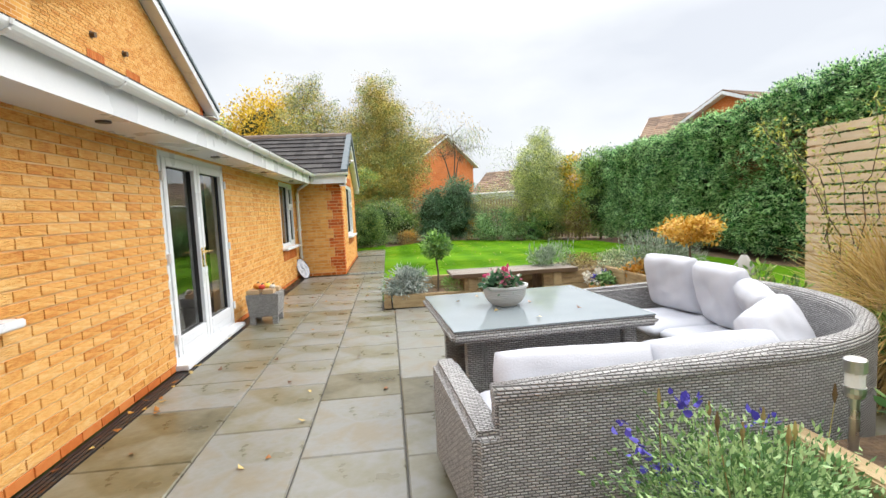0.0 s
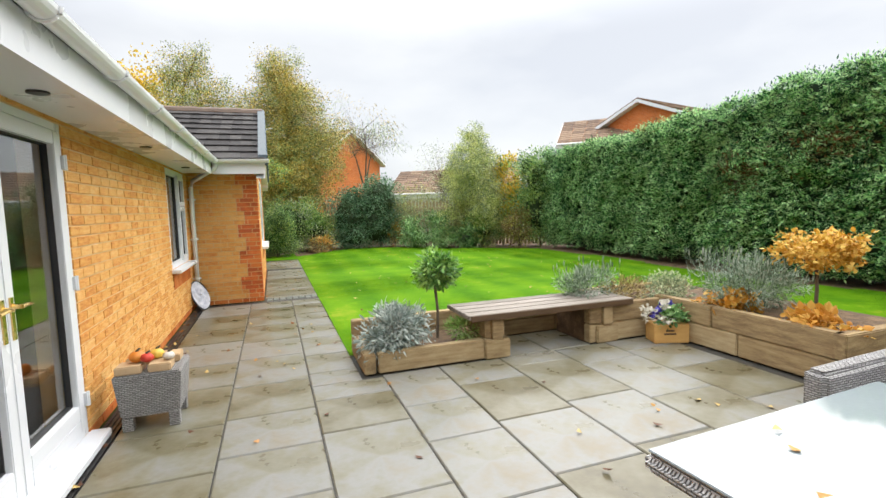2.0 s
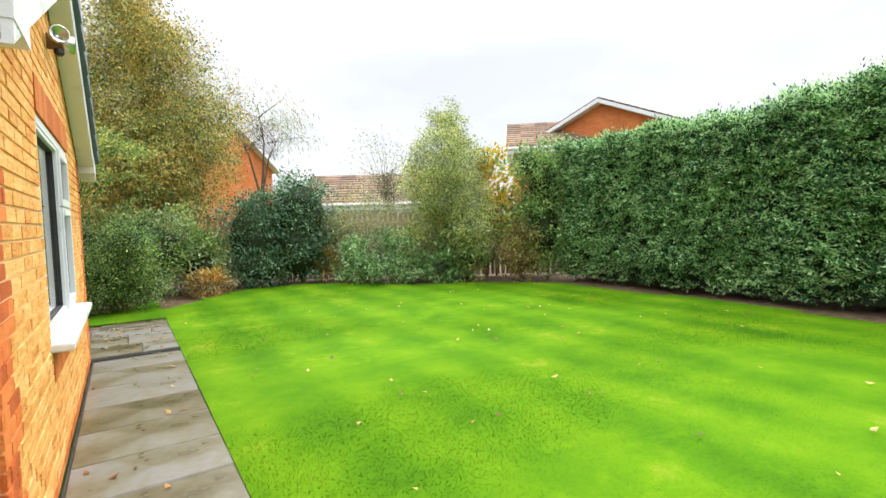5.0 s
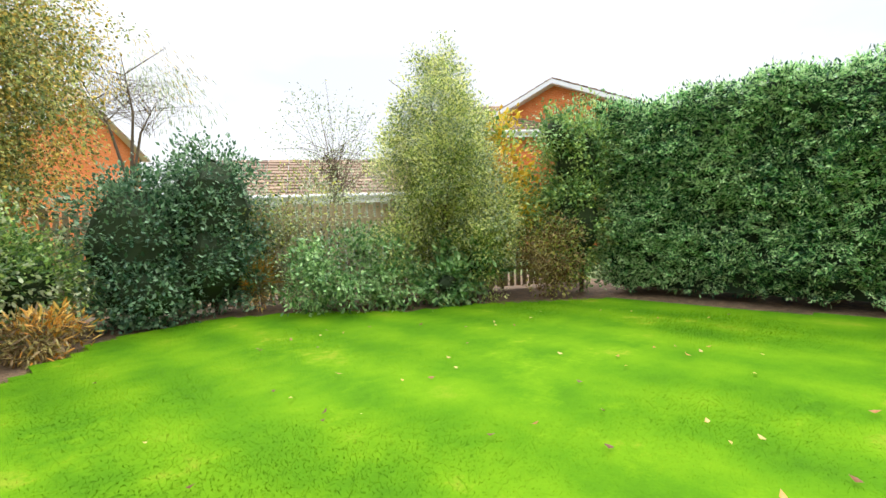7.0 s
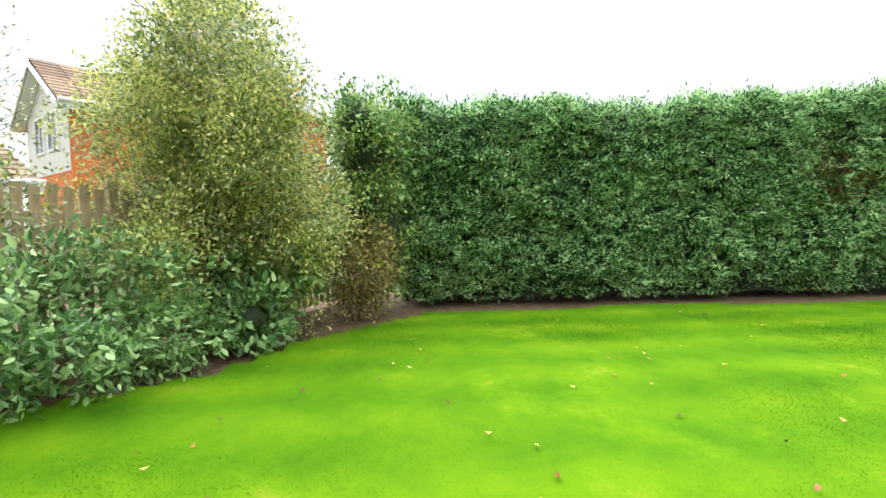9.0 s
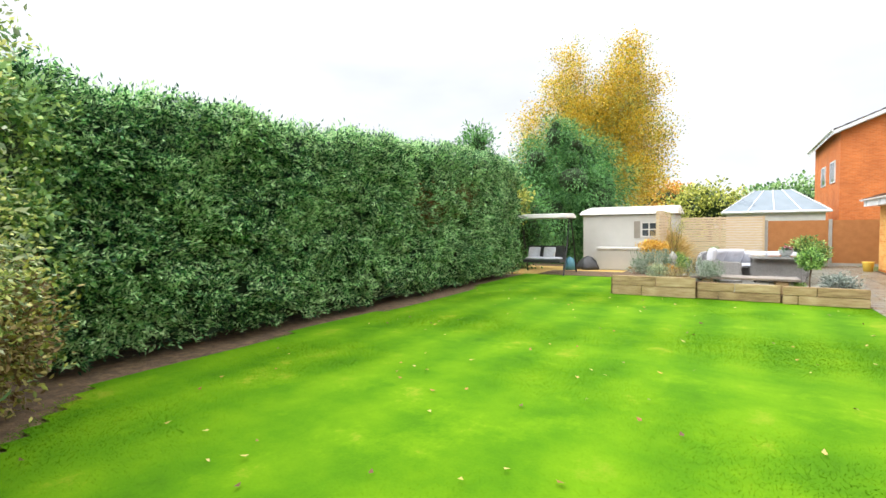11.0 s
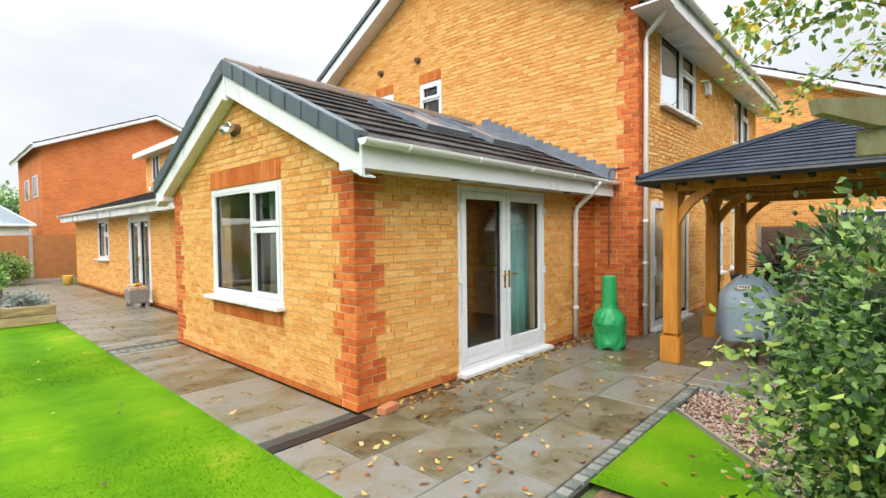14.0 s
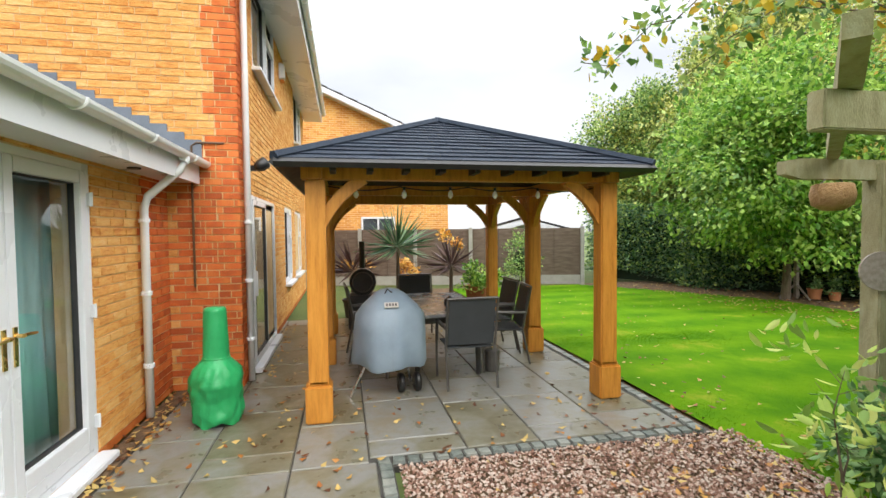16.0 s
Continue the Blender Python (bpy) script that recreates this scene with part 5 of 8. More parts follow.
sofa = thing("corner_sofa", pose(0, 0, 0), "curved grey rattan corner sofa with pale grey cushions", "sofa")


def arc_path(inset):
    """The plan of the sofa's back from the near arm round the corner to the far arm."""
    r = 1.25 - inset
    cx, cy = 2.08, 2.36 + 1.25
    pts = [(0.76, 2.36 + inset), (1.3, 2.36 + inset), (1.8, 2.36 + inset)]
    pts += [(cx + r * math.sin(w), cy - r * math.cos(w)) for w in [math.pi / 2 * i / 14 for i in range(15)]]
    return pts + [(3.33 - inset, 4.3), (3.33 - inset, 4.98)]


def band(p, q, z0, z1):
    """A wall between two plan lines, from z0 to z1 (numbers or lists along the line)."""
    g = G()
    n = len(p)
    for i in range(n):
        a0, a1 = (z0, z1[i]) if hasattr(z1, "__len__") else (z0, z1)
        g.v += [(*p[i], a0), (*q[i], a0), (*q[i], a1), (*p[i], a1)]
    for i in range(n - 1):
        for j in range(4):
            g.f.append((4 * i + j, 4 * i + (j + 1) % 4, 4 * i + 4 + (j + 1) % 4, 4 * i + 4 + j))
    g.f += [(0, 3, 2, 1), (4 * n - 4, 4 * n - 3, 4 * n - 2, 4 * n - 1)]
    return g


zt = [0.67, 0.70, 0.72] + [0.74] * 15 + [0.73, 0.65]
part("back_frame", band(arc_path(0.0), arc_path(0.1), 0.05, zt), m_rattan, sofa, bevel=0.015)
part("seat_frame", band(arc_path(0.104), arc_path(0.74), 0.05, 0.3), m_rattan, sofa, bevel=0.01)
part("arm", G().hexa([(0.66, 2.34, 0.05), (0.82, 2.36, 0.05), (0.70, 3.14, 0.05), (0.56, 3.12, 0.05)], [(0.66, 2.34, 0.53), (0.82, 2.36, 0.53), (0.70, 3.14, 0.63), (0.56, 3.12, 0.63)]), m_rattan, sofa, bevel=0.03, segs=3)
part("arm", G().hexa([(2.25, 4.985, 0.05), (3.35, 4.985, 0.05), (3.35, 5.12, 0.05), (2.25, 5.12, 0.05)], [(2.25, 4.985, 0.6), (3.35, 4.985, 0.64), (3.35, 5.12, 0.64), (2.25, 5.12, 0.6)]), m_rattan, sofa, bevel=0.03, segs=3)
part("rail_roll", G().tube([(x, y, z - 0.005) for (x, y), z in zip(arc_path(0.05), zt)], 0.058, 10), m_rattan, sofa, smooth=True)
for i, (x, y, w, d, rz) in enumerate(((1.2, 2.83, 0.82, 0.68, 0), (1.93, 2.86, 0.7, 0.7, 2), (2.5, 3.2, 0.74, 0.74, 45), (2.87, 3.8, 0.7, 0.68, 0), (2.85, 4.5, 0.74, 0.74, 0))):
    cushion("seat_cushion", pose(x, y, 0.365, 0, 0, rz), w, d, 0.13, sofa, "pale grey seat cushion", puff=0.9, seed=i)
for i, (x, y, z, w, rz, tilt) in enumerate(((1.2, 2.57, 0.57, 0.78, 0, 70), (1.93, 2.57, 0.58, 0.74, 3, 62), (2.52, 2.86, 0.62, 0.78, 33, 64), (2.9, 3.4, 0.63, 0.76, 66, 60), (3.0, 3.98, 0.68, 0.62, 84, 77), (2.99, 4.65, 0.69, 0.62, 95, 78))):
    cushion("back_cushion", pose(x, y, z, 0, 0, rz) @ pose(0, 0, 0, tilt, 0, 4 * (i % 3 - 1)), w, 0.46 if i < 2 else 0.52, 0.2, sofa, "pale grey back cushion", seed=10 + i)

box = thing("rattan_planter", pose(-1.42, 7.42, 0), "small grey rattan planter box with pumpkins and foliage on top", "planter")
part("body", G().hexa([(-0.19, -0.19, 0.1), (0.19, -0.19, 0.1), (0.19, 0.19, 0.1), (-0.19, 0.19, 0.1)], [(-0.22, -0.22, 0.42), (0.22, -0.22, 0.42), (0.22, 0.22, 0.42), (-0.22, 0.22, 0.42)]), m_rattan, box, bevel=0.012)
for x in (-0.15, 0.15):
    for y in (-0.15, 0.15):
        part("leg", G().box(x - 0.035, x + 0.035, y - 0.035, y + 0.035, 0, 0.099), m_rattan, box)
m_orangey = material("orange_squash_skin", ((0.6, 0.16, 0.02), (0.7, 0.28, 0.03)), 0.5, scale=6)
m_blockb = material("buff_wood_block", ((0.45, 0.30, 0.16), (0.55, 0.40, 0.24)), 0.7, scale=5)
for x, y, w in ((-0.12, -0.12, 0.17), (0.08, -0.12, 0.15), (-0.1, 0.1, 0.17), (0.1, 0.1, 0.16)):
    bl = thing("small_block", pose(-1.42 + x, 7.42 + y, 0.42), "small buff block on the rattan planter", "block", "planter blocks")
    part("block", G().box(-w / 2, w / 2, -0.08, 0.08, 0, 0.06), m_blockb, bl, bevel=0.008)


def pumpkin(m, r, mat, label):
    p = thing("pumpkin", m, label, "pumpkin", "gourds on the planter")
    g = G()
    n = 20
    for i in range(9):
        w = math.pi * i / 8
        for j in range(n):
            a = 2 * math.pi * j / n
            q = r * math.sin(w) * (0.93 + 0.07 * math.cos(8 * a)) + 0.002
            g.v.append((q * math.cos(a), q * math.sin(a), r * 0.75 - r * 0.75 * math.cos(w)))
    for i in range(8):
        for j in range(n):
            g.f.append((i * n + j, i * n + (j + 1) % n, (i + 1) * n + (j + 1) % n, (i + 1) * n + j))
    part("flesh", g, mat, p, smooth=True)
    part("stalk", G().tube([(0, 0, r * 1.45), (0.01, 0, r * 1.7), (0.025, 0, r * 1.85)], [0.012, 0.008, 0.007], 6), m_bark, p)


m_redg, m_yel, m_white = [material(n, c, 0.5, scale=6) for n, c in (("red_skin", ((0.5, 0.03, 0.02), (0.6, 0.06, 0.03))), ("yellow_skin", ((0.65, 0.42, 0.05), (0.75, 0.55, 0.1))), ("white_shell", ((0.6, 0.55, 0.48), (0.7, 0.66, 0.6))))]
pumpkin(pose(-1.5, 7.33, 0.48), 0.055, m_orangey, "small orange gourd on the rattan planter")
pumpkin(pose(-1.43, 7.30, 0.48), 0.045, m_redg, "small red gourd on the rattan planter")
pumpkin(pose(-1.38, 7.38, 0.48), 0.05, m_yel, "small yellow gourd on the rattan planter")
pumpkin(pose(-1.29, 7.31, 0.48), 0.04, m_white, "small white gourd on the rattan planter")

# ---- hedge ----
HX, HY0, HY1 = 8.62, 5.2, 18.35


def hedge_top(y):
    return 3.32 + 0.42 * np.clip((14.5 - y) / 6, 0, 1) + 0.05 * np.sin(2.1 * y) + 0.05 * np.sin(5.3 * y)


hedge = thing("conifer_hedge", pose(9.5, 11.8, 0), "tall dark green clipped conifer hedge along the lawn", "hedge")
# Added solid behind the sprays; its dark colour stands for shade in the gaps.
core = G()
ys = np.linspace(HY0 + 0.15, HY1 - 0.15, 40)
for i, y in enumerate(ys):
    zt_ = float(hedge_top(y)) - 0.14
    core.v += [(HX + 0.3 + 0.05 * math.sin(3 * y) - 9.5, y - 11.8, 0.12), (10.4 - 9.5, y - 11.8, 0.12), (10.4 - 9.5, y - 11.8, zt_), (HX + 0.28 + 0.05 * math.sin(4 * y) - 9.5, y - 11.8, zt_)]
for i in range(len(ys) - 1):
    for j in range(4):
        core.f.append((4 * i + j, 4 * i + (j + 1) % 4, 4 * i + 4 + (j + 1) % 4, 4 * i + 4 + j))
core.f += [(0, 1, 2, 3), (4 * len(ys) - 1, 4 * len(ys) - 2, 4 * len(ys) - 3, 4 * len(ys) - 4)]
part("inner_mass", core, m_hedgeshade, hedge)
for i in range(14):
    y = -6.2 + 12.6 * i / 13
    part("stem", G().tube([(0.1, y, -0.06), (0.05, y + 0.06, 0.5)], [0.06, 0.045], 7), m_bark, hedge)
rg = np.random.default_rng(21)
nc, per = 8200, 28
yc = rg.uniform(HY0, HY1, nc)
zc = 0.12 + (hedge_top(yc) - 0.12) * rg.uniform(0, 1, nc) ** 0.95
lump = 0.07 * np.sin(2.7 * yc + 1.3 * zc) + 0.06 * np.sin(5.1 * zc + 2 * np.sin(1.7 * yc)) + 0.05 * np.sin(9 * yc + 4 * zc)
lift = np.where(zc < 0.6, 0.35 * (0.6 - zc) * (1 + 0.6 * np.sin(3.3 * yc)), 0)
cen = np.stack([HX + 0.1 + lump + lift + 0.07 * rg.normal(size=nc), yc, zc], 1)
lead = unit(np.stack([-0.8 + 0.3 * rg.normal(size=nc), 0.9 * rg.normal(size=nc), 0.15 + 0.35 * rg.normal(size=nc)], 1))
n = nc * per
along_ = rg.uniform(-0.5, 1.0, (n, 1))
p1 = np.repeat(cen, per, 0) + 0.13 * along_ * np.repeat(lead, per, 0) + np.array([0.02, 0.035, 0.022]) * rg.normal(size=(n, 3)) - np.array([0, 0, 0.03]) * along_ ** 2
o1 = np.repeat(lead, per, 0)
n2 = 26000
y2 = rg.uniform(HY0, HY1, n2)
p2 = np.stack([rg.uniform(HX, 10.5, n2), y2, hedge_top(y2) - 0.06 + 0.07 * rg.normal(size=n2) + 0.1 * rg.uniform(0, 1, n2) ** 5], 1)
o2 = np.tile(np.array([[-0.2, 0, 1.0]]), (n2, 1))
n3 = 14000
x3 = rg.uniform(HX + 0.05, 10.5, n3)
e3 = rg.integers(0, 2, n3)
p3 = np.stack([x3, np.where(e3, HY1 - 0.05, HY0 + 0.05) + 0.08 * rg.normal(size=n3), rg.uniform(0.3, 3.25, n3)], 1)
o3 = np.stack([0 * x3, np.where(e3, 1.0, -1.0), 0.2 + 0 * x3], 1)
off = np.array([9.5, 11.8, 0])
foliage("foliage", np.concatenate([p1, p2, p3]) - off, np.concatenate([o1, o2, o3]), 0.072, 0.024, m_hedge, hedge, spread=0.45, droop=0.12, seed=22)
m_brownspray = leafmat("browned_spray", (0.12, 0.06, 0.02), (0.2, 0.11, 0.04), trans=0.1)
nb_ = 900
yb = np.concatenate([rg.normal(10.6, 0.35, nb_ // 2), rg.normal(9.2, 0.5, nb_ // 2)])
zb = np.concatenate([rg.normal(2.1, 0.25, nb_ // 2), rg.normal(2.4, 0.2, nb_ // 2)])
foliage("browned_patch", np.stack([HX + 0.03 + 0.05 * rg.normal(size=nb_), yb, zb], 1) - off, np.tile([[-1.0, 0, 0.1]], (nb_, 1)), 0.09, 0.03, m_brownspray, hedge, spread=0.6, seed=23)

# ---- shrubs and trees ----
L = {
    "holly": leafmat("dark_glossy_leaf", (0.04, 0.11, 0.055), (0.10, 0.21, 0.105), (0.20, 0.33, 0.18), rough=0.35),
    "laurel": leafmat("laurel_leaf", (0.08, 0.19, 0.06), (0.18, 0.34, 0.11), (0.34, 0.52, 0.21), rough=0.35),
    "mid": leafmat("mid_green_leaf", (0.091, 0.194, 0.052), (0.233, 0.389, 0.091), (0.415, 0.545, 0.156)),
    "feather": leafmat("feathery_yellow_green_leaf", (0.15, 0.22, 0.05), (0.44, 0.54, 0.13), (0.74, 0.74, 0.28), trans=0.4),
    "olive": leafmat("olive_yellow_leaf", (0.151, 0.194, 0.039), (0.346, 0.389, 0.065), (0.562, 0.562, 0.130)),
    "birch": leafmat("autumn_birch_leaf", (0.22, 0.18, 0.04), (0.48, 0.37, 0.075), (0.66, 0.48, 0.10)),
    "birchgreen": leafmat("green_birch_leaf", (0.11, 0.16, 0.05), (0.27, 0.34, 0.10), (0.50, 0.52, 0.16)),
    "yellow": leafmat("yellow_leaf", (0.52, 0.34, 0.025), (0.66, 0.45, 0.028), (0.76, 0.56, 0.06)),
    "brown": leafmat("brown_leaf", (0.151, 0.097, 0.043), (0.302, 0.205, 0.086), (0.432, 0.367, 0.130)),
    "silver": leafmat("silver_grey_leaf", (0.22, 0.27, 0.24), (0.36, 0.42, 0.38), (0.46, 0.51, 0.47), rough=0.7),
    "lavender": leafmat("lavender_leaf", (0.12, 0.18, 0.11), (0.26, 0.34, 0.24), (0.38, 0.44, 0.36), rough=0.7),
    "conifer": leafmat("blue_green_spray", (0.035, 0.13, 0.035), (0.09, 0.26, 0.07), (0.19, 0.42, 0.12)),
    "bright": leafmat("bright_green_leaf", (0.10, 0.24, 0.03), (0.22, 0.44, 0.055), (0.42, 0.60, 0.12), trans=0.35),
    "bay": leafmat("bay_leaf", (0.07, 0.18, 0.035), (0.16, 0.34, 0.07), (0.34, 0.54, 0.14), rough=0.3),
    "greyg": leafmat("grey_green_leaf", (0.182, 0.250, 0.137), (0.340, 0.408, 0.227), (0.544, 0.590, 0.363)),
    "orange": leafmat("orange_leaf", (0.559, 0.248, 0.031), (0.628, 0.326, 0.048), (0.720, 0.459, 0.108)),
    "fern": leafmat("bright_herb_leaf", (0.173, 0.346, 0.065), (0.346, 0.562, 0.130), (0.419, 0.559, 0.201)),
    "herbgreen": leafmat("grey_green_herb_leaf", (0.09, 0.19, 0.06), (0.22, 0.38, 0.13), (0.42, 0.56, 0.26)),
    "straw": leafmat("straw_grass_blade", (0.466, 0.311, 0.093), (0.531, 0.374, 0.121), (0.664, 0.507, 0.217)),
    "sapling": leafmat("fresh_yellow_green_leaf", (0.20, 0.34, 0.06), (0.40, 0.55, 0.11), (0.62, 0.68, 0.2), trans=0.4),
    "gold": leafmat("golden_leaf", (0.52, 0.27, 0.03), (0.64, 0.38, 0.05), (0.74, 0.52, 0.12)),
    "rose": leafmat("rose_leaf", (0.03, 0.08, 0.022), (0.10, 0.21, 0.055), (0.28, 0.42, 0.13), rough=0.4),
}
# Near-black green for added crown cores; shade between leaves is put into it.
m_crownshade = material("crown_core_shade", ((0.012, 0.026, 0.008), (0.03, 0.05, 0.016)), 1.0, scale=4)


def limbs(parent, base, tips, r, name="trunk", seed=0, mat=None):
    """A tapered trunk from base that forks into limbs towards tips."""
    rgl = random.Random(seed)
    g = G()
    base = Vector(base)
    zm = sum(t[2] for t in tips) / len(tips)
    fork = base + Vector((0, 0, (zm - base.z) * 0.45))
    g.tube([base - Vector((0, 0, 0.06)), base + (fork - base) * 0.5 + Vector((rgl.uniform(-1, 1) * r, rgl.uniform(-1, 1) * r, 0)), fork], [r * 1.2, r * 0.9, r * 0.75], 9)
    for t in tips:
        t = Vector(t)
        mid = fork.lerp(t, 0.5) + Vector((rgl.uniform(-0.2, 0.2), rgl.uniform(-0.2, 0.2), 0.15)) * (t - fork).length * 0.5
        g.tube([fork - Vector((0, 0, r)), mid, t], [r * 0.6, r * 0.35, r * 0.1], 6)
        for _ in range(3):
            s = mid.lerp(t, rgl.uniform(0.0, 0.7))
            g.tube([s, s + Vector((rgl.uniform(-1, 1), rgl.uniform(-1, 1), rgl.uniform(0.1, 0.9))) * (t - fork).length * 0.3], [r * 0.22, r * 0.05], 5)
    return part(name, g, mat or m_bark, parent)


def crown(z0, z1, w, n, seed, taper=0.5, thin=1.0):
    """Uneven masses of leaves between two heights, narrowing upward."""
    rc = random.Random(seed)
    out = []
    for i in range(n):
        f = (i + 0.5) / n
        reach = w * (1 - taper * f ** 1.7) * (0.72 + 0.28 * math.sin(math.pi * f))
        a, r = 2.4 * i + rc.uniform(-0.5, 0.5), reach * rc.uniform(0.2, 0.75)
        size = reach * rc.uniform(0.36, 0.58) * thin
        out.append((r * math.cos(a), r * math.sin(a), z0 + (z1 - z0) * f, size, size, size * rc.uniform(0.8, 1.5)))
    return out


def plant(name, at, blobs, count, leaf, width, mat, label, category="shrub", clump=0.12, stem=0.04, spread=0.8, droop=0.0, shell=0.55, seed=1, core=0.0, group="", extra=None, twigs=0):
    """A tree or shrub at its foot; blobs are ellipsoids of crown relative to the foot."""
    ob = thing(name, pose(*at), label, category, group)
    limbs(ob, (0, 0, 0), [(0.8 * b[0], 0.8 * b[1], b[2] + (0.2 * b[5] if len(blobs) < 9 else -0.3 * b[5])) for b in blobs[:: max(1, len(blobs) // 8)]], stem, "trunk" if category == "tree" else "stem", seed)
    p, o = clumps(blobs, count, clump, seed, shell)
    p[:, 2] = np.maximum(p[:, 2], 0.03)
    if twigs:
        g, rt = G(), random.Random(seed)
        for q in p[:: max(1, count // twigs)]:
            bl = rt.choice(blobs)
            foot = Vector((bl[0] * 0.5 + rt.uniform(-0.15, 0.15), bl[1] * 0.5 + rt.uniform(-0.15, 0.15), max(0.05, bl[2] - bl[5] * rt.uniform(0.2, 1.1))))
            q = Vector(q)
            mid = foot.lerp(q, 0.55) + Vector((rt.uniform(-0.1, 0.1), rt.uniform(-0.1, 0.1), 0.08))
            g.tube([foot, mid, q], [0.007, 0.0045, 0.002], 4)
        part("twig", g, m_bark, ob, "thin bare twigs", kind="stuff")
    foliage("crown" if category == "tree" else "foliage", p, o, leaf, width, mat, ob, spread, droop, seed + 1)
    if extra:
        frac, m2, lab = extra
        p, o = clumps(blobs, int(count * frac), clump * 1.3, seed + 50, shell + 0.1)
        p[:, 2] = np.maximum(p[:, 2], 0.03)
        foliage("tinted_leaves", p, o, leaf, width, m2, ob, spread, droop, seed + 3, lab)
    # Added dark blobs inside the crown stand in for its inner shade.
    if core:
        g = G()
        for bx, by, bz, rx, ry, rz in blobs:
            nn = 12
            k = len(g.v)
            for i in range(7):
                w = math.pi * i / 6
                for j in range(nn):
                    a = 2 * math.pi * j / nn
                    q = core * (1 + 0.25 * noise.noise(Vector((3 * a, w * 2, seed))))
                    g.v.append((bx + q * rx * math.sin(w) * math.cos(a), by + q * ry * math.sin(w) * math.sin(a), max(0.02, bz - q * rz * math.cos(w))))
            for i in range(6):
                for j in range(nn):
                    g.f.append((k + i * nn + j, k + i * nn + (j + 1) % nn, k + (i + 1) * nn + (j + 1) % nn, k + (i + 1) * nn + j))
        part("inner_shade", g, m_crownshade, ob)
    return ob


# the far end of the lawn
plant("holly_bush", (2.5, 22.95, 0), [(0, 0, 1.25, 0.8, 0.8, 1.15), (0.1, -0.3, 0.5, 0.75, 0.6, 0.5)], 9000, 0.085, 0.045, L["holly"], "dark glossy evergreen bush at the end of the lawn", clump=0.14, core=0.72, seed=31)
plant("holly_bush", (3.72, 23.05, 0), [(0, 0, 1.75, 0.95, 0.9, 1.1), (-0.2, -0.3, 0.8, 0.8, 0.7, 0.8)], 11000, 0.085, 0.045, L["holly"], "taller rounded dark evergreen bush at the end of the lawn", clump=0.14, core=0.74, seed=32)
plant("laurel_shrub", (5.1, 21.1, 0), [(0, 0, 0.75, 0.85, 0.75, 0.65), (0.6, -0.5, 0.4, 0.6, 0.5, 0.42), (-0.5, 0.3, 0.45, 0.5, 0.5, 0.45)], 6500, 0.085, 0.038, L["laurel"], "broad-leaved laurel shrub with fresh green leaves", clump=0.13, seed=33)
plant("mixed_shrub", (6.85, 20.5, 0), crown(0.45, 4.55, 1.75, 30, 12, 0.72), 80000, 0.055, 0.026, L["feather"], "tall feathery yellow-green shrub rising above the fence", "tree", clump=0.1, stem=0.07, shell=0.15, seed=34, extra=(0.35, L["greyg"], "grey-green young leaves"))
plant("low_shrub", (7.0, 19.85, 0), [(0, 0, 0.6, 0.7, 0.5, 0.6), (-0.7, 0.1, 0.35, 0.5, 0.4, 0.38)], 3000, 0.11, 0.05, L["laurel"], "low leafy green shrub at the lawn edge", clump=0.12, core=0.35, seed=35)
plant("yellow_shrub", (8.35, 20.3, 0), [(0, 0, 2.4, 0.5, 0.6, 1.0), (-0.2, -0.5, 1.5, 0.45, 0.5, 0.7)], 2600, 0.1, 0.06, L["yellow"], "shrub with bright yellow autumn leaves", clump=0.16, stem=0.03, seed=36, extra=(0.6, L["mid"], "green leaves"))
plant("ivy_shrub", (8.75, 18.75, 0), [(0, 0, 2.35, 0.7, 0.75, 1.1), (-0.15, 0, 1.3, 0.65, 0.7, 1.1), (-0.4, 0.2, 2.9, 0.4, 0.4, 0.45)], 11000, 0.075, 0.04, L["mid"], "leafy evergreen climber at the end of the hedge", clump=0.11, core=0.62, seed=37, extra=(0.5, L["laurel"], "glossier green leaves"))
plant("brown_shrub", (7.95, 18.9, 0), [(0, 0, 0.75, 0.55, 0.5, 0.65)], 3800, 0.06, 0.03, L["brown"], "twiggy shrub with brown and green leaves", clump=0.13, seed=38, extra=(0.35, L["olive"], "yellow-green leaves"))
plant("border_shrub", (0.1, 22.6, 0), [(0, 0, 1.0, 1.2, 0.9, 1.0), (-1.3, 0.2, 0.95, 0.9, 0.8, 0.95), (1.0, 0.2, 0.8, 0.7, 0.7, 0.75)], 15000, 0.075, 0.038, L["mid"], "loose green mixed shrubs beside the end of the path", clump=0.15, core=0.6, seed=39, extra=(0.3, L["greyg"], "grey-green leaves"))
plant("border_shrub", (-1.7, 24.3, 0), [(0, 0, 1.1, 1.2, 0.9, 1.1), (-1.4, 0.4, 1.0, 1.0, 0.8, 1.0)], 9000, 0.08, 0.04, L["mid"], "loose green mixed shrubs behind the pergola", clump=0.15, core=0.6, seed=40)
plant("dried_fern", (1.15, 21.75, 0), [(0, 0, 0.22, 0.36, 0.3, 0.22)], 1100, 0.12, 0.022, L["brown"], "browned fern at the lawn edge", clump=0.1, stem=0.012, seed=41, extra=(0.4, L["orange"], "orange dead fronds"))
plant("reed_clump", (4.15, 22.3, 0), [(0, 0, 0.45, 0.12, 0.12, 0.4)], 260, 0.22, 0.012, L["orange"], "clump of dry orange stems by the fence", clump=0.08, stem=0.01, seed=42, spread=0.3)
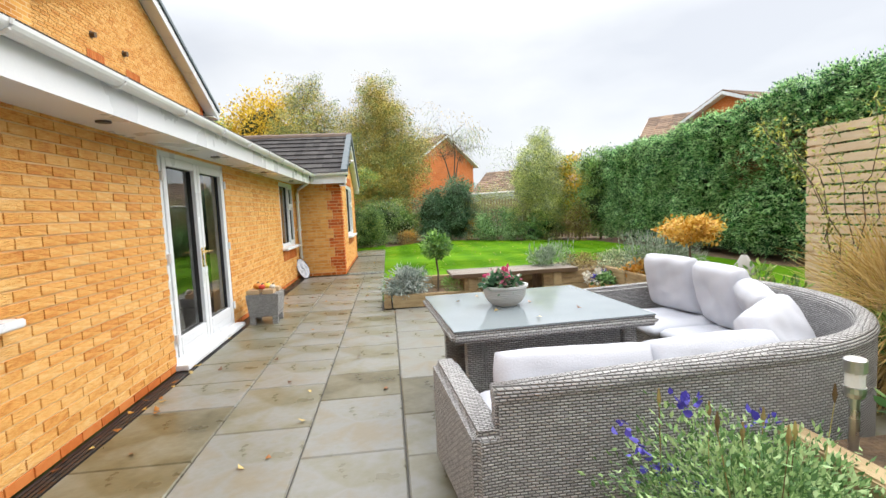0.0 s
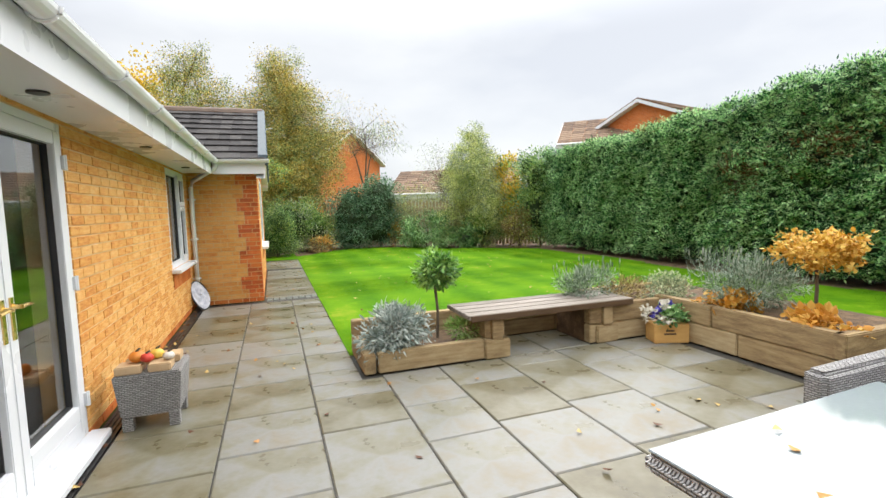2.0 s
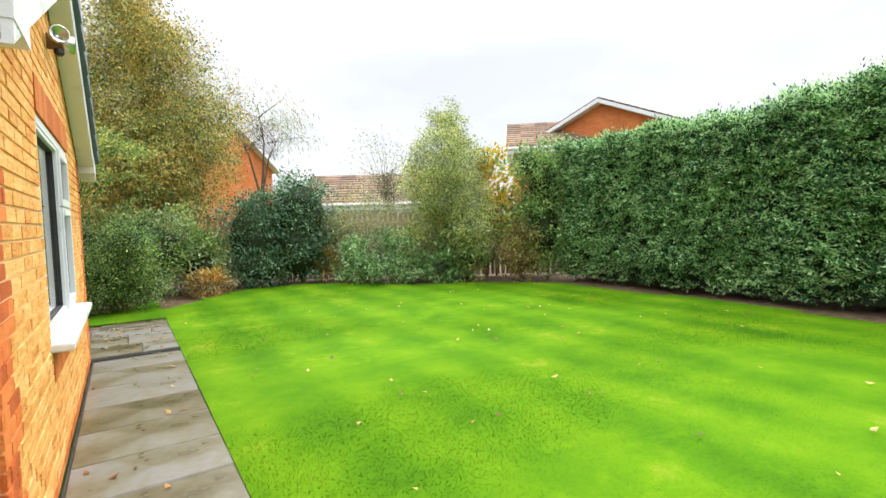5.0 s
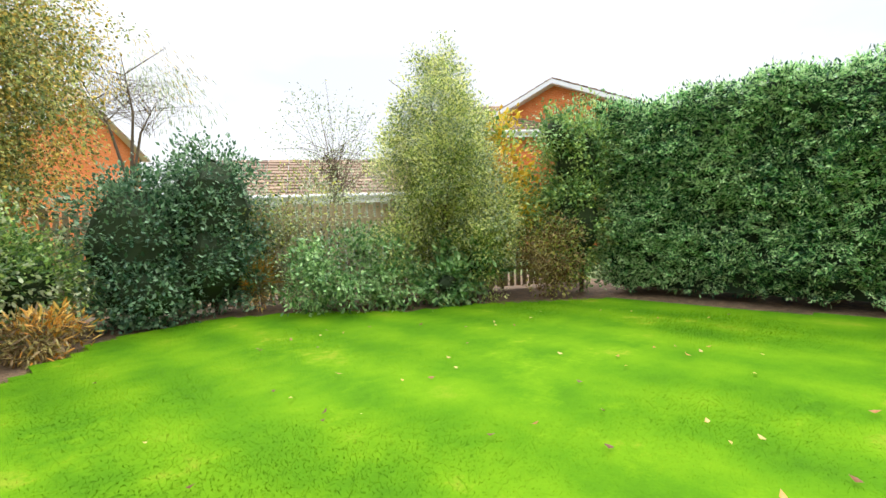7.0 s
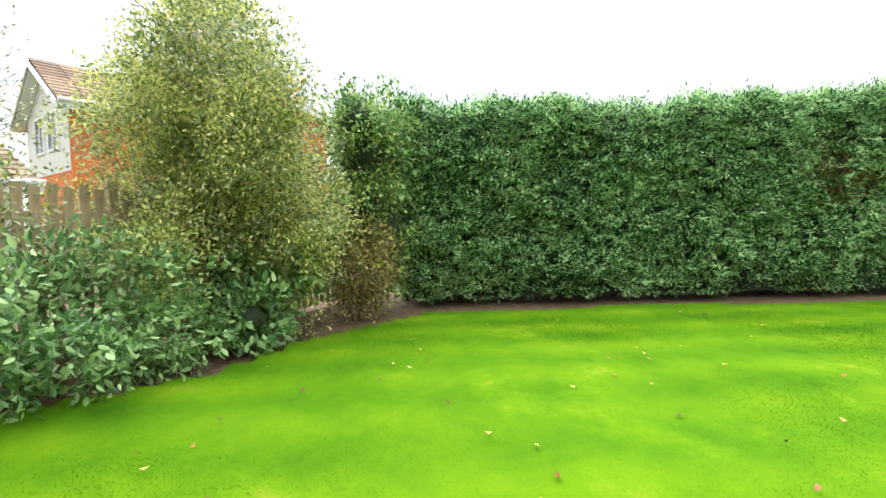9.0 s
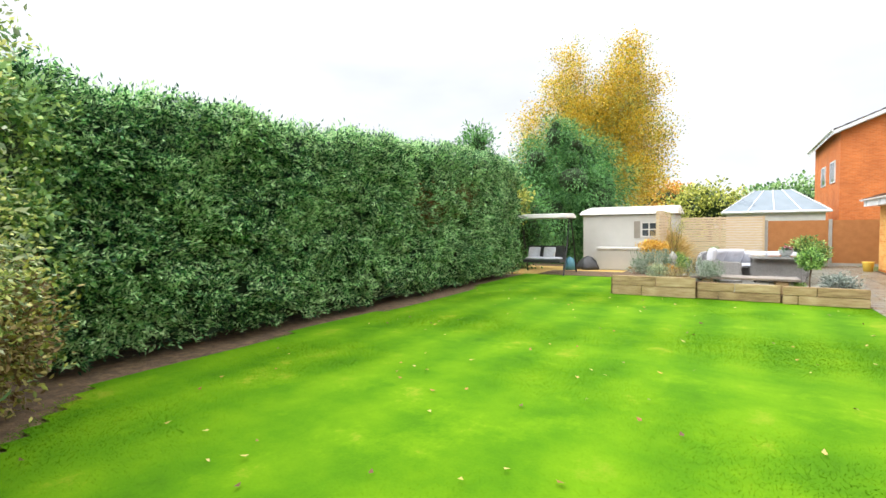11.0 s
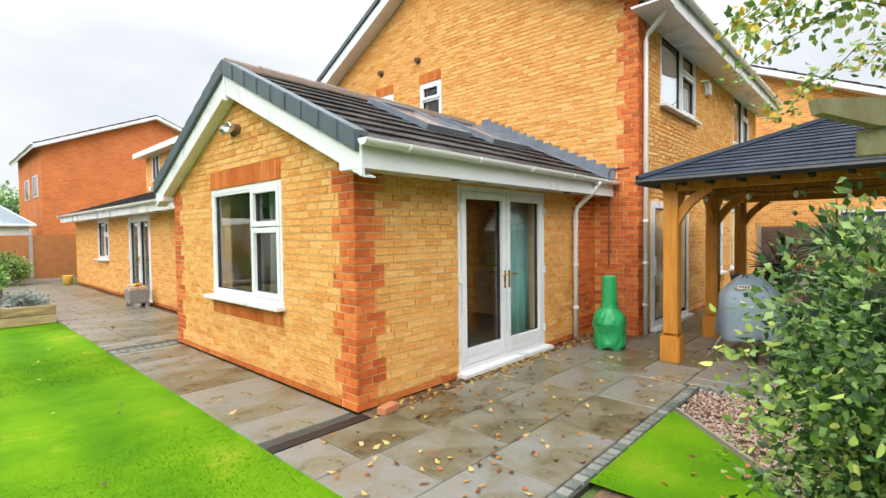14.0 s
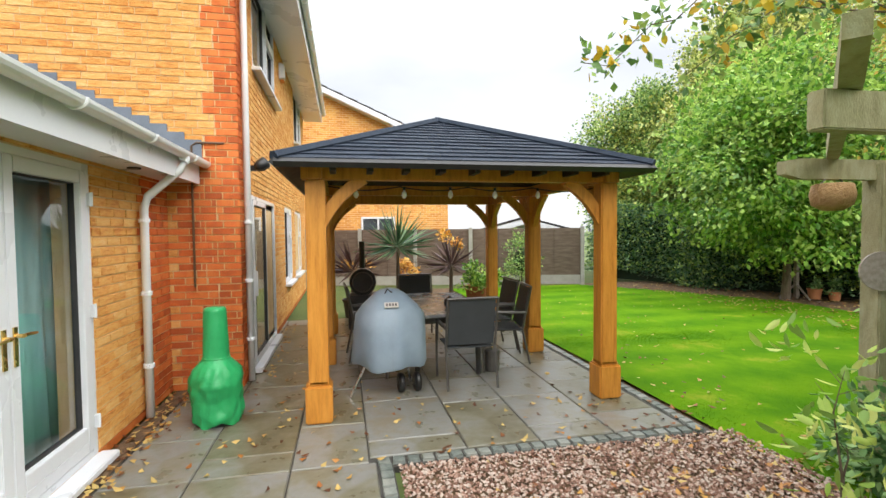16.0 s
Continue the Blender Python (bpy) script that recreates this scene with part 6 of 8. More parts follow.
plant("wispy_shrub", (5.3, 22.4, 0), [(0, 0, 1.6, 0.9, 0.6, 0.8), (0.6, -0.3, 1.2, 0.6, 0.5, 0.6), (-0.7, 0.2, 1.1, 0.5, 0.5, 0.7), (-1.0, 0.4, 0.7, 0.5, 0.4, 0.5)], 7500, 0.055, 0.028, L["greyg"], "thin half-bare shrub in front of the fence", clump=0.2, stem=0.025, seed=43, extra=(0.4, L["olive"], "yellow leaves"), twigs=90)
plant("wispy_shrub", (4.2, 22.9, 0), [(0, 0, 1.0, 0.5, 0.4, 0.9), (0.7, -0.2, 0.8, 0.6, 0.4, 0.7)], 4500, 0.05, 0.026, L["olive"], "thin yellowing shrub in front of the fence", clump=0.2, stem=0.02, seed=143, extra=(0.5, L["greyg"], "grey-green leaves"), twigs=50)
plant("wispy_tree", (6.7, 23.9, 0), [(0, 0, 3.3, 0.9, 0.9, 0.9), (0.2, -0.4, 2.5, 0.8, 0.9, 0.7)], 2600, 0.05, 0.028, L["greyg"], "sparse small tree behind the fence", "tree", clump=0.28, stem=0.03, seed=44, twigs=120)
# birches and trees beyond
plant("birch_tree", (0.2, 24.8, 0), crown(1.9, 8.0, 2.75, 28, 3, 0.6), 70000, 0.06, 0.042, L["birchgreen"], "tall birch with green and yellow autumn leaves", "tree", clump=0.15, stem=0.13, droop=0.8, shell=0.15, seed=45, extra=(0.9, L["birch"], "yellow autumn leaves"))
plant("birch_tree", (-3.6, 26.5, 0), crown(2.2, 8.6, 2.7, 28, 5, 0.6), 60000, 0.06, 0.042, L["birchgreen"], "second tall birch with thinning grey-green leaves", "tree", clump=0.15, stem=0.12, droop=0.8, shell=0.15, seed=46, extra=(0.5, L["birch"], "yellow autumn leaves"))
plant("golden_tree", (-9.5, 43, 0), [(0, 0, 8.6, 3.2, 3.0, 3.0), (-3, 1, 7.0, 2.6, 2.4, 2.6)], 11000, 0.24, 0.16, L["yellow"], "far golden autumn tree above the roofs", "tree", clump=0.5, stem=0.3, core=0.6, seed=47)
plant("willow_tree", (4.7, 31.5, 0), [(0, 0, 6.4, 2.0, 1.4, 1.4), (1.2, 0, 5.4, 1.6, 1.3, 1.0), (-1.3, 0, 5.6, 1.4, 1.2, 1.0)], 1300, 0.2, 0.022, L["greyg"], "sparse weeping tree with drooping twigs", "tree", clump=0.3, stem=0.1, droop=1.6, shell=0.3, seed=48, spread=0.35, extra=(0.5, L["birch"], "yellowing leaves"), twigs=110)
for k, (x, y, h, w) in enumerate(((-13, 32.5, 10.6, 4.0), (-17.8, 31, 7.6, 2.8))):
    plant("garden_tree", (x, y, 0), crown(h * 0.22, h * 0.95, w * 1.1, 24, 40 + k, 0.5), 60000, 0.125, 0.085, L["feather"] if k % 2 == 0 else L["mid"], "broad garden tree with thinning green leaves", "tree", clump=0.26, shell=0.2, stem=0.16, seed=61 + k, group="garden trees", extra=(0.4, L["olive"], "yellow-green leaves"))
plant("maple_tree", (-9.4, 28.7, 0), crown(1.9, 5.2, 3.2, 26, 8, 0.35), 36000, 0.13, 0.08, L["bright"], "spreading tree with bright green leaves over the lawn", "tree", clump=0.2, stem=0.09, droop=0.5, seed=70, extra=(0.3, L["mid"], "duller green leaves"))
iv = thing("ivy_hedge", pose(-10.8, 29.2, 0), "dark ivy-covered hedge behind the far lawn", "hedge")
rgi = np.random.default_rng(77)
ni = 26000
s_ = rgi.uniform(-1, 1, ni)
pi_ = np.stack([4.6 * s_ + 0.2 * rgi.normal(size=ni), 2.0 * s_ + 0.25 * np.sin(9 * s_) + 0.18 * rgi.normal(size=ni), rgi.uniform(0.1, 2.3, ni) + 0.2 * np.sin(6 * s_)], 1)
foliage("foliage", pi_[:16000], np.tile([[0.35, -0.9, 0.1]], (16000, 1)), 0.1, 0.07, L["holly"], iv, seed=78)
foliage("tinted_leaves", pi_[16000:] + np.array([0.03, -0.08, 0.1]), np.tile([[0.35, -0.9, 0.1]], (ni - 16000, 1)), 0.1, 0.06, L["mid"], iv, seed=79, label="lighter green leaves")
# Added slab inside the ivy, coloured as the shade between its leaves.
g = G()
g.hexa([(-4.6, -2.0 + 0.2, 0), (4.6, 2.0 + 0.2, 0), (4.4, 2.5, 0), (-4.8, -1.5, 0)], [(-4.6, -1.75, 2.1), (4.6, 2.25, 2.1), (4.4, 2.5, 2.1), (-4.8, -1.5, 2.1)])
part("inner_mass", g, m_hedgeshade, iv)
# towards the street
plant("poplar_tree", (9.9, -11.5, 0), [(x + dx, y, z, a, b, c) for dx, h, sd in ((-1.7, 13.2, 21), (2.0, 13.4, 22), (0.3, 9.5, 23)) for x, y, z, a, b, c in crown(3.4, h, 3.7, 18, sd, 0.68)], 120000, 0.115, 0.08, L["yellow"], "tall poplar in yellow autumn leaf", "tree", clump=0.36, stem=0.35, shell=0.25, seed=80, extra=(0.45, L["olive"], "olive-green leaves"))
plant("conifer_tree", (9.5, -2.2, 0), crown(0.7, 6.4, 3.5, 28, 31, 0.6), 85000, 0.16, 0.035, L["conifer"], "dense blue-green conifer behind the hedge", "tree", clump=0.24, droop=0.5, stem=0.16, core=0.45, seed=81, spread=0.45)
plant("conifer_tree", (13.8, -2.0, 0), [(0, 0, 5.6, 0.7, 0.7, 1.3), (0, 0, 3.6, 1.6, 1.6, 2.2)], 9000, 0.2, 0.07, L["conifer"], "pointed blue-green conifer behind the hedge", "tree", clump=0.25, stem=0.14, core=0.6, seed=82, spread=0.5)
plant("yellow_shrub", (9.3, 4.2, 0), [(0, 0, 2.6, 0.55, 0.5, 0.9)], 1500, 0.12, 0.06, L["olive"], "yellowish shrub at the end of the hedge", clump=0.2, stem=0.04, seed=83)
plant("dark_conifer", (9.6, 2.6, 0), [(0, 0, 1.7, 1.1, 0.9, 1.7)], 9000, 0.14, 0.05, L["conifer"], "dark conifer behind the swing seat", "tree", clump=0.2, stem=0.1, core=0.75, seed=84)
for k, (x, y, h, w, mt) in enumerate(((-1.5, -30, 5.0, 3.4, "laurel"), (4.5, -34, 5.5, 3.4, "olive"), (9, -40, 6.5, 4.0, "orange"), (20, -22, 6, 4, "mid"), (26, -8, 7, 4, "mid"), (24, 12, 6.5, 4, "mid"))):
    plant("distant_tree", (x, y, 0), [(0, 0, h * 0.6, w, w, h * 0.4)], 5000, 0.3, 0.2, L[mt], "distant rounded garden tree", "tree", clump=0.5, stem=0.2, core=0.7, seed=90 + k, group="distant trees")

# ---- fences ----


def board_fence(name, a, b, h, label, step=0.14, mat=None, gap=0.05):
    """Upright boards on rails between posts, from a to b."""
    a, b = Vector((*a, 0)), Vector((*b, 0))
    ln_ = (b - a).length
    ob = thing(name, pose(a.x, a.y, 0, 0, 0, math.degrees(math.atan2(b.y - a.y, b.x - a.x))), label, "fence")
    me = [mesh_of("board", G().box(-step / 2 + gap / 2, step / 2 - gap / 2, -0.012, 0.006, 0.03, h - 0.04 * k), mat or m_fence) for k in range(2)]
    for i in range(int(ln_ / step)):
        o = new("board", me[i % 2])
        o.location = ((i + 0.5) * step, random.uniform(-0.004, 0.004), 0)
        o.parent = ob
    for z in (0.35, h - 0.35):
        part("rail", G().box(0, ln_, 0.008, 0.05, z, z + 0.08), mat or m_fence, ob)
    for i in range(int(ln_ / 1.9) + 1):
        part("post", G().box(i * 1.9 - 0.05, i * 1.9 + 0.05, 0.05, 0.14, -0.05, h + 0.06), mat or m_fence, ob)
    return ob


def lap_fence(name, a, b, h, label, mat, rows=16, base=0.28):
    """Horizontal lapped slats between grey posts on gravel boards."""
    a, b = Vector((*a, 0)), Vector((*b, 0))
    ln_ = (b - a).length
    ob = thing(name, pose(a.x, a.y, 0, 0, 0, math.degrees(math.atan2(b.y - a.y, b.x - a.x))), label, "fence")
    bays = max(1, round(ln_ / 1.85))
    w = ln_ / bays
    m_conc = m_post
    for k in range(bays):
        part("gravel_board", G().box(k * w + 0.06, (k + 1) * w - 0.06, -0.02, 0.02, 0, base), m_conc, ob)
        for r in range(rows):
            z = base + (h - base) * r / rows
            zz_ = (h - base) / rows
            part("slat", G().hexa([(k * w + 0.06, -0.012, z), ((k + 1) * w - 0.06, -0.012, z), ((k + 1) * w - 0.06, 0.0, z), (k * w + 0.06, 0.0, z)], [(k * w + 0.06, 0.004, z + zz_ * 1.1), ((k + 1) * w - 0.06, 0.004, z + zz_ * 1.1), ((k + 1) * w - 0.06, 0.012, z + zz_ * 1.1), (k * w + 0.06, 0.012, z + zz_ * 1.1)]), mat, ob)
        for x in (k * w + 0.09, (k + 0.5) * w, (k + 1) * w - 0.09):
            part("batten", G().box(x - 0.02, x + 0.02, -0.03, -0.013, base, h), mat, ob)
    for k in range(bays + 1):
        part("post", G().box(k * w - 0.055, k * w + 0.055, -0.05, 0.05, -0.05, h + 0.05), m_conc, ob)
    return ob


m_post = material("concrete_post", ((0.28, 0.27, 0.24), (0.38, 0.37, 0.34)), 0.9, scale=5)
board_fence("boundary_fence", (1.6, 24.4), (9.9, 19.15), 1.8, "weathered upright board fence behind the shrubs")
lap_fence("lap_fence", (-15.6, 17.4), (-13.7, 25.8), 1.72, "weathered brown lap fence behind the gazebo", m_greyfence)
lap_fence("lap_fence", (-4.9, -3.4), (1.3, -3.4), 1.75, "orange-brown lap fence at the end of the patio", m_orangefence, base=0.1)
ss = thing("slatted_screen", pose(4.36, 4.65, 0, 0, 0, -90), "pale horizontal slatted timber screen behind the sofa", "screen")
for i in range(22):
    part("slat", G().box(0, 3.2, -0.012, 0.012, 0.1 + 0.09 * i, 0.172 + 0.09 * i), m_paleslat, ss, bevel=0.003)
for x in (0.04, 1.1, 2.1, 3.16):
    part("post", G().box(x - 0.035, x + 0.035, 0.013, 0.085, -0.05, 2.06), m_paleslat, ss)
sf_ = thing("slatted_fence", pose(1.35, -3.3, 0), "pale slatted fence at the end of the garden", "fence")
for i in range(18):
    part("slat", G().box(0, 3.2, -0.012, 0.012, 0.08 + 0.105 * i, 0.165 + 0.105 * i), m_paleslat, sf_)
for x in (0.04, 1.6, 3.16):
    part("post", G().box(x - 0.04, x + 0.04, -0.09, -0.013, -0.05, 1.98), m_paleslat, sf_)

# ---- neighbouring houses ----
m_nglass = material("dark_window_glass", ((0.04, 0.05, 0.06), (0.08, 0.09, 0.1)), 0.1, scale=2)


def house(name, m, w, l, eave_z, apex_z, wall, roof, label, windows=(), over=0.35):
    """A gabled house: gable in the plane y = 0 facing -y, w wide about x = 0, l deep. windows: (face, u, z, w, h)."""
    ob = thing(name, m, label, "house")
    g = G().hexa([(-w / 2, 0, 0), (w / 2, 0, 0), (w / 2, 0, eave_z), (0, 0, apex_z), (-w / 2, 0, eave_z)][::-1], [(-w / 2, l, 0), (w / 2, l, 0), (w / 2, l, eave_z), (0, l, apex_z), (-w / 2, l, eave_z)][::-1])
    part("wall", g, wall, ob)
    sl_ = (apex_z - eave_z) / (w / 2)
    for s in (-1, 1):
        e = s * (w / 2 + over)
        ez = eave_z - sl_ * over
        rf = G()
        rows, cols_ = 12, max(6, int(l / 0.6))
        for r in range(rows):
            for c in range(cols_):
                x0, x1 = e * (1 - r / rows), e * (1 - (r + 1.05) / rows)
                z0, z1 = ez + (apex_z - ez) * r / rows + 0.07, ez + (apex_z - ez) * (r + 1.05) / rows + 0.04
                y0, y1 = -over + (l + 2 * over) * c / cols_, -over + (l + 2 * over) * (c + 0.97) / cols_
                rf.hexa([(x0, y0, z0 - 0.04), (x0, y1, z0 - 0.04), (x1, y1, z1 - 0.04), (x1, y0, z1 - 0.04)], [(x0, y0, z0), (x0, y1, z0), (x1, y1, z1), (x1, y0, z1)])
        part("roof", rf, roof, ob, kind="stuff")
        bd = [(e, ez - 0.2), (0, apex_z - 0.2), (0, apex_z - 0.02), (e, ez - 0.02)]
        part("bargeboard", G().hexa([(x, -over - 0.06, z) for x, z in bd], [(x, -over - 0.02, z) for x, z in bd]), m_upvc, ob)
        part("soffit", G().hexa([(x, -over, z - 0.02) for x, z in bd[:2]] + [(x, -over, z) for x, z in bd[1::-1]], [(x, 0.0, z - 0.02) for x, z in bd[:2]] + [(x, 0.0, z) for x, z in bd[1::-1]]), m_upvc, ob)
        part("gutter", G().tube([(e + s * 0.05, -over, ez + 0.02), (e + s * 0.05, l + over, ez + 0.02)], 0.06, 8), m_upvc, ob)
        part("fascia", G().box(min(e - s * 0.02, e), max(e - s * 0.02, e), -over, l + over, ez - 0.2, ez + 0.0), m_upvc, ob)
    for face, u, z, ww, hh in windows:
        if face == "gable":
            win = part("window", rim(u, u + ww, z, z + hh, 0.07, -0.05, 0.01).box(u + ww / 2 - 0.03, u + ww / 2 + 0.03, -0.04, 0.01, z + 0.07, z + hh - 0.07), m_upvc, ob)
            part("pane", G().box(u + 0.07, u + ww - 0.07, -0.02, 0.005, z + 0.07, z + hh - 0.07), m_nglass, win)
        else:
            s = 1 if face == "right" else -1
            x0 = s * w / 2
            g = rim(u, u + ww, z, z + hh, 0.07, -0.05, 0.01).turned(pose(x0, 0, 0, 0, 0, 90 if s > 0 else 90))
            if s < 0:
                g = rim(u, u + ww, z, z + hh, 0.07, -0.01, 0.05).turned(pose(x0, 0, 0, 0, 0, 90))
            win = part("window", g, m_upvc, ob)
            part("pane", G().box(x0 - 0.02, x0 + 0.02, u + 0.07, u + ww - 0.07, z + 0.07, z + hh - 0.07), m_nglass, win)
    return ob


house("red_brick_house", pose(-7.7, -12.2, 0, 0, 0, 180), 10.8, 9.0, 6.65, 8.9, m_nbrick, m_tile, "red brick neighbouring house with white bargeboards", (("left", 1.2, 3.9, 1.6, 1.2), ("left", 4.4, 3.9, 1.6, 1.2), ("left", 4.4, 1.0, 1.6, 1.2)))
house("orange_brick_house", pose(18.9, 25.0, 0, 0, 0, -75), 8.0, 9.0, 5.4, 7.1, m_nbrick, m_tantile, "orange brick neighbouring house with brown tiled roof", (("left", 1.0, 3.6, 1.4, 1.2),))
m_pale = material("pale_render", ((0.52, 0.52, 0.50), (0.62, 0.62, 0.60)), 0.9, scale=3)
hp_ = house("pale_gabled_house", pose(17.4, 29.5, 0, 0, 0, -133), 4.8, 6.5, 5.1, 6.55, m_nbrick, m_tantile, "orange brick house with a pale clad gable behind the trees", (("gable", -1.3, 3.7, 1.1, 1.2), ("gable", 0.2, 3.7, 1.1, 1.2)))
part("cladding", G().hexa([(-2.3, -0.012, 3.0), (2.3, -0.012, 3.0), (2.3, -0.012, 5.1), (0, -0.012, 6.4), (-2.3, -0.012, 5.1)][::-1], [(-2.3, -0.003, 3.0), (2.3, -0.003, 3.0), (2.3, -0.003, 5.1), (0, -0.003, 6.4), (-2.3, -0.003, 5.1)][::-1]), m_pale, hp_, "pale boarded gable cladding")
house("brick_house", pose(5.4, 41.0, 0, 0, 0, 38), 7.0, 10.0, 5.4, 7.6, m_nbrick, m_tantile, "orange brick house beyond the trees", (("left", 2.0, 3.4, 1.6, 1.2), ("left", 5.5, 3.4, 1.6, 1.2)))
house("low_garage", pose(7.2, 31.3, 0, 0, 0, 237.3), 5.0, 6.2, 2.4, 3.65, m_pale, m_tantile, "low pale garage with a brown tiled roof behind the fence")
house("white_cottage", pose(-3.5, 40.0, 0, 0, 0, 90), 6.0, 8.0, 3.0, 4.6, m_pale, m_tantile, "low pale house half hidden by the birches", (("left", 1.5, 1.2, 1.4, 1.2), ("left", 4.5, 1.2, 1.4, 1.2)))
house("buff_brick_house", pose(-17.3, 16.6, 0, 0, 0, 90), 11.5, 9.0, 4.7, 7.2, m_nbuff, m_tile, "buff brick neighbouring house with grey verge", (("gable", 2.6, 1.0, 1.2, 1.2),))

# ---- gazebo ----
GX0, GX1, GY0, GY1 = -8.15, -4.4, 18.36, 21.14
gz = thing("gazebo", pose(0, 0, 0), "golden timber gazebo with a blue-black shingled hip roof", "gazebo")
for x in (GX1, (GX0 + GX1) / 2, GX0):
    for y in (GY0, GY1):
        p = part("post", G().box(x - 0.085, x + 0.085, y - 0.085, y + 0.085, 0.33, 2.12), m_oak, gz, bevel=0.012)
        part("post_base", G().box(x - 0.115, x + 0.115, y - 0.115, y + 0.115, 0.0, 0.33).box(x - 0.1, x + 0.1, y - 0.1, y + 0.1, 0.33, 0.36), m_oak, p, bevel=0.015)
        for dx, dy in ((1, 0), (-1, 0), (0, 1), (0, -1)):
            if GX0 - 0.1 < x + dx * 0.6 < GX1 + 0.1 and GY0 - 0.1 < y + dy * 0.6 < GY1 + 0.1:
                a, b = Vector((x + dx * 0.08, y + dy * 0.08, 1.7)), Vector((x + dx * 0.45, y + dy * 0.45, 2.1))
                pts = [a.lerp(b, s) + Vector((-dx, -dy, 1)) * 0.03 * math.sin(math.pi * s) for s in (0, 0.25, 0.5, 0.75, 1)]
                gb = G()
                side = Vector((-dy, dx, 0)) * 0.035
                for u, v in zip(pts, pts[1:]):
                    w = Vector((-dx * 0.075, -dy * 0.075, 0.075))
                    gb.hexa([u - side, u + side, u + side + w, u - side + w], [v - side, v + side, v + side + w, v - side + w])
                part("curved_brace", gb, m_oak, gz)
for y in (GY0, GY1):
    part("beam", G().box(GX0 - 0.12, GX1 + 0.12, y - 0.06, y + 0.06, 2.121, 2.26), m_oak, gz, bevel=0.008)
for x in (GX0, GX1):
    part("beam", G().box(x - 0.058, x + 0.058, GY0 - 0.12, GY1 + 0.12, 2.123, 2.262), m_oak, gz, bevel=0.008)
part("tie_beam", G().box((GX0 + GX1) / 2 - 0.05, (GX0 + GX1) / 2 + 0.05, GY0 + 0.061, GY1 - 0.061, 2.13, 2.25), m_oak, gz)
ex, ey, rz0, rz1 = 0.34, 0.3, 2.25, 3.0
A = [(GX0 - ex, GY0 - ey), (GX1 + ex, GY0 - ey), (GX1 + ex, GY1 + ey), (GX0 - ex, GY1 + ey)]
ymid = (GY0 + GY1) / 2
R0, R1 = (GX0 + 1.5, ymid), (GX1 - 1.5, ymid)
sh = G()
rows = 13


def course(p, q, r, s, k):
    """A row of shingles on the slope p-q (eave) to s-r (ridge), at step k."""
    lo, hi = k / rows, (k + 1.12) / rows
    P, Q, Rr, S = [Vector((*c[:2], c[2])) for c in (p, q, r, s)]
    a, b, c, d = P.lerp(S, lo), Q.lerp(Rr, lo), Q.lerp(Rr, min(hi, 1)), P.lerp(S, min(hi, 1))
    nr = (b - a).cross(d - a).normalized()
    m = max(1, int((b - a).length / 0.3))
    for i in range(m):
        u, v = (i + 0.01) / m, (i + 0.99) / m
        l0, l1 = 0.02 + 0.004 * random.random(), 0.006
        top = [a.lerp(b, u) + nr * l0, a.lerp(b, v) + nr * l0, d.lerp(c, v) + nr * l1, d.lerp(c, u) + nr * l1]
        sh.hexa([t - nr * 0.012 for t in top], top)


Z = lambda c, z: (*c, z)
quads = ((A[0], A[1], R1, R0), (A[2], A[3], R0, R1), (A[1], A[2], R1, R1), (A[3], A[0], R0, R0))
for k in range(rows):
    for p, q, r, s in quads:
        course(Z(p, rz0), Z(q, rz0), Z(r, rz1), Z(s, rz1), k)
me = bpy.data.meshes.new("shingles")
me.from_pydata(sh.v, [], sh.f)
me.materials.append(m_slate)
ob = new("shingles", me)
ob.parent = gz
tagged(ob, "overlapping blue-black shingles", kind="stuff")
# Roof boards and rafters carry the underside's shade in their own colour.
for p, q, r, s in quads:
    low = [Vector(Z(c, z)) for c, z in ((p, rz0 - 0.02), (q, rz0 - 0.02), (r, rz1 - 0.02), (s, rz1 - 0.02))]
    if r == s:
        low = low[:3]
    part("roof_board", G().hexa([v - Vector((0, 0, 0.03)) for v in low], low), m_oakshade, gz)
for p, q in ((A[0], A[1]), (A[1], A[2]), (A[2], A[3]), (A[3], A[0])):
    part("edge_trim", G().tube([Z(p, rz0 - 0.02), Z(q, rz0 - 0.02)], 0.04, 4), m_black, gz)
for p, r in ((A[0], R0), (A[1], R1), (A[2], R1), (A[3], R0)):
    part("hip_cap", G().tube([Z(p, rz0 + 0.02), Z(r, rz1 + 0.02)], 0.05, 6), m_slate, gz)
part("ridge_cap", G().tube([Z(R0, rz1 + 0.02), Z(R1, rz1 + 0.02)], 0.055, 6), m_slate, gz)
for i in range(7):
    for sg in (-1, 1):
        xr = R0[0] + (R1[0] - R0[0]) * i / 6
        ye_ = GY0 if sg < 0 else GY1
        part("rafter", G().hexa([(xr - 0.03, ye_, 2.262), (xr + 0.03, ye_, 2.262), (xr + 0.03, ymid - sg * -0.02, 2.84), (xr - 0.03, ymid - sg * -0.02, 2.84)], [(xr - 0.03, ye_, 2.29), (xr + 0.03, ye_, 2.29), (xr + 0.03, ymid - sg * -0.02, 2.92), (xr - 0.03, ymid - sg * -0.02, 2.92)]), m_oakshade, gz)
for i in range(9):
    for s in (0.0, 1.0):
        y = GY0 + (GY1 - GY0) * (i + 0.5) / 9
        part("rafter_end", G().box(GX1 + 0.06, GX1 + 0.3, y - 0.025, y + 0.025, 2.17, 2.235) if s else G().box(GX0 - 0.3, GX0 - 0.06, y - 0.025, y + 0.025, 2.17, 2.235), m_oakshade, gz)
m_bulb = material("bulb_glass", ((0.6, 0.6, 0.56), (0.75, 0.75, 0.7)), 0.1, scale=4)
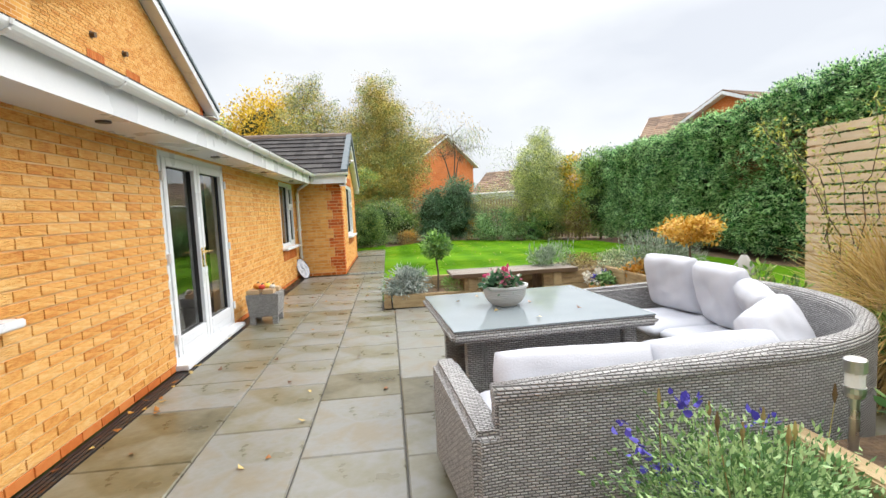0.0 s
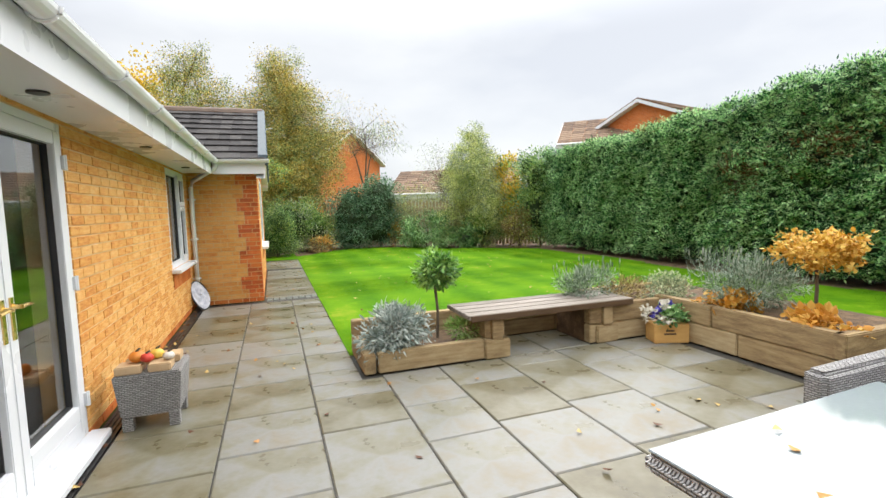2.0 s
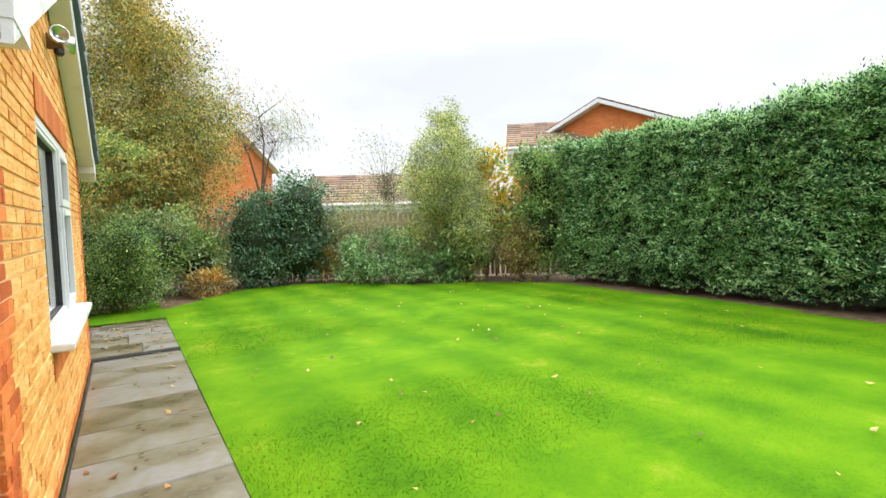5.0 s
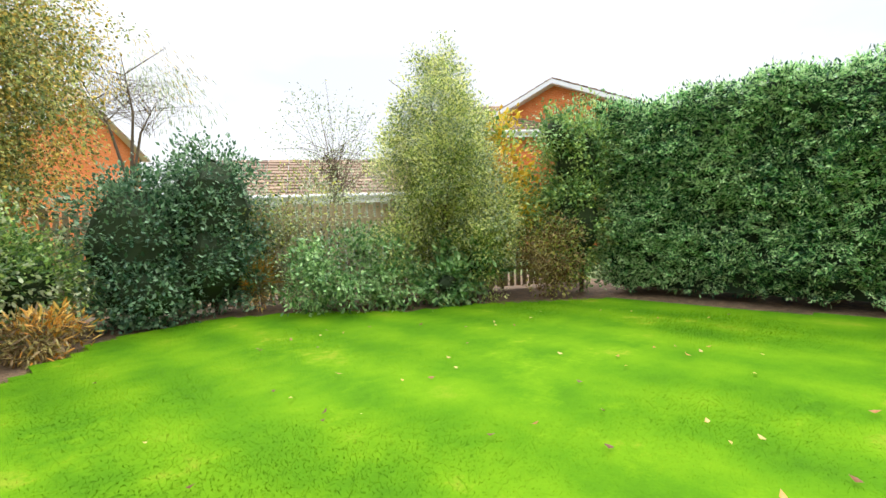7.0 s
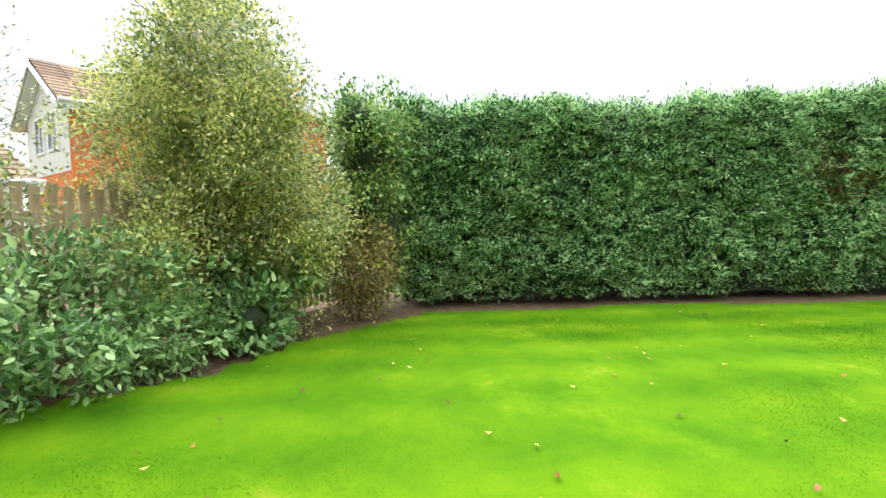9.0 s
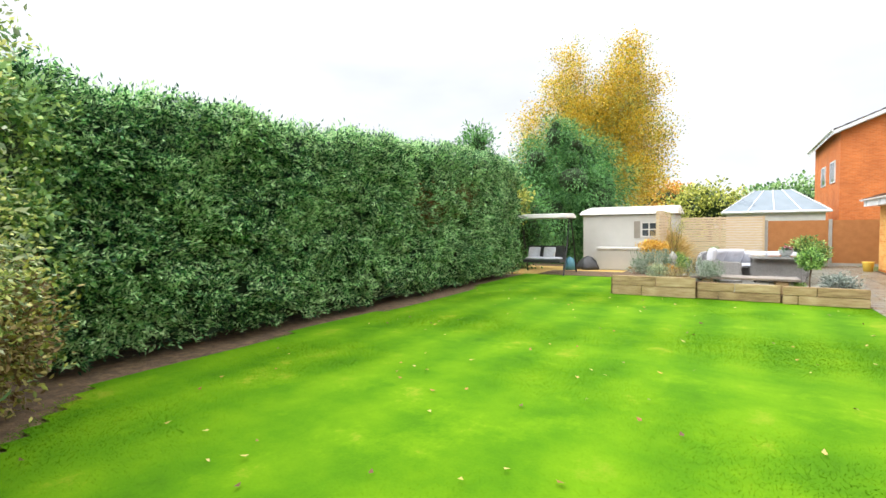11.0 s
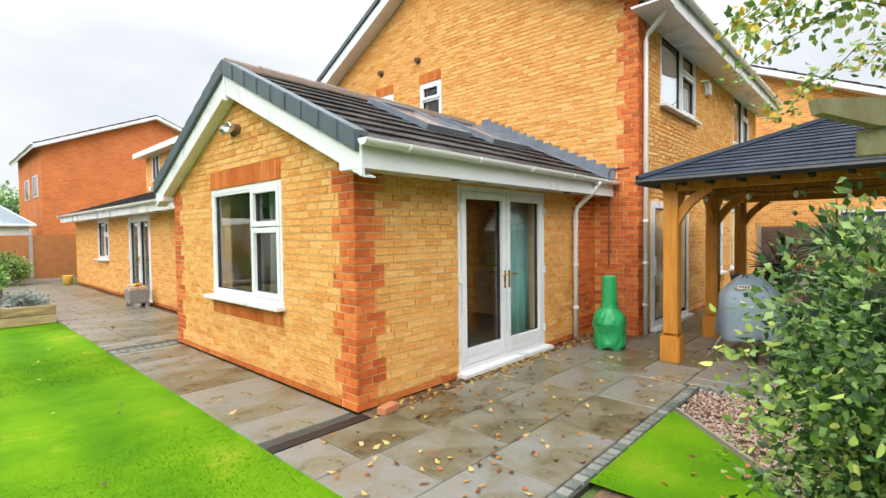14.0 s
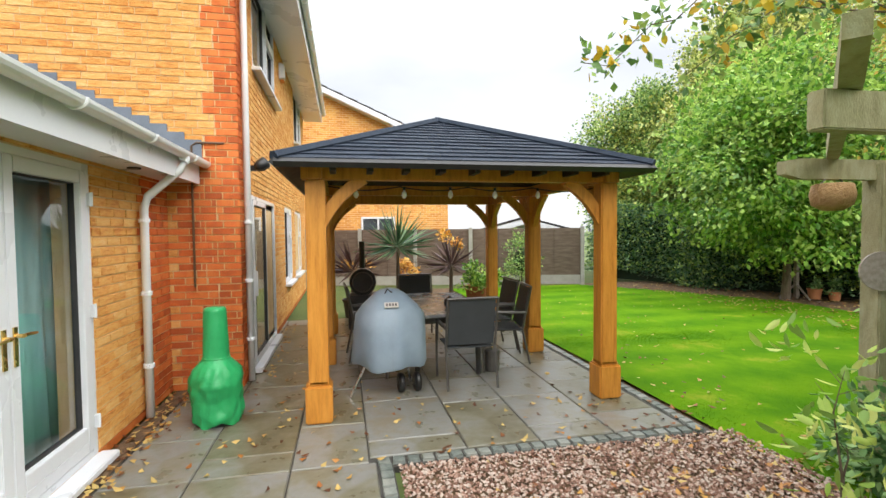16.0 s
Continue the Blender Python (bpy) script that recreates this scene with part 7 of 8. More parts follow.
stl = thing("string_lights", pose(GX1 - 0.1, GY0, 2.1), "string of small clear bulbs under the gazebo beam", "lights")
part("cord", G().tube([(0, 0.1 + 2.6 * i / 24, -0.02 - 0.035 * math.sin(math.pi * ((i % 6) / 6))) for i in range(25)], 0.006, 5), m_black, stl)
for i in range(6):
    y = 0.35 + 0.44 * i
    bu = part("bulb", G().lathe([(0.006, -0.05), (0.022, -0.075), (0.026, -0.1), (0.012, -0.125), (0.002, -0.128)], 10, (0, y)), m_bulb, stl, smooth=True)
    part("socket", G().lathe([(0.014, -0.05), (0.014, -0.02)], 8, (0, y)), m_black, bu)

# ---- dining set under the gazebo ----
m_sling = material("dark_grey_sling_cloth", ((0.035, 0.04, 0.045), (0.06, 0.065, 0.07)), 0.7, scale=6, bump=0.2, bump_scale=200)
m_frame = material("grey_metal_frame", ((0.10, 0.095, 0.09), (0.16, 0.15, 0.14)), 0.4, metal=0.6, scale=8)
m_stone = material("grey_table_tile", ((0.16, 0.155, 0.16), (0.24, 0.235, 0.235)), 0.25, scale=5)
dt = thing("patio_table", pose(-6.2, 19.75, 0), "dark metal patio table with a grey tiled top", "table")
part("tabletop", G().box(-0.95, 0.95, -0.48, 0.48, 0.7, 0.74), m_stone, dt, bevel=0.01)
part("apron", G().box(-0.85, 0.85, -0.4, 0.4, 0.62, 0.699), m_frame, dt)
for x in (-0.8, 0.8):
    for y in (-0.36, 0.36):
        part("leg", G().tube([(x, y, 0.7), (x * 0.95, y, 0.3), (x, y, 0)], 0.03, 8), m_black, dt)
chair = thing("patio_chair", pose(-5.2, 19.9, 0, 0, 0, 90), "dark grey sling patio chair with a metal frame", "chair", "patio chairs")
part("seat", G().box(-0.25, 0.25, -0.24, 0.24, 0.42, 0.435), m_sling, chair, bevel=0.006)
part("backrest", G().hexa([(-0.25, -0.24, 0.46), (0.25, -0.24, 0.46), (0.25, -0.225, 0.46), (-0.25, -0.225, 0.46)], [(-0.25, -0.34, 0.95), (0.25, -0.34, 0.95), (0.25, -0.325, 0.95), (-0.25, -0.325, 0.95)]), m_sling, chair)
for s in (-1, 1):
    part("side_frame", G().tube([(s * 0.27, -0.35, 0.97), (s * 0.27, -0.235, 0.44), (s * 0.27, -0.33, 0.0)], 0.014, 8), m_frame, chair)
    part("front_leg", G().tube([(s * 0.28, 0.22, 0.0), (s * 0.28, 0.26, 0.44), (s * 0.28, 0.22, 0.64)], 0.014, 8), m_frame, chair)
    part("armrest", G().tube([(s * 0.28, 0.27, 0.63), (s * 0.285, 0.1, 0.66), (s * 0.28, -0.27, 0.65)], [0.02, 0.022, 0.018], 8), m_frame, chair)
part("back_rail", G().tube([(-0.27, -0.35, 0.965), (0.27, -0.35, 0.965)], 0.014, 8), m_frame, chair)
copy_thing(chair, pose(-5.95, 20.55, 0, 0, 0, 172))
copy_thing(chair, pose(-6.6, 20.6, 0, 0, 0, 183))
copy_thing(chair, pose(-7.45, 19.7, 0, 0, 0, -92))
copy_thing(chair, pose(-6.5, 18.95, 0, 0, 0, 3))
tea = thing("watering_pot", pose(-5.75, 19.85, 0.74), "small black pot on the patio table", "pot")
part("body", G().lathe([(0.05, 0), (0.075, 0.03), (0.07, 0.09), (0.03, 0.12), (0.012, 0.135)], 14), m_black, tea, smooth=True)
part("spout", G().tube([(0.05, 0, 0.06), (0.12, 0.0, 0.1)], [0.015, 0.01], 7), m_black, tea)
lan = thing("lantern", pose(-5.5, 20.3, 0), "grey perforated metal lantern on the paving", "lantern")
part("body", G().lathe([(0.085, 0), (0.09, 0.02), (0.09, 0.24), (0.07, 0.26)], 16), m_frame, lan)
part("handle", G().tube([(-0.07, 0, 0.26), (-0.05, 0, 0.34), (0.05, 0, 0.34), (0.07, 0, 0.26)], 0.006, 6), m_frame, lan)

# covered barbecue
m_cover = material("blue_grey_cover_cloth", ((0.22, 0.29, 0.36), (0.32, 0.40, 0.48)), 0.5, scale=3, bump=0.25, bump_scale=9)
bbq = thing("covered_barbecue", pose(-5.12, 19.05, 0), "kettle barbecue under a blue-grey cloth cover", "barbecue")
g = G()
nn = 32
prof = [(0.345, 0.28), (0.36, 0.31), (0.35, 0.5), (0.345, 0.66), (0.335, 0.8), (0.27, 0.9), (0.15, 1.02), (0.09, 1.06), (0.02, 1.075)]
for i, (r, z) in enumerate(prof):
    for j in range(nn):
        a = 2 * math.pi * j / nn
        q = r * (1 + (0.07 * (1 - i / 8)) * math.sin(7 * a + 1.5 * math.sin(3 * a)) + 0.03 * math.sin(3 * a + z * 4))
        g.v.append((q * math.cos(a), q * math.sin(a) * 1.06, z + 0.02 * math.sin(4 * a) * (i == 0)))
for i in range(len(prof) - 1):
    for j in range(nn):
        g.f.append((i * nn + j, i * nn + (j + 1) % nn, (i + 1) * nn + (j + 1) % nn, (i + 1) * nn + j))
g.f.append(tuple(range((len(prof) - 1) * nn, len(prof) * nn)))
cov = part("cover", g, m_cover, bbq, "blue-grey cloth cover", smooth=True)
part("badge", G().box(0.0, 0.012, -0.07, 0.07, -0.03, 0.03).turned(pose(0.262, 0.0, 0.925, 0, -44, 0)), m_white, cov, "pale stitched badge")
for k in range(4):
    part("badge_bar", G().box(0.012, 0.015, -0.055 + 0.03 * k, -0.035 + 0.03 * k, -0.015, 0.015).turned(pose(0.262, 0.0, 0.925, 0, -44, 0)), m_frame, cov)
part("loop", G().tube([(0.12, -0.05, 1.03), (0.16, -0.03, 1.08), (0.15, 0.02, 1.04)], 0.008, 6), m_frame, cov)
for (x, y), (x2, y2) in (((0.12, -0.2), (0.2, -0.42)), ((0.15, 0.15), (0.12, 0.2)), ((-0.2, 0.0), (-0.34, 0.0))):
    part("leg", G().tube([(x, y, 0.42), (x2, y2, 0.0 if y < 0.1 else 0.1)], 0.014, 8), m_chrome, bbq)
for y in (0.1, 0.27):
    w = part("wheel", G().lathe([(0.055, -0.03), (0.095, -0.025), (0.1, 0.0), (0.095, 0.025), (0.055, 0.03)], 20).turned(pose(0.14, y, 0.1, 90, 0, 8)), m_black, bbq, smooth=True)
    part("hub", G().lathe([(0.03, -0.04), (0.03, 0.04)], 12).turned(pose(0.14, y, 0.1, 90, 0, 8)), m_frame, w)

# covered chiminea
m_green = material("green_cover_cloth", ((0.012, 0.26, 0.075), (0.03, 0.42, 0.14)), 0.45, scale=4, bump=0.6, bump_scale=10)
ch = thing("covered_chiminea", pose(-4.58, 17.47, 0), "garden chiminea under a bright green cloth cover", "chiminea")
g = G()
nn = 64
keys = ((0.0, 0.2), (0.06, 0.205), (0.2, 0.21), (0.36, 0.225), (0.46, 0.205), (0.53, 0.15), (0.57, 0.108), (0.7, 0.106), (0.85, 0.1), (1.0, 0.092), (1.015, 0.08))
zs = [0.02 + 0.995 * i / 44 for i in range(45)]
for z in zs:
    r = float(np.interp(z, [k[0] for k in keys], [k[1] for k in keys]))
    slack = 1.0 if z < 0.5 else 0.3
    for j in range(nn):
        a = 2 * math.pi * j / nn
        fold = noise.noise(Vector((2.2 * math.cos(a), 2.2 * math.sin(a), 7 * z))) * 0.1 + noise.noise(Vector((5 * math.cos(a) + 9, 5 * math.sin(a), 16 * z))) * 0.09
        ridge_ = 0.02 * math.sin(5 * a + 6 * z + 3 * math.sin(2 * a)) * (1 if z < 0.3 else 0.3)
        q = r * (1 + slack * (fold + ridge_))
        g.v.append((q * math.cos(a), q * math.sin(a), z + (0.02 * math.sin(5 * a) if z < 0.03 else 0)))
for i in range(len(zs) - 1):
    for j in range(nn):
        g.f.append((i * nn + j, i * nn + (j + 1) % nn, (i + 1) * nn + (j + 1) % nn, (i + 1) * nn + j))
g.f.append(tuple(range((len(zs) - 1) * nn, len(zs) * nn)))
part("cover", g, m_green, ch, smooth=True)
part("base", G().lathe([(0.17, 0.0), (0.17, 0.02)], 16), m_black, ch)
part("tie", G().tube([(0.11 * math.cos(a), 0.11 * math.sin(a), 0.575) for a in [2 * math.pi * i / 20 for i in range(21)]], 0.008, 6), m_green, ch)

# potted spiky plants and planters by the back of the gazebo
m_cord = leafmat("spiky_leaf", (0.03, 0.09, 0.04), (0.08, 0.17, 0.07), (0.15, 0.26, 0.12), rough=0.4, trans=0.1)
m_cordr = leafmat("dark_red_spiky_leaf", (0.06, 0.03, 0.035), (0.11, 0.06, 0.06), (0.16, 0.10, 0.09), rough=0.4, trans=0.1)
m_terra = material("terracotta", ((0.40, 0.15, 0.06), (0.52, 0.22, 0.10)), 0.8, scale=6)
m_charcoal = material("charcoal_pot", ((0.03, 0.03, 0.032), (0.06, 0.06, 0.065)), 0.5, scale=6)
m_potgrey = material("ribbed_grey_pot", ((0.36, 0.37, 0.36), (0.46, 0.47, 0.46)), 0.5, scale=6)


def pot(parent, r, h, mat, name="pot", taper=0.75):
    p = part(name, G().lathe([(r * taper, 0), (r * 0.97, h * 0.88), (r * 1.06, h * 0.88), (r * 1.06, h), (r * 0.92, h), (r * 0.9, h * 0.9)], 22), mat, parent, smooth=False)
    part("soil", G().lathe([(r * 0.88, h * 0.84), (r * 0.88, h * 0.88)], 16), m_soil, p)
    return p


def cordyline(at, h, spread, mat, label, seed, n=75):
    ob = thing("cordyline", pose(*at), label, "potted plant", "spiky potted plants")
    pot(ob, 0.2, 0.36, m_charcoal)
    part("stem", G().tube([(0, 0, 0.3), (0.01, 0, h)], [0.04, 0.03], 8), m_bark, ob)
    rgc = np.random.default_rng(seed)
    d = unit(rgc.normal(size=(n, 3)) + np.array([0, 0, 0.45]))
    d[:, 2] = np.maximum(d[:, 2], -0.25)
    pts = np.tile([[0.0, 0, h]], (n, 1)) + 0.02 * rgc.normal(size=(n, 3))
    ax = d * spread * rgc.uniform(0.75, 1.1, (n, 1))
    sd = unit(np.cross(ax, rgc.normal(size=(n, 3)))) * 0.02
    o = new("leaves", cloud_mesh("leaves", pts, ax, sd, mat, 0.3))
    o.parent = ob


cordyline((-9.7, 19.65, 0), 1.35, 0.95, m_cord, "green spiky cordyline in a dark pot behind the patio table", 201, 110)
cordyline((-9.6, 18.75, 0), 0.9, 0.72, m_cordr, "dark spiky cordyline in a dark pot by the house", 202)
cordyline((-9.7, 20.75, 0), 0.95, 0.75, m_cordr, "dark red spiky cordyline in a dark pot", 203)
tp = thing("terracotta_planter", pose(-8.9, 21.15, 0), "large terracotta planter with trailing green plant", "planter")
pot(tp, 0.3, 0.62, m_terra)
p, o = clumps([(0, 0, 0.8, 0.3, 0.3, 0.24), (0.2, -0.2, 0.6, 0.2, 0.2, 0.16)], 900, 0.08, 204)
foliage("foliage", p, o, 0.09, 0.05, L["bright"], tp, seed=205)
for k, (x, y, r, h, m_, lab) in enumerate(((-8.3, 21.35, 0.22, 0.26, m_charcoal, "low dark bowl planter with green leaves"), (-12.6, 25.9, 0.2, 0.32, m_terra, "terracotta pot by the far fence"), (-9.2, 29.3, 0.15, 0.24, m_terra, "small terracotta pot under the trees"), (-8.9, 29.5, 0.13, 0.2, m_terra, "small terracotta pot under the trees"))):
    ob = thing("garden_pot", pose(x, y, 0), lab, "pot", "garden pots")
    pot(ob, r, h, m_)
    p, o = clumps([(0, 0, h + 0.08, r, r, 0.12)], 260, 0.04, 210 + k)
    foliage("foliage", p, o, 0.07, 0.035, L["laurel"], ob, seed=220 + k)
ov = thing("pizza_oven", pose(-8.6, 18.9, -0.001), "small round black garden oven with a flue", "oven")
part("stand", G().box(-0.25, 0.25, -0.25, 0.25, 0.001, 0.58), m_charcoal, ov, bevel=0.01)
part("dome", G().tube([(0.18, 0, 0.8), (-0.25, 0, 0.8)], 0.23, 20), m_black, ov)
part("door_ring", G().tube([(0.185, 0.17 * math.cos(a), 0.8 + 0.17 * math.sin(a)) for a in [2 * math.pi * i / 20 for i in range(21)]], 0.014, 6), m_frame, ov)
part("door_plate", G().tube([(0.181, 0, 0.8), (0.188, 0, 0.8)], 0.15, 20), m_charcoal, ov)
part("flue", G().tube([(-0.12, 0, 1.0), (-0.12, 0, 1.5)], 0.05, 12), m_black, ov)
og = thing("orange_shrub", pose(-12.3, 21.3, 0), "orange-leaved shrub against the far fence", "shrub")
p, o = clumps([(0, 0, 1.45, 0.2, 0.25, 0.35), (0, -1.2, 0.7, 0.25, 0.3, 0.3), (0, -2.4, 0.8, 0.2, 0.3, 0.3)], 520, 0.08, 231)
foliage("foliage", p, o, 0.1, 0.06, L["orange"], og, seed=232)
limbs(og, (0, 0, 0), [(0, 0, 1.4), (0, -1.2, 0.9), (0, -2.4, 1.0)], 0.03, "stem", 3)
plant("fence_shrub", (-12.6, 23.4, 0), [(0, 0, 0.85, 0.3, 0.4, 0.65)], 1800, 0.07, 0.035, L["mid"], "green shrub in front of the far fence", clump=0.12, core=0.5, seed=233)
sd_ = house("garden_shed", pose(-16.5, 25.0, 0, 0, 0, 75), 2.6, 3.0, 1.75, 2.1, m_pale, m_tile, "low shed roof with white trim behind the far fence")

# ---- pergola and its climber ----
pg = thing("pergola", pose(-2.83, 22.4, 0), "weathered pale timber pergola", "pergola")
post = part("post", G().box(-0.07, 0.07, -0.07, 0.07, 0, 2.12), m_perg, pg, bevel=0.01)
part("post", G().box(-0.07, 0.07, 1.9, 2.04, 0, 2.12), m_perg, pg, bevel=0.01)
part("lower_beam", G().hexa([(-0.035, -0.85, 2.03), (0.035, -0.85, 2.03), (0.035, -0.72, 2.0), (-0.035, -0.72, 2.0)], [(-0.035, -0.85, 2.12), (0.035, -0.85, 2.12), (0.035, -0.72, 2.14), (-0.035, -0.72, 2.14)]).box(-0.035, 0.035, -0.72, 2.4, 2.0, 2.14), m_perg, pg)
NBX, NBY = 1.4, -2.2
u_ = Vector((-0.65, 0.76, 0)).normalized()
v_ = Vector((u_.y, -u_.x, 0))
r0 = Vector((1.66, -2.36, 2.141))
r1 = r0 + 2.6 * u_
up_ = Vector((0, 0, 0.14))
rq = [r0 + u_ * 0.02, r0 + u_ * 0.3, r1, r1 + up_, r0 + up_]
rq[0] = rq[0] + Vector((0, 0, 0.07))
part("rafter", G().hexa([q - v_ * 0.035 for q in rq], [q + v_ * 0.035 for q in rq]), m_perg, pg, "lichened rafter with a cut end")
part("near_beam", G().box(NBX - 0.035, NBX + 0.035, NBY, NBY + 3.0, 2.0, 2.138), m_perg, pg, bevel=0.006)
part("post", G().box(NBX - 0.07, NBX + 0.07, NBY + 2.13, NBY + 2.27, 0, 1.998), m_perg, pg, bevel=0.01)
hb_ = thing("hanging_basket", pose(-2.8, 21.95, 1.78), "woven basket hanging from the pergola beam", "basket")
m_wicker = material("woven_basket", ((0.30, 0.17, 0.07), (0.42, 0.26, 0.12)), 0.8, scale=20, bump=0.6, bump_scale=60)
part("bowl", G().lathe([(0.06, 0), (0.12, 0.04), (0.135, 0.11), (0.12, 0.18), (0.1, 0.19)], 18), m_wicker, hb_, smooth=True)
for s in (-1, 1):
    part("hanger", G().tube([(0, s * 0.11, 0.18), (0, 0, 0.27)], 0.005, 5), m_frame, hb_)
wd = thing("wall_plaque", pose(-2.76, 22.34, 1.35), "round weathered plaque hung on the pergola post", "plaque")
part("disc", G().tube([(0.0, 0, 0), (0.02, -0.01, 0)], 0.14, 20), m_greywood, wd)


def sprays(name, at, canes, count, leaf, width, mat, label, seed, category="shrub", extra=None):
    """Arching canes with leaves along their outer lengths."""
    ob = thing(name, pose(*at), label, category)
    rgs = np.random.default_rng(seed)
    pts, out = [], []
    for c in canes:
        c = [Vector(q) for q in c]
        c = [p.lerp(q, k / 4) + Vector(rgs.normal(size=3)) * 0.035 * (k > 0) for p, q in zip(c, c[1:]) for k in range(4)] + [c[-1]]
        part("cane", G().tube(c, [0.008 - 0.006 * i / (len(c) - 1) for i in range(len(c))], 6), m_bark, ob)
        for _ in range(count // len(canes)):
            s = rgs.uniform(0.25, 1) * (len(c) - 1)
            i = min(int(s), len(c) - 2)
            q = c[i].lerp(c[i + 1], s - i)
            d = unit(rgs.normal(size=(1, 3)))[0]
            pts.append(np.array(q) + 0.13 * d * rgs.uniform(0.1, 1))
            out.append(d)
    pts, out = np.array(pts), np.array(out)
    foliage("foliage", pts, out, leaf, width, mat, ob, 0.5, 0.3, seed + 1)
    if extra:
        k = rgs.choice(len(pts), int(len(pts) * extra[0]))
        foliage("tinted_leaves", pts[k] + 0.03 * rgs.normal(size=(len(k), 3)), out[k], leaf, width, extra[1], ob, 0.5, 0.3, seed + 2, extra[2])
    return ob


rgx = random.Random(9)
canes = []
for i in range(26):
    x1, y1 = rgx.uniform(-1.2, 1.5), rgx.uniform(-2.1, 0.4)
    h = rgx.uniform(2.5, 3.3)
    canes.append([(0, 0, 0.1), (0.2 * x1, 0.2 * y1, 1.6), (0.5 * x1, 0.5 * y1, h), (0.85 * x1, 0.85 * y1, h + 0.15), (1.1 * x1, 1.1 * y1, h - 0.15)])
sprays("climbing_rose", (-1.35, 21.95, 0), canes, 8200, 0.05, 0.032, L["mid"], "climbing rose with arching half-bare canes over the pergola", 301, extra=(0.18, L["yellow"], "yellow leaves"))
plant("leafy_shrub", (-0.4, 20.5, 0), [(0, 0, 0.95, 0.55, 0.45, 0.52), (-0.25, -0.05, 0.6, 0.5, 0.42, 0.45), (0.2, 0.2, 0.5, 0.5, 0.45, 0.45), (-0.5, 0.1, 0.3, 0.4, 0.4, 0.3), (0.15, -0.1, 1.35, 0.4, 0.35, 0.35)], 24000, 0.038, 0.024, L["rose"], "leafy shrub with small red hips beside the gravel", clump=0.1, stem=0.02, seed=305, extra=(0.16, L["sapling"], "fresh yellow-green leaves"), twigs=60, core=0.4)
for k in range(2):
    hp = thing("rose_hip", pose(-0.35 + 0.12 * math.cos(k * 2.4), 20.05 + 0.1 * math.sin(k * 1.7), 1.0 + 0.04 * k), "small red hip on the leafy shrub", "berry", "red hips")
    part("berry", G().lathe([(0.003, -0.01), (0.009, -0.003), (0.009, 0.004), (0.003, 0.01)], 10), m_redg, hp, smooth=True)
plant("low_evergreen", (-2.3, 22.1, 0), [(0, 0, 0.3, 0.4, 0.35, 0.3), (0.4, 0.1, 0.25, 0.4, 0.35, 0.25)], 2600, 0.08, 0.036, L["laurel"], "low evergreen at the foot of the pergola", clump=0.11, core=0.5, seed=309)
plant("young_sapling", (-2.1, 21.2, 0), [(0, 0, 0.85, 0.25, 0.22, 0.25), (0.1, -0.1, 0.5, 0.2, 0.2, 0.2)], 150, 0.1, 0.04, L["sapling"], "young sapling with large fresh green leaves", clump=0.1, stem=0.012, seed=311)
bt = thing("bird_table", pose(-9.4, 29.0, 0), "weathered timber bird table under the trees", "bird table")
part("post", G().box(-0.04, 0.04, -0.04, 0.04, 0, 1.2), m_greywood, bt)
part("tray", G().box(-0.28, 0.28, -0.22, 0.22, 1.2, 1.25), m_greywood, bt, bevel=0.006)
for a in (0, 120, 240):
    part("brace", G().tube([(0, 0, 0.35), (0.35 * math.cos(radians(a)), 0.35 * math.sin(radians(a)), 0.0)], 0.022, 6), m_greywood, bt)
lb = thing("loose_brick", pose(-0.93, 16.98, 0, 0, 0, 12), "loose red brick lying on the path corner", "brick")
part("body", G().box(-0.107, 0.107, -0.05, 0.05, 0, 0.065), m_terra, lb, bevel=0.006)

# ---- gravel bed ----
m_stonep = material("pink_grey_pebble", ((0.17, 0.085, 0.055), (0.27, 0.155, 0.11), (0.36, 0.235, 0.175), (0.43, 0.35, 0.29)), 0.6, scale=8, island="mesh", spread=0.9)
rgp = np.random.default_rng(400)
gp = []
while len(gp) < 15000:
    x, y = rgp.uniform(-3.4, 0), rgp.uniform(18.95, 21.7)
    if in_gravel(x, y):
        gp.append((x, y))
gp = np.array(gp)
g = G()
octa = np.array([(1, 0, 0), (0, 1, 0), (-1, 0, 0), (0, -1, 0), (0, 0, 0.7), (0, 0, -0.7)])
of = [(0, 1, 4), (1, 2, 4), (2, 3, 4), (3, 0, 4), (1, 0, 5), (2, 1, 5), (3, 2, 5), (0, 3, 5)]
for x, y in gp:
    s = rgp.uniform(0.007, 0.0165)
    a = rgp.uniform(0, 6.28)
    c_, s_ = math.cos(a), math.sin(a)
    st = rgp.uniform(0.7, 1.5)
    g.add([(x + s * (st * q[0] * c_ - q[1] * s_), y + s * (st * q[0] * s_ + q[1] * c_), 0.002 + rgp.uniform(0, 0.012) + s * q[2]) for q in octa], of)
me = bpy.data.meshes.new("pebbles")
me.from_pydata(g.v, [], g.f)
me.materials.append(m_stonep)
tagged(new("pebbles", me), "pinkish-grey pebbles of the gravel bed", "gravel", kind="stuff")
edge = thing("timber_edging", pose(-2.64, 18.95, 0, 0, 0, 44.7), "thin timber edging of the gravel bed", "edging")
part("board", G().box(0, 2.2, -0.012, 0.012, -0.05, 0.04), m_greywood, edge)

# ---- plants of the patio ----
bay = thing("bay_tree", pose(1.1, 8.12, 0.13), "small clipped bay ball on a slim stem in the planter", "tree")
part("trunk", G().tube([(0, 0, -0.05), (0.02, 0.01, 0.3), (-0.01, 0, 0.6), (0, 0, 0.8)], [0.018, 0.016, 0.015, 0.012], 8), m_bark, bay)
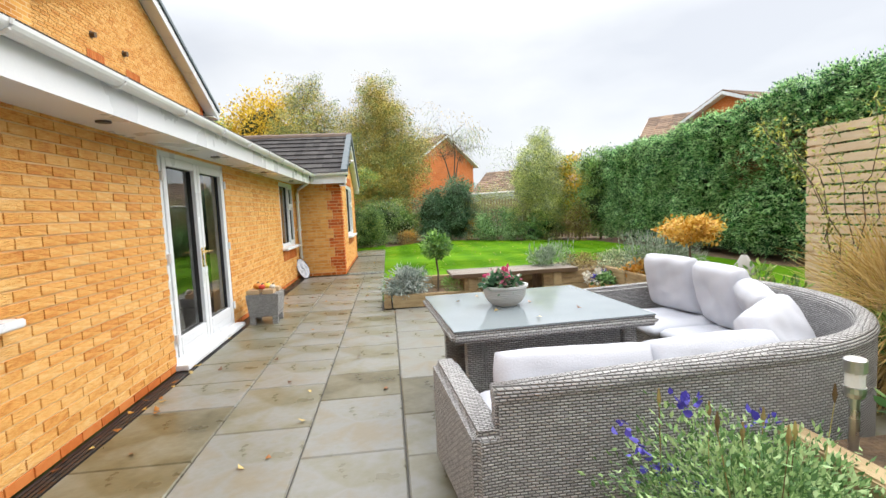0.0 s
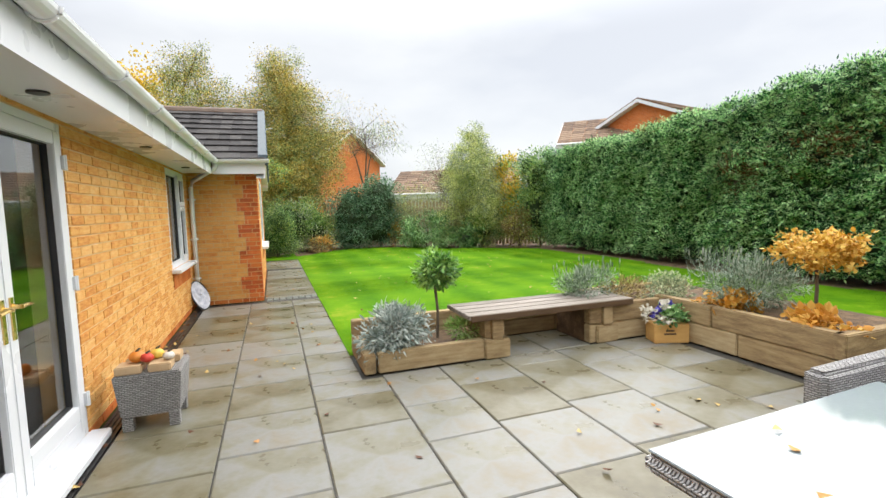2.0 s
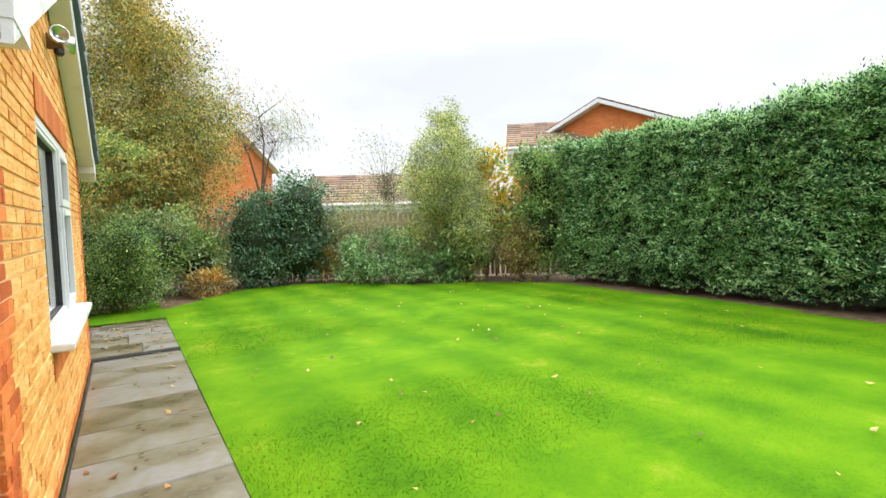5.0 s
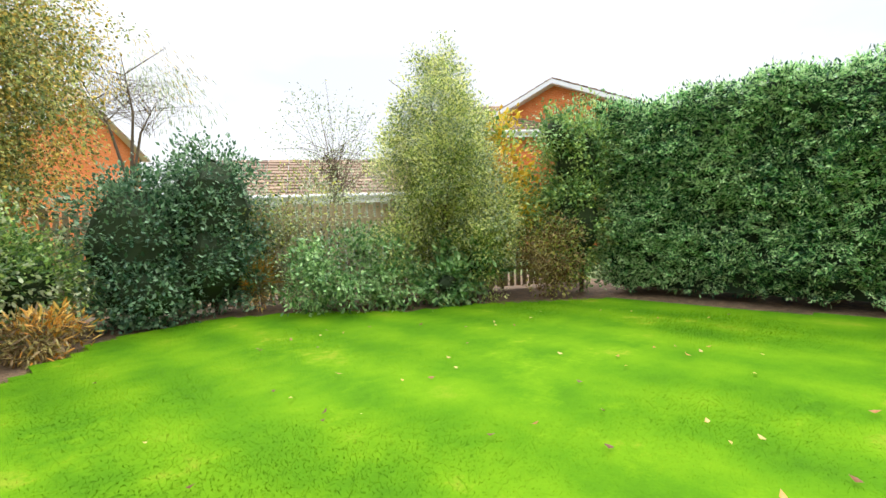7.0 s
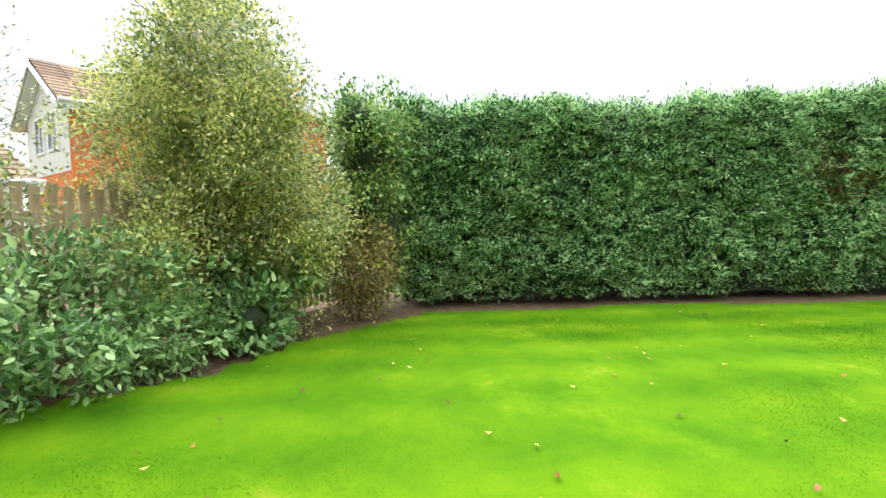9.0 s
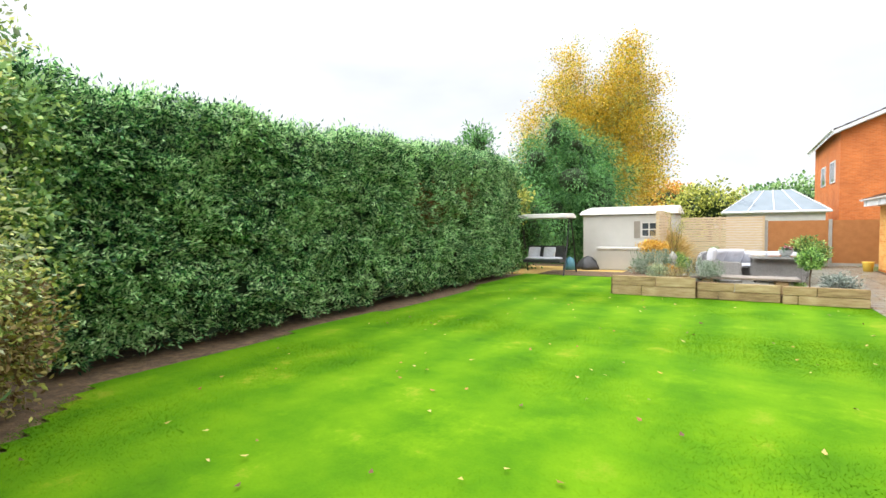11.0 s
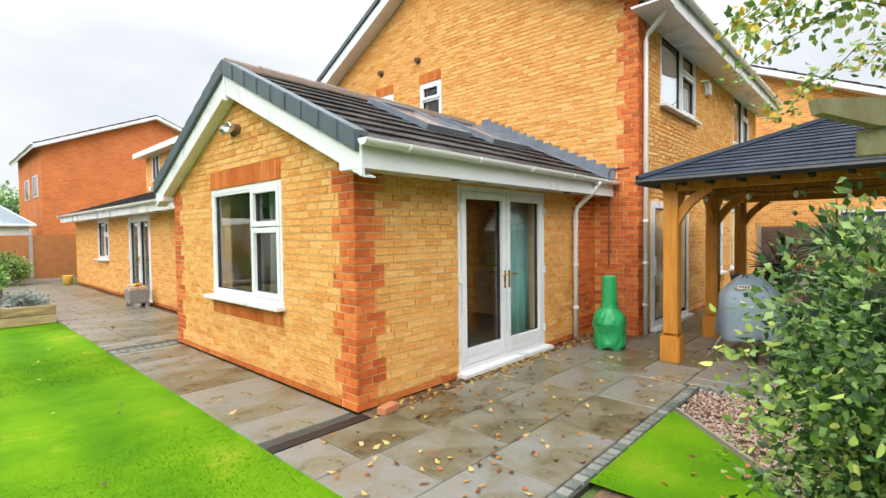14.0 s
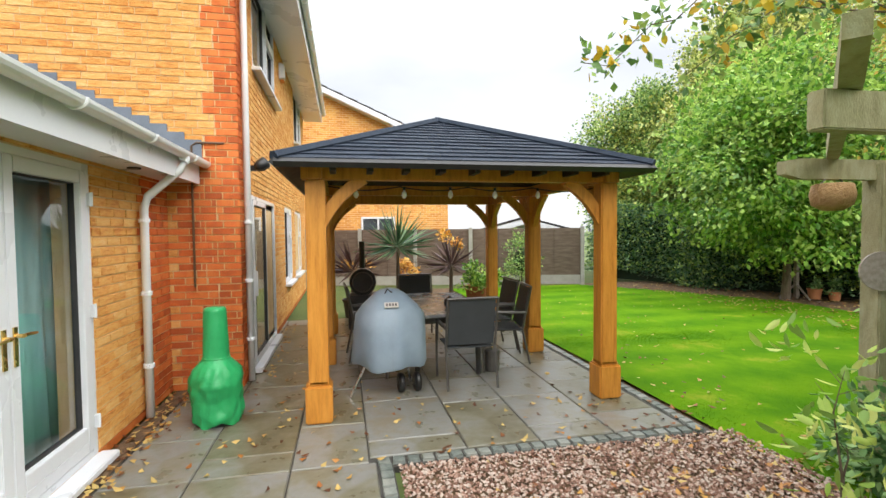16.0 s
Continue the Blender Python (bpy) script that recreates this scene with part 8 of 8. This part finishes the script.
p, o = clumps([(0, 0, 0.78, 0.165, 0.165, 0.18)], 1700, 0.05, 501, 0.5)
foliage("crown", p, o, 0.06, 0.026, L["bay"], bay, 0.7, 0.0, 502)


def herb(name, at, blobs, n, leaf, width, mat, label, seed, spikes=0, spike_mat=None, clump=0.06, droop=0.0, spread=0.6, sh_=0.4):
    ob = thing(name, pose(*at), label, "plant")
    limbs(ob, (0, 0, 0), [(b[0], b[1], b[2]) for b in blobs], 0.01, "stem", seed)
    p, o = clumps(blobs, n, clump, seed, sh_)
    p[:, 2] = np.maximum(p[:, 2], 0.01)
    foliage("foliage", p, o + np.array([0, 0, 0.3]), leaf, width, mat, ob, spread, droop, seed + 1)
    if spikes:
        rgq = np.random.default_rng(seed + 2)
        g = G()
        b = blobs[0]
        for _ in range(spikes):
            x, y = b[0] + b[3] * rgq.uniform(-1, 1), b[1] + b[4] * rgq.uniform(-1, 1)
            h = b[2] + b[5] * rgq.uniform(0.9, 1.5)
            tx, ty = x + 0.15 * (x - b[0]) + 0.03 * rgq.normal(), y + 0.15 * (y - b[1]) + 0.03 * rgq.normal()
            g.tube([(x, y, b[2]), (tx, ty, h - 0.05)], [0.003, 0.002], 4)
            g.tube([(tx, ty, h - 0.05), (tx, ty, h - 0.02), (tx, ty, h + 0.02)], [0.003, 0.009, 0.003], 5)
        tagged(part("flower_spike", g, spike_mat or L["lavender"], ob), kind="stuff")
    return ob


herb("sage_bush", (0.62, 7.95, 0.15), [(0.02, 0, 0.2, 0.27, 0.25, 0.21), (-0.17, -0.08, 0.1, 0.18, 0.18, 0.18)], 2600, 0.07, 0.022, L["silver"], "silvery-grey sage bush spilling over the sleeper planter", 511, droop=0.5, clump=0.07)
herb("thyme_tuft", (1.38, 7.98, 0.15), [(0, 0, 0.1, 0.16, 0.14, 0.13)], 700, 0.06, 0.012, L["fern"], "small pale green herb tuft in the planter", 512, clump=0.04)
herb("lavender_bush", (3.0, 8.1, 0.36), [(0, 0, 0.2, 0.32, 0.25, 0.22)], 2600, 0.06, 0.012, L["lavender"], "grey-green lavender bush beside the bench", 513, 30)
herb("heather_mound", (3.45, 8.05, 0.36), [(0, 0, 0.1, 0.3, 0.24, 0.17)], 1800, 0.05, 0.012, L["brown"], "rusty brown heather mound in the raised bed", 514)
herb("lavender_bush", (4.25, 7.0, 0.38), [(0, 0, 0.26, 0.45, 0.42, 0.26)], 4200, 0.065, 0.013, L["lavender"], "large silvery lavender bush with dry flower stems", 515, 80)
herb("heuchera", (3.98, 6.95, 0.38), [(0, 0, 0.07, 0.16, 0.28, 0.09)], 420, 0.07, 0.055, L["orange"], "amber-leaved perennial at the bed edge", 516)
herb("heuchera", (3.98, 6.05, 0.38), [(0, 0, 0.07, 0.15, 0.25, 0.09)], 420, 0.07, 0.055, L["orange"], "amber-leaved perennial at the bed edge", 517)
herb("variegated_shrub", (3.95, 7.85, 0.38), [(0, 0, 0.13, 0.3, 0.22, 0.15)], 1500, 0.04, 0.02, L["greyg"], "pale variegated shrub in the raised bed", 518)
am = thing("amber_tree", pose(4.28, 6.35, 0.38), "miniature standard tree with orange autumn leaves", "tree")
part("trunk", G().tube([(0, 0, -0.05), (0.015, 0, 0.3), (0, 0.01, 0.62)], [0.018, 0.016, 0.012], 8), m_bark, am)
p, o = clumps([(0, 0, 0.66, 0.3, 0.28, 0.13), (0.15, -0.1, 0.72, 0.15, 0.15, 0.1)], 1900, 0.06, 521)
foliage("crown", p, o, 0.045, 0.032, L["gold"], am, 0.8, 0.2, 522)
limbs(am, (0, 0, 0.5), [(0.2, 0.1, 0.68), (-0.2, 0.05, 0.68), (0.0, -0.2, 0.68)], 0.012, "limb", 5)
m_blue = leafmat("violet_petal", (0.05, 0.04, 0.30), (0.10, 0.08, 0.45), trans=0.2)
m_wpet = leafmat("white_petal", (0.55, 0.52, 0.42), (0.7, 0.68, 0.6), trans=0.2)
m_pink = leafmat("pink_petal", (0.5, 0.05, 0.14), (0.65, 0.25, 0.35), (0.75, 0.6, 0.6), trans=0.2)


def blossom(parent, blobs, n, size, mat, seed, name="blossom"):
    p, o = clumps(blobs, n, 0.03, seed, 0.85)
    foliage(name, p, o, size, size * 0.9, mat, parent, 0.5, 0, seed + 1)


pb = thing("pansy_box", pose(3.56, 7.42, 0, 0, 0, -20), "small ochre wooden box of blue and white pansies", "planter")
m_boxw = material("ochre_box_wood", ((0.50, 0.28, 0.08), (0.62, 0.38, 0.13)), 0.7, scale=4, stretch=(1, 4, 4))
part("box", G().box(-0.19, 0.19, -0.12, 0.12, 0, 0.21), m_boxw, pb, bevel=0.008)
for k, w in enumerate((0.09, 0.13)):
    part("lettering_bar", G().box(-w / 2 - 0.02, w / 2 - 0.02, -0.124, -0.1205, 0.13 - 0.035 * k, 0.148 - 0.035 * k), m_wood2, pb)
p, o = clumps([(0, 0, 0.27, 0.22, 0.15, 0.1)], 380, 0.04, 531)
foliage("foliage", p, o, 0.06, 0.035, L["laurel"], pb, seed=532)
blossom(pb, [(-0.05, 0, 0.31, 0.2, 0.15, 0.1)], 110, 0.05, m_wpet, 533, "white_blossom")
blossom(pb, [(0.05, 0, 0.31, 0.2, 0.15, 0.1)], 130, 0.05, m_blue, 535, "violet_blossom")
fp = thing("flower_bowl", pose(1.2, 3.95, 0.734), "ribbed grey bowl of pink cyclamen on the table", "flower pot")
g = G()
prof = [(0.09, 0.0), (0.1, 0.01)]
for i in range(9):
    z = 0.012 + 0.013 * i
    r = 0.105 + 0.06 * (1 - math.exp(-i / 3.5))
    prof += [(r + 0.004, z + 0.003), (r + 0.004, z + 0.009), (r, z + 0.011)]
prof += [(0.175, 0.14), (0.175, 0.155), (0.155, 0.155), (0.15, 0.12)]
part("bowl", G().lathe(prof, 32), m_potgrey, fp)
part("soil", G().lathe([(0.148, 0.115), (0.148, 0.122)], 20), m_soil, fp)
p, o = clumps([(0, 0, 0.16, 0.13, 0.13, 0.05)], 330, 0.03, 541)
foliage("foliage", p, o, 0.05, 0.035, L["holly"], fp, seed=542)
blossom(fp, [(-0.02, 0, 0.19, 0.1, 0.1, 0.04)], 80, 0.036, m_pink, 543)
# salvia, raised bed by the sofa, solar lamp
sv = herb("salvia_bush", (1.52, 1.97, 0), [(0.02, 0.02, 0.32, 0.36, 0.26, 0.3), (0.15, -0.2, 0.22, 0.32, 0.24, 0.24), (0.3, 0.05, 0.25, 0.26, 0.24, 0.25)], 16000, 0.032, 0.013, L["herbgreen"], "feathery salvia bush with violet flowers beside the sofa", 551, 8, L["brown"], clump=0.08)
blossom(sv, [(0, 0, 0.52, 0.42, 0.3, 0.24)], 70, 0.035, m_blue, 553)
herb("ivy_mound", (2.55, 1.9, 0.38), [(0, 0, 0.16, 0.3, 0.3, 0.2), (0.4, 0.1, 0.2, 0.3, 0.3, 0.22)], 1500, 0.06, 0.035, L["laurel"], "dark green ground cover in the raised bed", 555)
herb("silver_ragwort", (2.15, 1.52, 0.38), [(0, 0, 0.05, 0.14, 0.14, 0.1)], 160, 0.11, 0.06, L["silver"], "pale silver-leaved plant at the bed edge", 557, droop=0.2)
so = thing("solar_lamp", pose(2.26, 2.2, 0.38), "brushed metal solar stake lamp in the raised bed", "lamp")
part("stake", G().tube([(0, 0, 0), (0, 0, 0.25)], 0.02, 12), m_chrome, so)
part("collar", G().lathe([(0.034, 0.23), (0.04, 0.25), (0.04, 0.275)], 18), m_chrome, so)
part("lens", G().lathe([(0.036, 0.276), (0.036, 0.34)], 18), m_bulb, so, "ribbed clear lens")
part("cap", G().lathe([(0.042, 0.341), (0.042, 0.39), (0.036, 0.396)], 18), m_chrome, so)
herb("straw_grass", (4.0, 3.45, 0.02), [(0, 0, 0.5, 0.28, 0.45, 0.42), (0.3, -0.7, 0.6, 0.25, 0.4, 0.5)], 6500, 0.5, 0.008, L["straw"], "clump of straw-coloured ornamental grass behind the sofa", 561, clump=0.08, droop=0.4, spread=0.35)
herb("border_plants", (3.85, 4.6, 0.02), [(0, 0, 0.4, 0.25, 0.5, 0.35), (0.1, -1.4, 0.35, 0.25, 0.5, 0.3)], 2200, 0.07, 0.03, L["mid"], "low leafy border plants behind the sofa", 563)
canes = [[(0, 0, 0), (0.05 * a, 0.04 * b, 0.7), (0.25 * a, 0.2 * b, 1.5), (0.55 * a, 0.5 * b, 2.1)] for a, b in ((-1, 0.3), (0.3, 1), (-0.6, -0.8), (0.2, -0.4), (-0.9, 0.9), (-0.5, 1.3))]
sprays("slender_tree", (4.05, 3.85, 0), canes, 1500, 0.045, 0.014, L["olive"], "slender multi-stemmed tree in front of the slatted screen", 565, "tree")
bd_ = thing("stone_urn", pose(3.95, 4.95, 0), "small weathered stone ornament in the border", "ornament")
part("body", G().lathe([(0.08, 0), (0.09, 0.05), (0.05, 0.1), (0.06, 0.5), (0.1, 0.62), (0.12, 0.72), (0.07, 0.78), (0.03, 0.86)], 16), m_post, bd_, smooth=True)

# net hoop by the downpipe
nt = thing("net_hoop", pose(-1.6, 11.86, 0), "round black-rimmed hoop with crumpled pale cloth leaning in the corner", "hoop")
ring_ = [Vector((0.0, 0.17 * math.cos(a), 0.25 + 0.245 * math.sin(a))) for a in [2 * math.pi * i / 28 for i in range(29)]]
mt_ = pose(0, 0, 0, 0, -22, -35)
part("rim", G().tube([mt_ @ q for q in ring_], 0.012, 7), m_black, nt)
g = G()
for i in range(9):
    for j in range(24):
        a, r = 2 * math.pi * j / 24, (i + 0.2) / 8.2
        q = Vector((0.05 * math.sin(9 * r + 3 * a) * (1 - r * 0.7) * 0.6 + 0.01, 0.163 * r * math.cos(a), 0.25 + 0.238 * r * math.sin(a)))
        g.v.append(tuple(mt_ @ q))
for i in range(8):
    for j in range(24):
        g.f.append((i * 24 + j, i * 24 + (j + 1) % 24, (i + 1) * 24 + (j + 1) % 24, (i + 1) * 24 + j))
part("cloth", g, material("crumpled_pale_cloth", ((0.30, 0.33, 0.42), (0.55, 0.56, 0.62), (0.68, 0.68, 0.7)), 0.5, scale=14), nt, smooth=True)

# ---- shed, storage box and swing seat in the yard ----
m_shed = material("beige_plastic_panel", ((0.42, 0.41, 0.385), (0.50, 0.49, 0.46)), 0.6, scale=2)
m_shedr = material("pale_shed_roof", ((0.50, 0.49, 0.46), (0.60, 0.59, 0.56)), 0.6, scale=2)
shd = thing("garden_shed", pose(5.9, 0.1, 0), "beige plastic garden shed with a small shuttered window", "shed")
part("body", G().box(-1.65, 1.65, -1.2, 1.0, 0, 2.05), m_shed, shd, bevel=0.02)
part("roof", G().hexa([(-1.78, -1.3, 2.052), (1.78, -1.3, 2.052), (1.78, 1.12, 2.052), (-1.78, 1.12, 2.052)], [(-1.7, -0.4, 2.4), (1.7, -0.4, 2.4), (1.7, 1.0, 2.22), (-1.7, 1.0, 2.22)]), m_shedr, shd, bevel=0.02)
sw = part("window", rim(-1.05, -0.5, 1.2, 1.75, 0.04, 1.0, 1.03).box(-0.795, -0.755, 1.0, 1.03, 1.24, 1.71).box(-1.01, -0.54, 1.0, 1.03, 1.46, 1.5), m_shedr, shd)
part("pane", G().box(-1.01, -0.54, 1.001, 1.008, 1.24, 1.71), m_nglass, sw)
m_shut = material("grey_brown_shutter", ((0.20, 0.18, 0.15), (0.27, 0.24, 0.2)), 0.7, scale=4)
for x in (-1.3, -0.46):
    part("shutter", G().box(x, x + 0.21, 1.001, 1.025, 1.16, 1.79), m_shut, shd, bevel=0.004)
stb = thing("storage_box", pose(6.0, 1.6, 0), "large grey plastic storage box in front of the shed", "storage box")
part("body", G().box(-0.82, 0.82, -0.4, 0.4, 0, 0.74), m_shed, stb, bevel=0.015)
part("lid", G().box(-0.86, 0.86, -0.43, 0.43, 0.741, 0.83), m_shedr, stb, bevel=0.02)
swg = thing("swing_seat", pose(8.1, 4.1, 0, 0, 0, 180), "garden swing seat with a pale canopy and dark wicker bench", "swing seat")
part("canopy", G().hexa([(-0.95, -0.65, 1.9), (0.95, -0.65, 1.9), (0.95, 0.65, 1.9), (-0.95, 0.65, 1.9)], [(-0.9, -0.6, 2.03), (0.9, -0.6, 2.03), (0.9, 0.5, 2.08), (-0.9, 0.5, 2.08)]), m_shedr, swg, bevel=0.02)
for s in (-0.9, 0.9):
    part("side_frame", G().tube([(s, -0.75, 0), (s, -0.35, 1.0), (s, -0.1, 1.9), (s, 0.1, 1.9), (s, 0.45, 1.0), (s, 0.75, 0)], 0.025, 8), m_black, swg)
    part("hanger", G().tube([(s * 0.8, -0.2, 0.5), (s * 0.8, 0.0, 1.9)], 0.008, 5), m_black, swg)
part("seat", G().box(-0.68, 0.68, -0.4, 0.2, 0.38, 0.48), m_charcoal, swg, bevel=0.03)
part("backrest", G().box(-0.68, 0.68, 0.2, 0.28, 0.45, 0.95), m_charcoal, swg, bevel=0.03)
for x in (-0.4, 0.15):
    cushion("pillow", pose(x, 0.08, 0.7, 70, 0, 0), 0.42, 0.42, 0.14, swg, "pale cushion", seed=77)
cushion("seat_pad", pose(0, -0.1, 0.52), 1.25, 0.5, 0.1, swg, "pale seat pad", seed=78)
tarp = thing("folded_cover", pose(7.15, 1.9, 0), "crumpled dark cover heaped beside the storage box", "cover")
part("heap", G().lathe([(0.42, 0), (0.4, 0.12), (0.3, 0.3), (0.14, 0.45), (0.03, 0.5)], 18, wob=0.16), m_charcoal, tarp, smooth=True)
bl_ = thing("blue_cover", pose(7.7, 2.4, 0), "folded blue cover leaning by the swing seat", "cover")
part("heap", G().lathe([(0.25, 0), (0.22, 0.2), (0.12, 0.42), (0.02, 0.48)], 14, wob=0.14), material("teal_plastic", ((0.04, 0.16, 0.22), (0.07, 0.24, 0.3)), 0.4, scale=5), bl_, smooth=True)
yb_ = thing("yellow_tub", pose(-1.45, -0.9, 0), "small yellow tub by the end of the wing", "tub")
part("body", G().lathe([(0.13, 0), (0.16, 0.3), (0.165, 0.32), (0.15, 0.32), (0.14, 0.29)], 16), m_yel, yb_, smooth=True)
plant("patio_shrub", (0.1, -2.2, 0), [(0, 0, 0.55, 0.7, 0.5, 0.5)], 3200, 0.1, 0.04, L["mid"], "rounded green shrub at the end of the patio", clump=0.1, core=0.6, seed=581)
cv = thing("conservatory", pose(0.6, -13.0, 0), "white-framed neighbouring conservatory with a glass roof", "conservatory")
part("wall", G().box(-2.2, 2.2, -2, 2, 0, 2.3), m_pale, cv)
m_cglass = material("pale_roof_glass", ((0.13, 0.17, 0.21), (0.22, 0.27, 0.31)), 0.3, scale=1, spec=0.3)
ridge = (Vector((-0.9, 0, 3.55)), Vector((0.8, 0, 3.55)))
cs = [Vector((-2.4, 2.2, 2.3)), Vector((2.4, 2.2, 2.3)), Vector((2.4, -2.2, 2.3)), Vector((-2.4, -2.2, 2.3))]
for k, (a_, b_) in enumerate(zip(cs, cs[1:] + cs[:1])):
    ra, rb = ((ridge[0], ridge[1]), (ridge[1], ridge[1]), (ridge[1], ridge[0]), (ridge[0], ridge[0]))[k]
    up_ = Vector((0, 0, 0.04))
    quad = [a_, b_, rb, ra] if ra != rb else [a_, b_, ra]
    part("roof_pane", G().hexa(quad, [q + up_ for q in quad]), m_cglass, cv)
    for s in (0, 0.25, 0.5, 0.75):
        part("glazing_bar", G().tube([a_.lerp(b_, s) + 1.3 * up_, ra.lerp(rb, s) + 1.3 * up_], 0.028, 5), m_upvc, cv)
    part("eave_bar", G().tube([a_, b_], 0.07, 6), m_upvc, cv)

# ---- fallen leaves ----
m_fall = leafmat("fallen_leaf", (0.10, 0.035, 0.012), (0.28, 0.10, 0.022), (0.42, 0.21, 0.04), (0.46, 0.33, 0.11), trans=0.0)


def scatter(name, boxes, size, mat, label, seed, lift=0.006):
    rgq = np.random.default_rng(seed)
    pts = np.concatenate([np.stack([rgq.uniform(x0, x1, k), rgq.uniform(y0, y1, k), np.full(k, lift) + rgq.uniform(0, 0.012, k)], 1) for x0, x1, y0, y1, k in boxes])
    a = rgq.uniform(0, 6.28, len(pts))
    ax = np.stack([np.cos(a), np.sin(a), rgq.uniform(-0.1, 0.25, len(a))], 1) * size * rgq.uniform(0.5, 1.3, (len(a), 1))
    sd = unit(np.cross(ax, np.array([0, 0, 1.0]) + 0.25 * rgq.normal(size=(len(a), 3)))) * size * 0.32
    tagged(new(name, cloud_mesh(name, pts, ax, sd, mat, 0.35)), label, "leaves", kind="stuff")


scatter("fallen_leaves", [(-5.4, 0.1, 17.0, 18.8, 250), (-5.5, -1.0, 16.83, 17.08, 300), (-9, -5.6, 17.55, 17.8, 60), (-4.6, -3.5, 18.8, 21.4, 80), (-8, -4.6, 18.5, 21.3, 25), (-3.4, -0.6, 20.6, 21.7, 160), (-3.3, -1.2, 19.1, 20.6, 40),
                          (-1.6, 3.4, 1.0, 7.5, 60), (-1.6, 0.1, 7.5, 12.1, 28), (-1.78, -1.6, 0.0, 12.0, 90), (-0.7, 0.2, 12.4, 19.2, 16), (-13.5, -6, 26.6, 30.2, 1100), (-3.4, -0.8, 19.6, 21.7, 200), (-2.9, -1.6, 20.6, 22.2, 160), (-6, -2.6, 21.4, 22.6, 60)], 0.065, m_fall, "scattered brown and yellow fallen leaves on the paving", 601)
scatter("lawn_leaves", [(0.4, 8.0, 9.0, 20.0, 130), (-12, -3.6, 21.8, 27, 120)], 0.06, m_fall, "fallen leaves lying on the lawn", 603, 0.028)
scatter("table_leaves", [(0.75, 1.85, 3.4, 4.5, 8)], 0.055, m_fall, "few fallen leaves on the glass table", 605, 0.736)
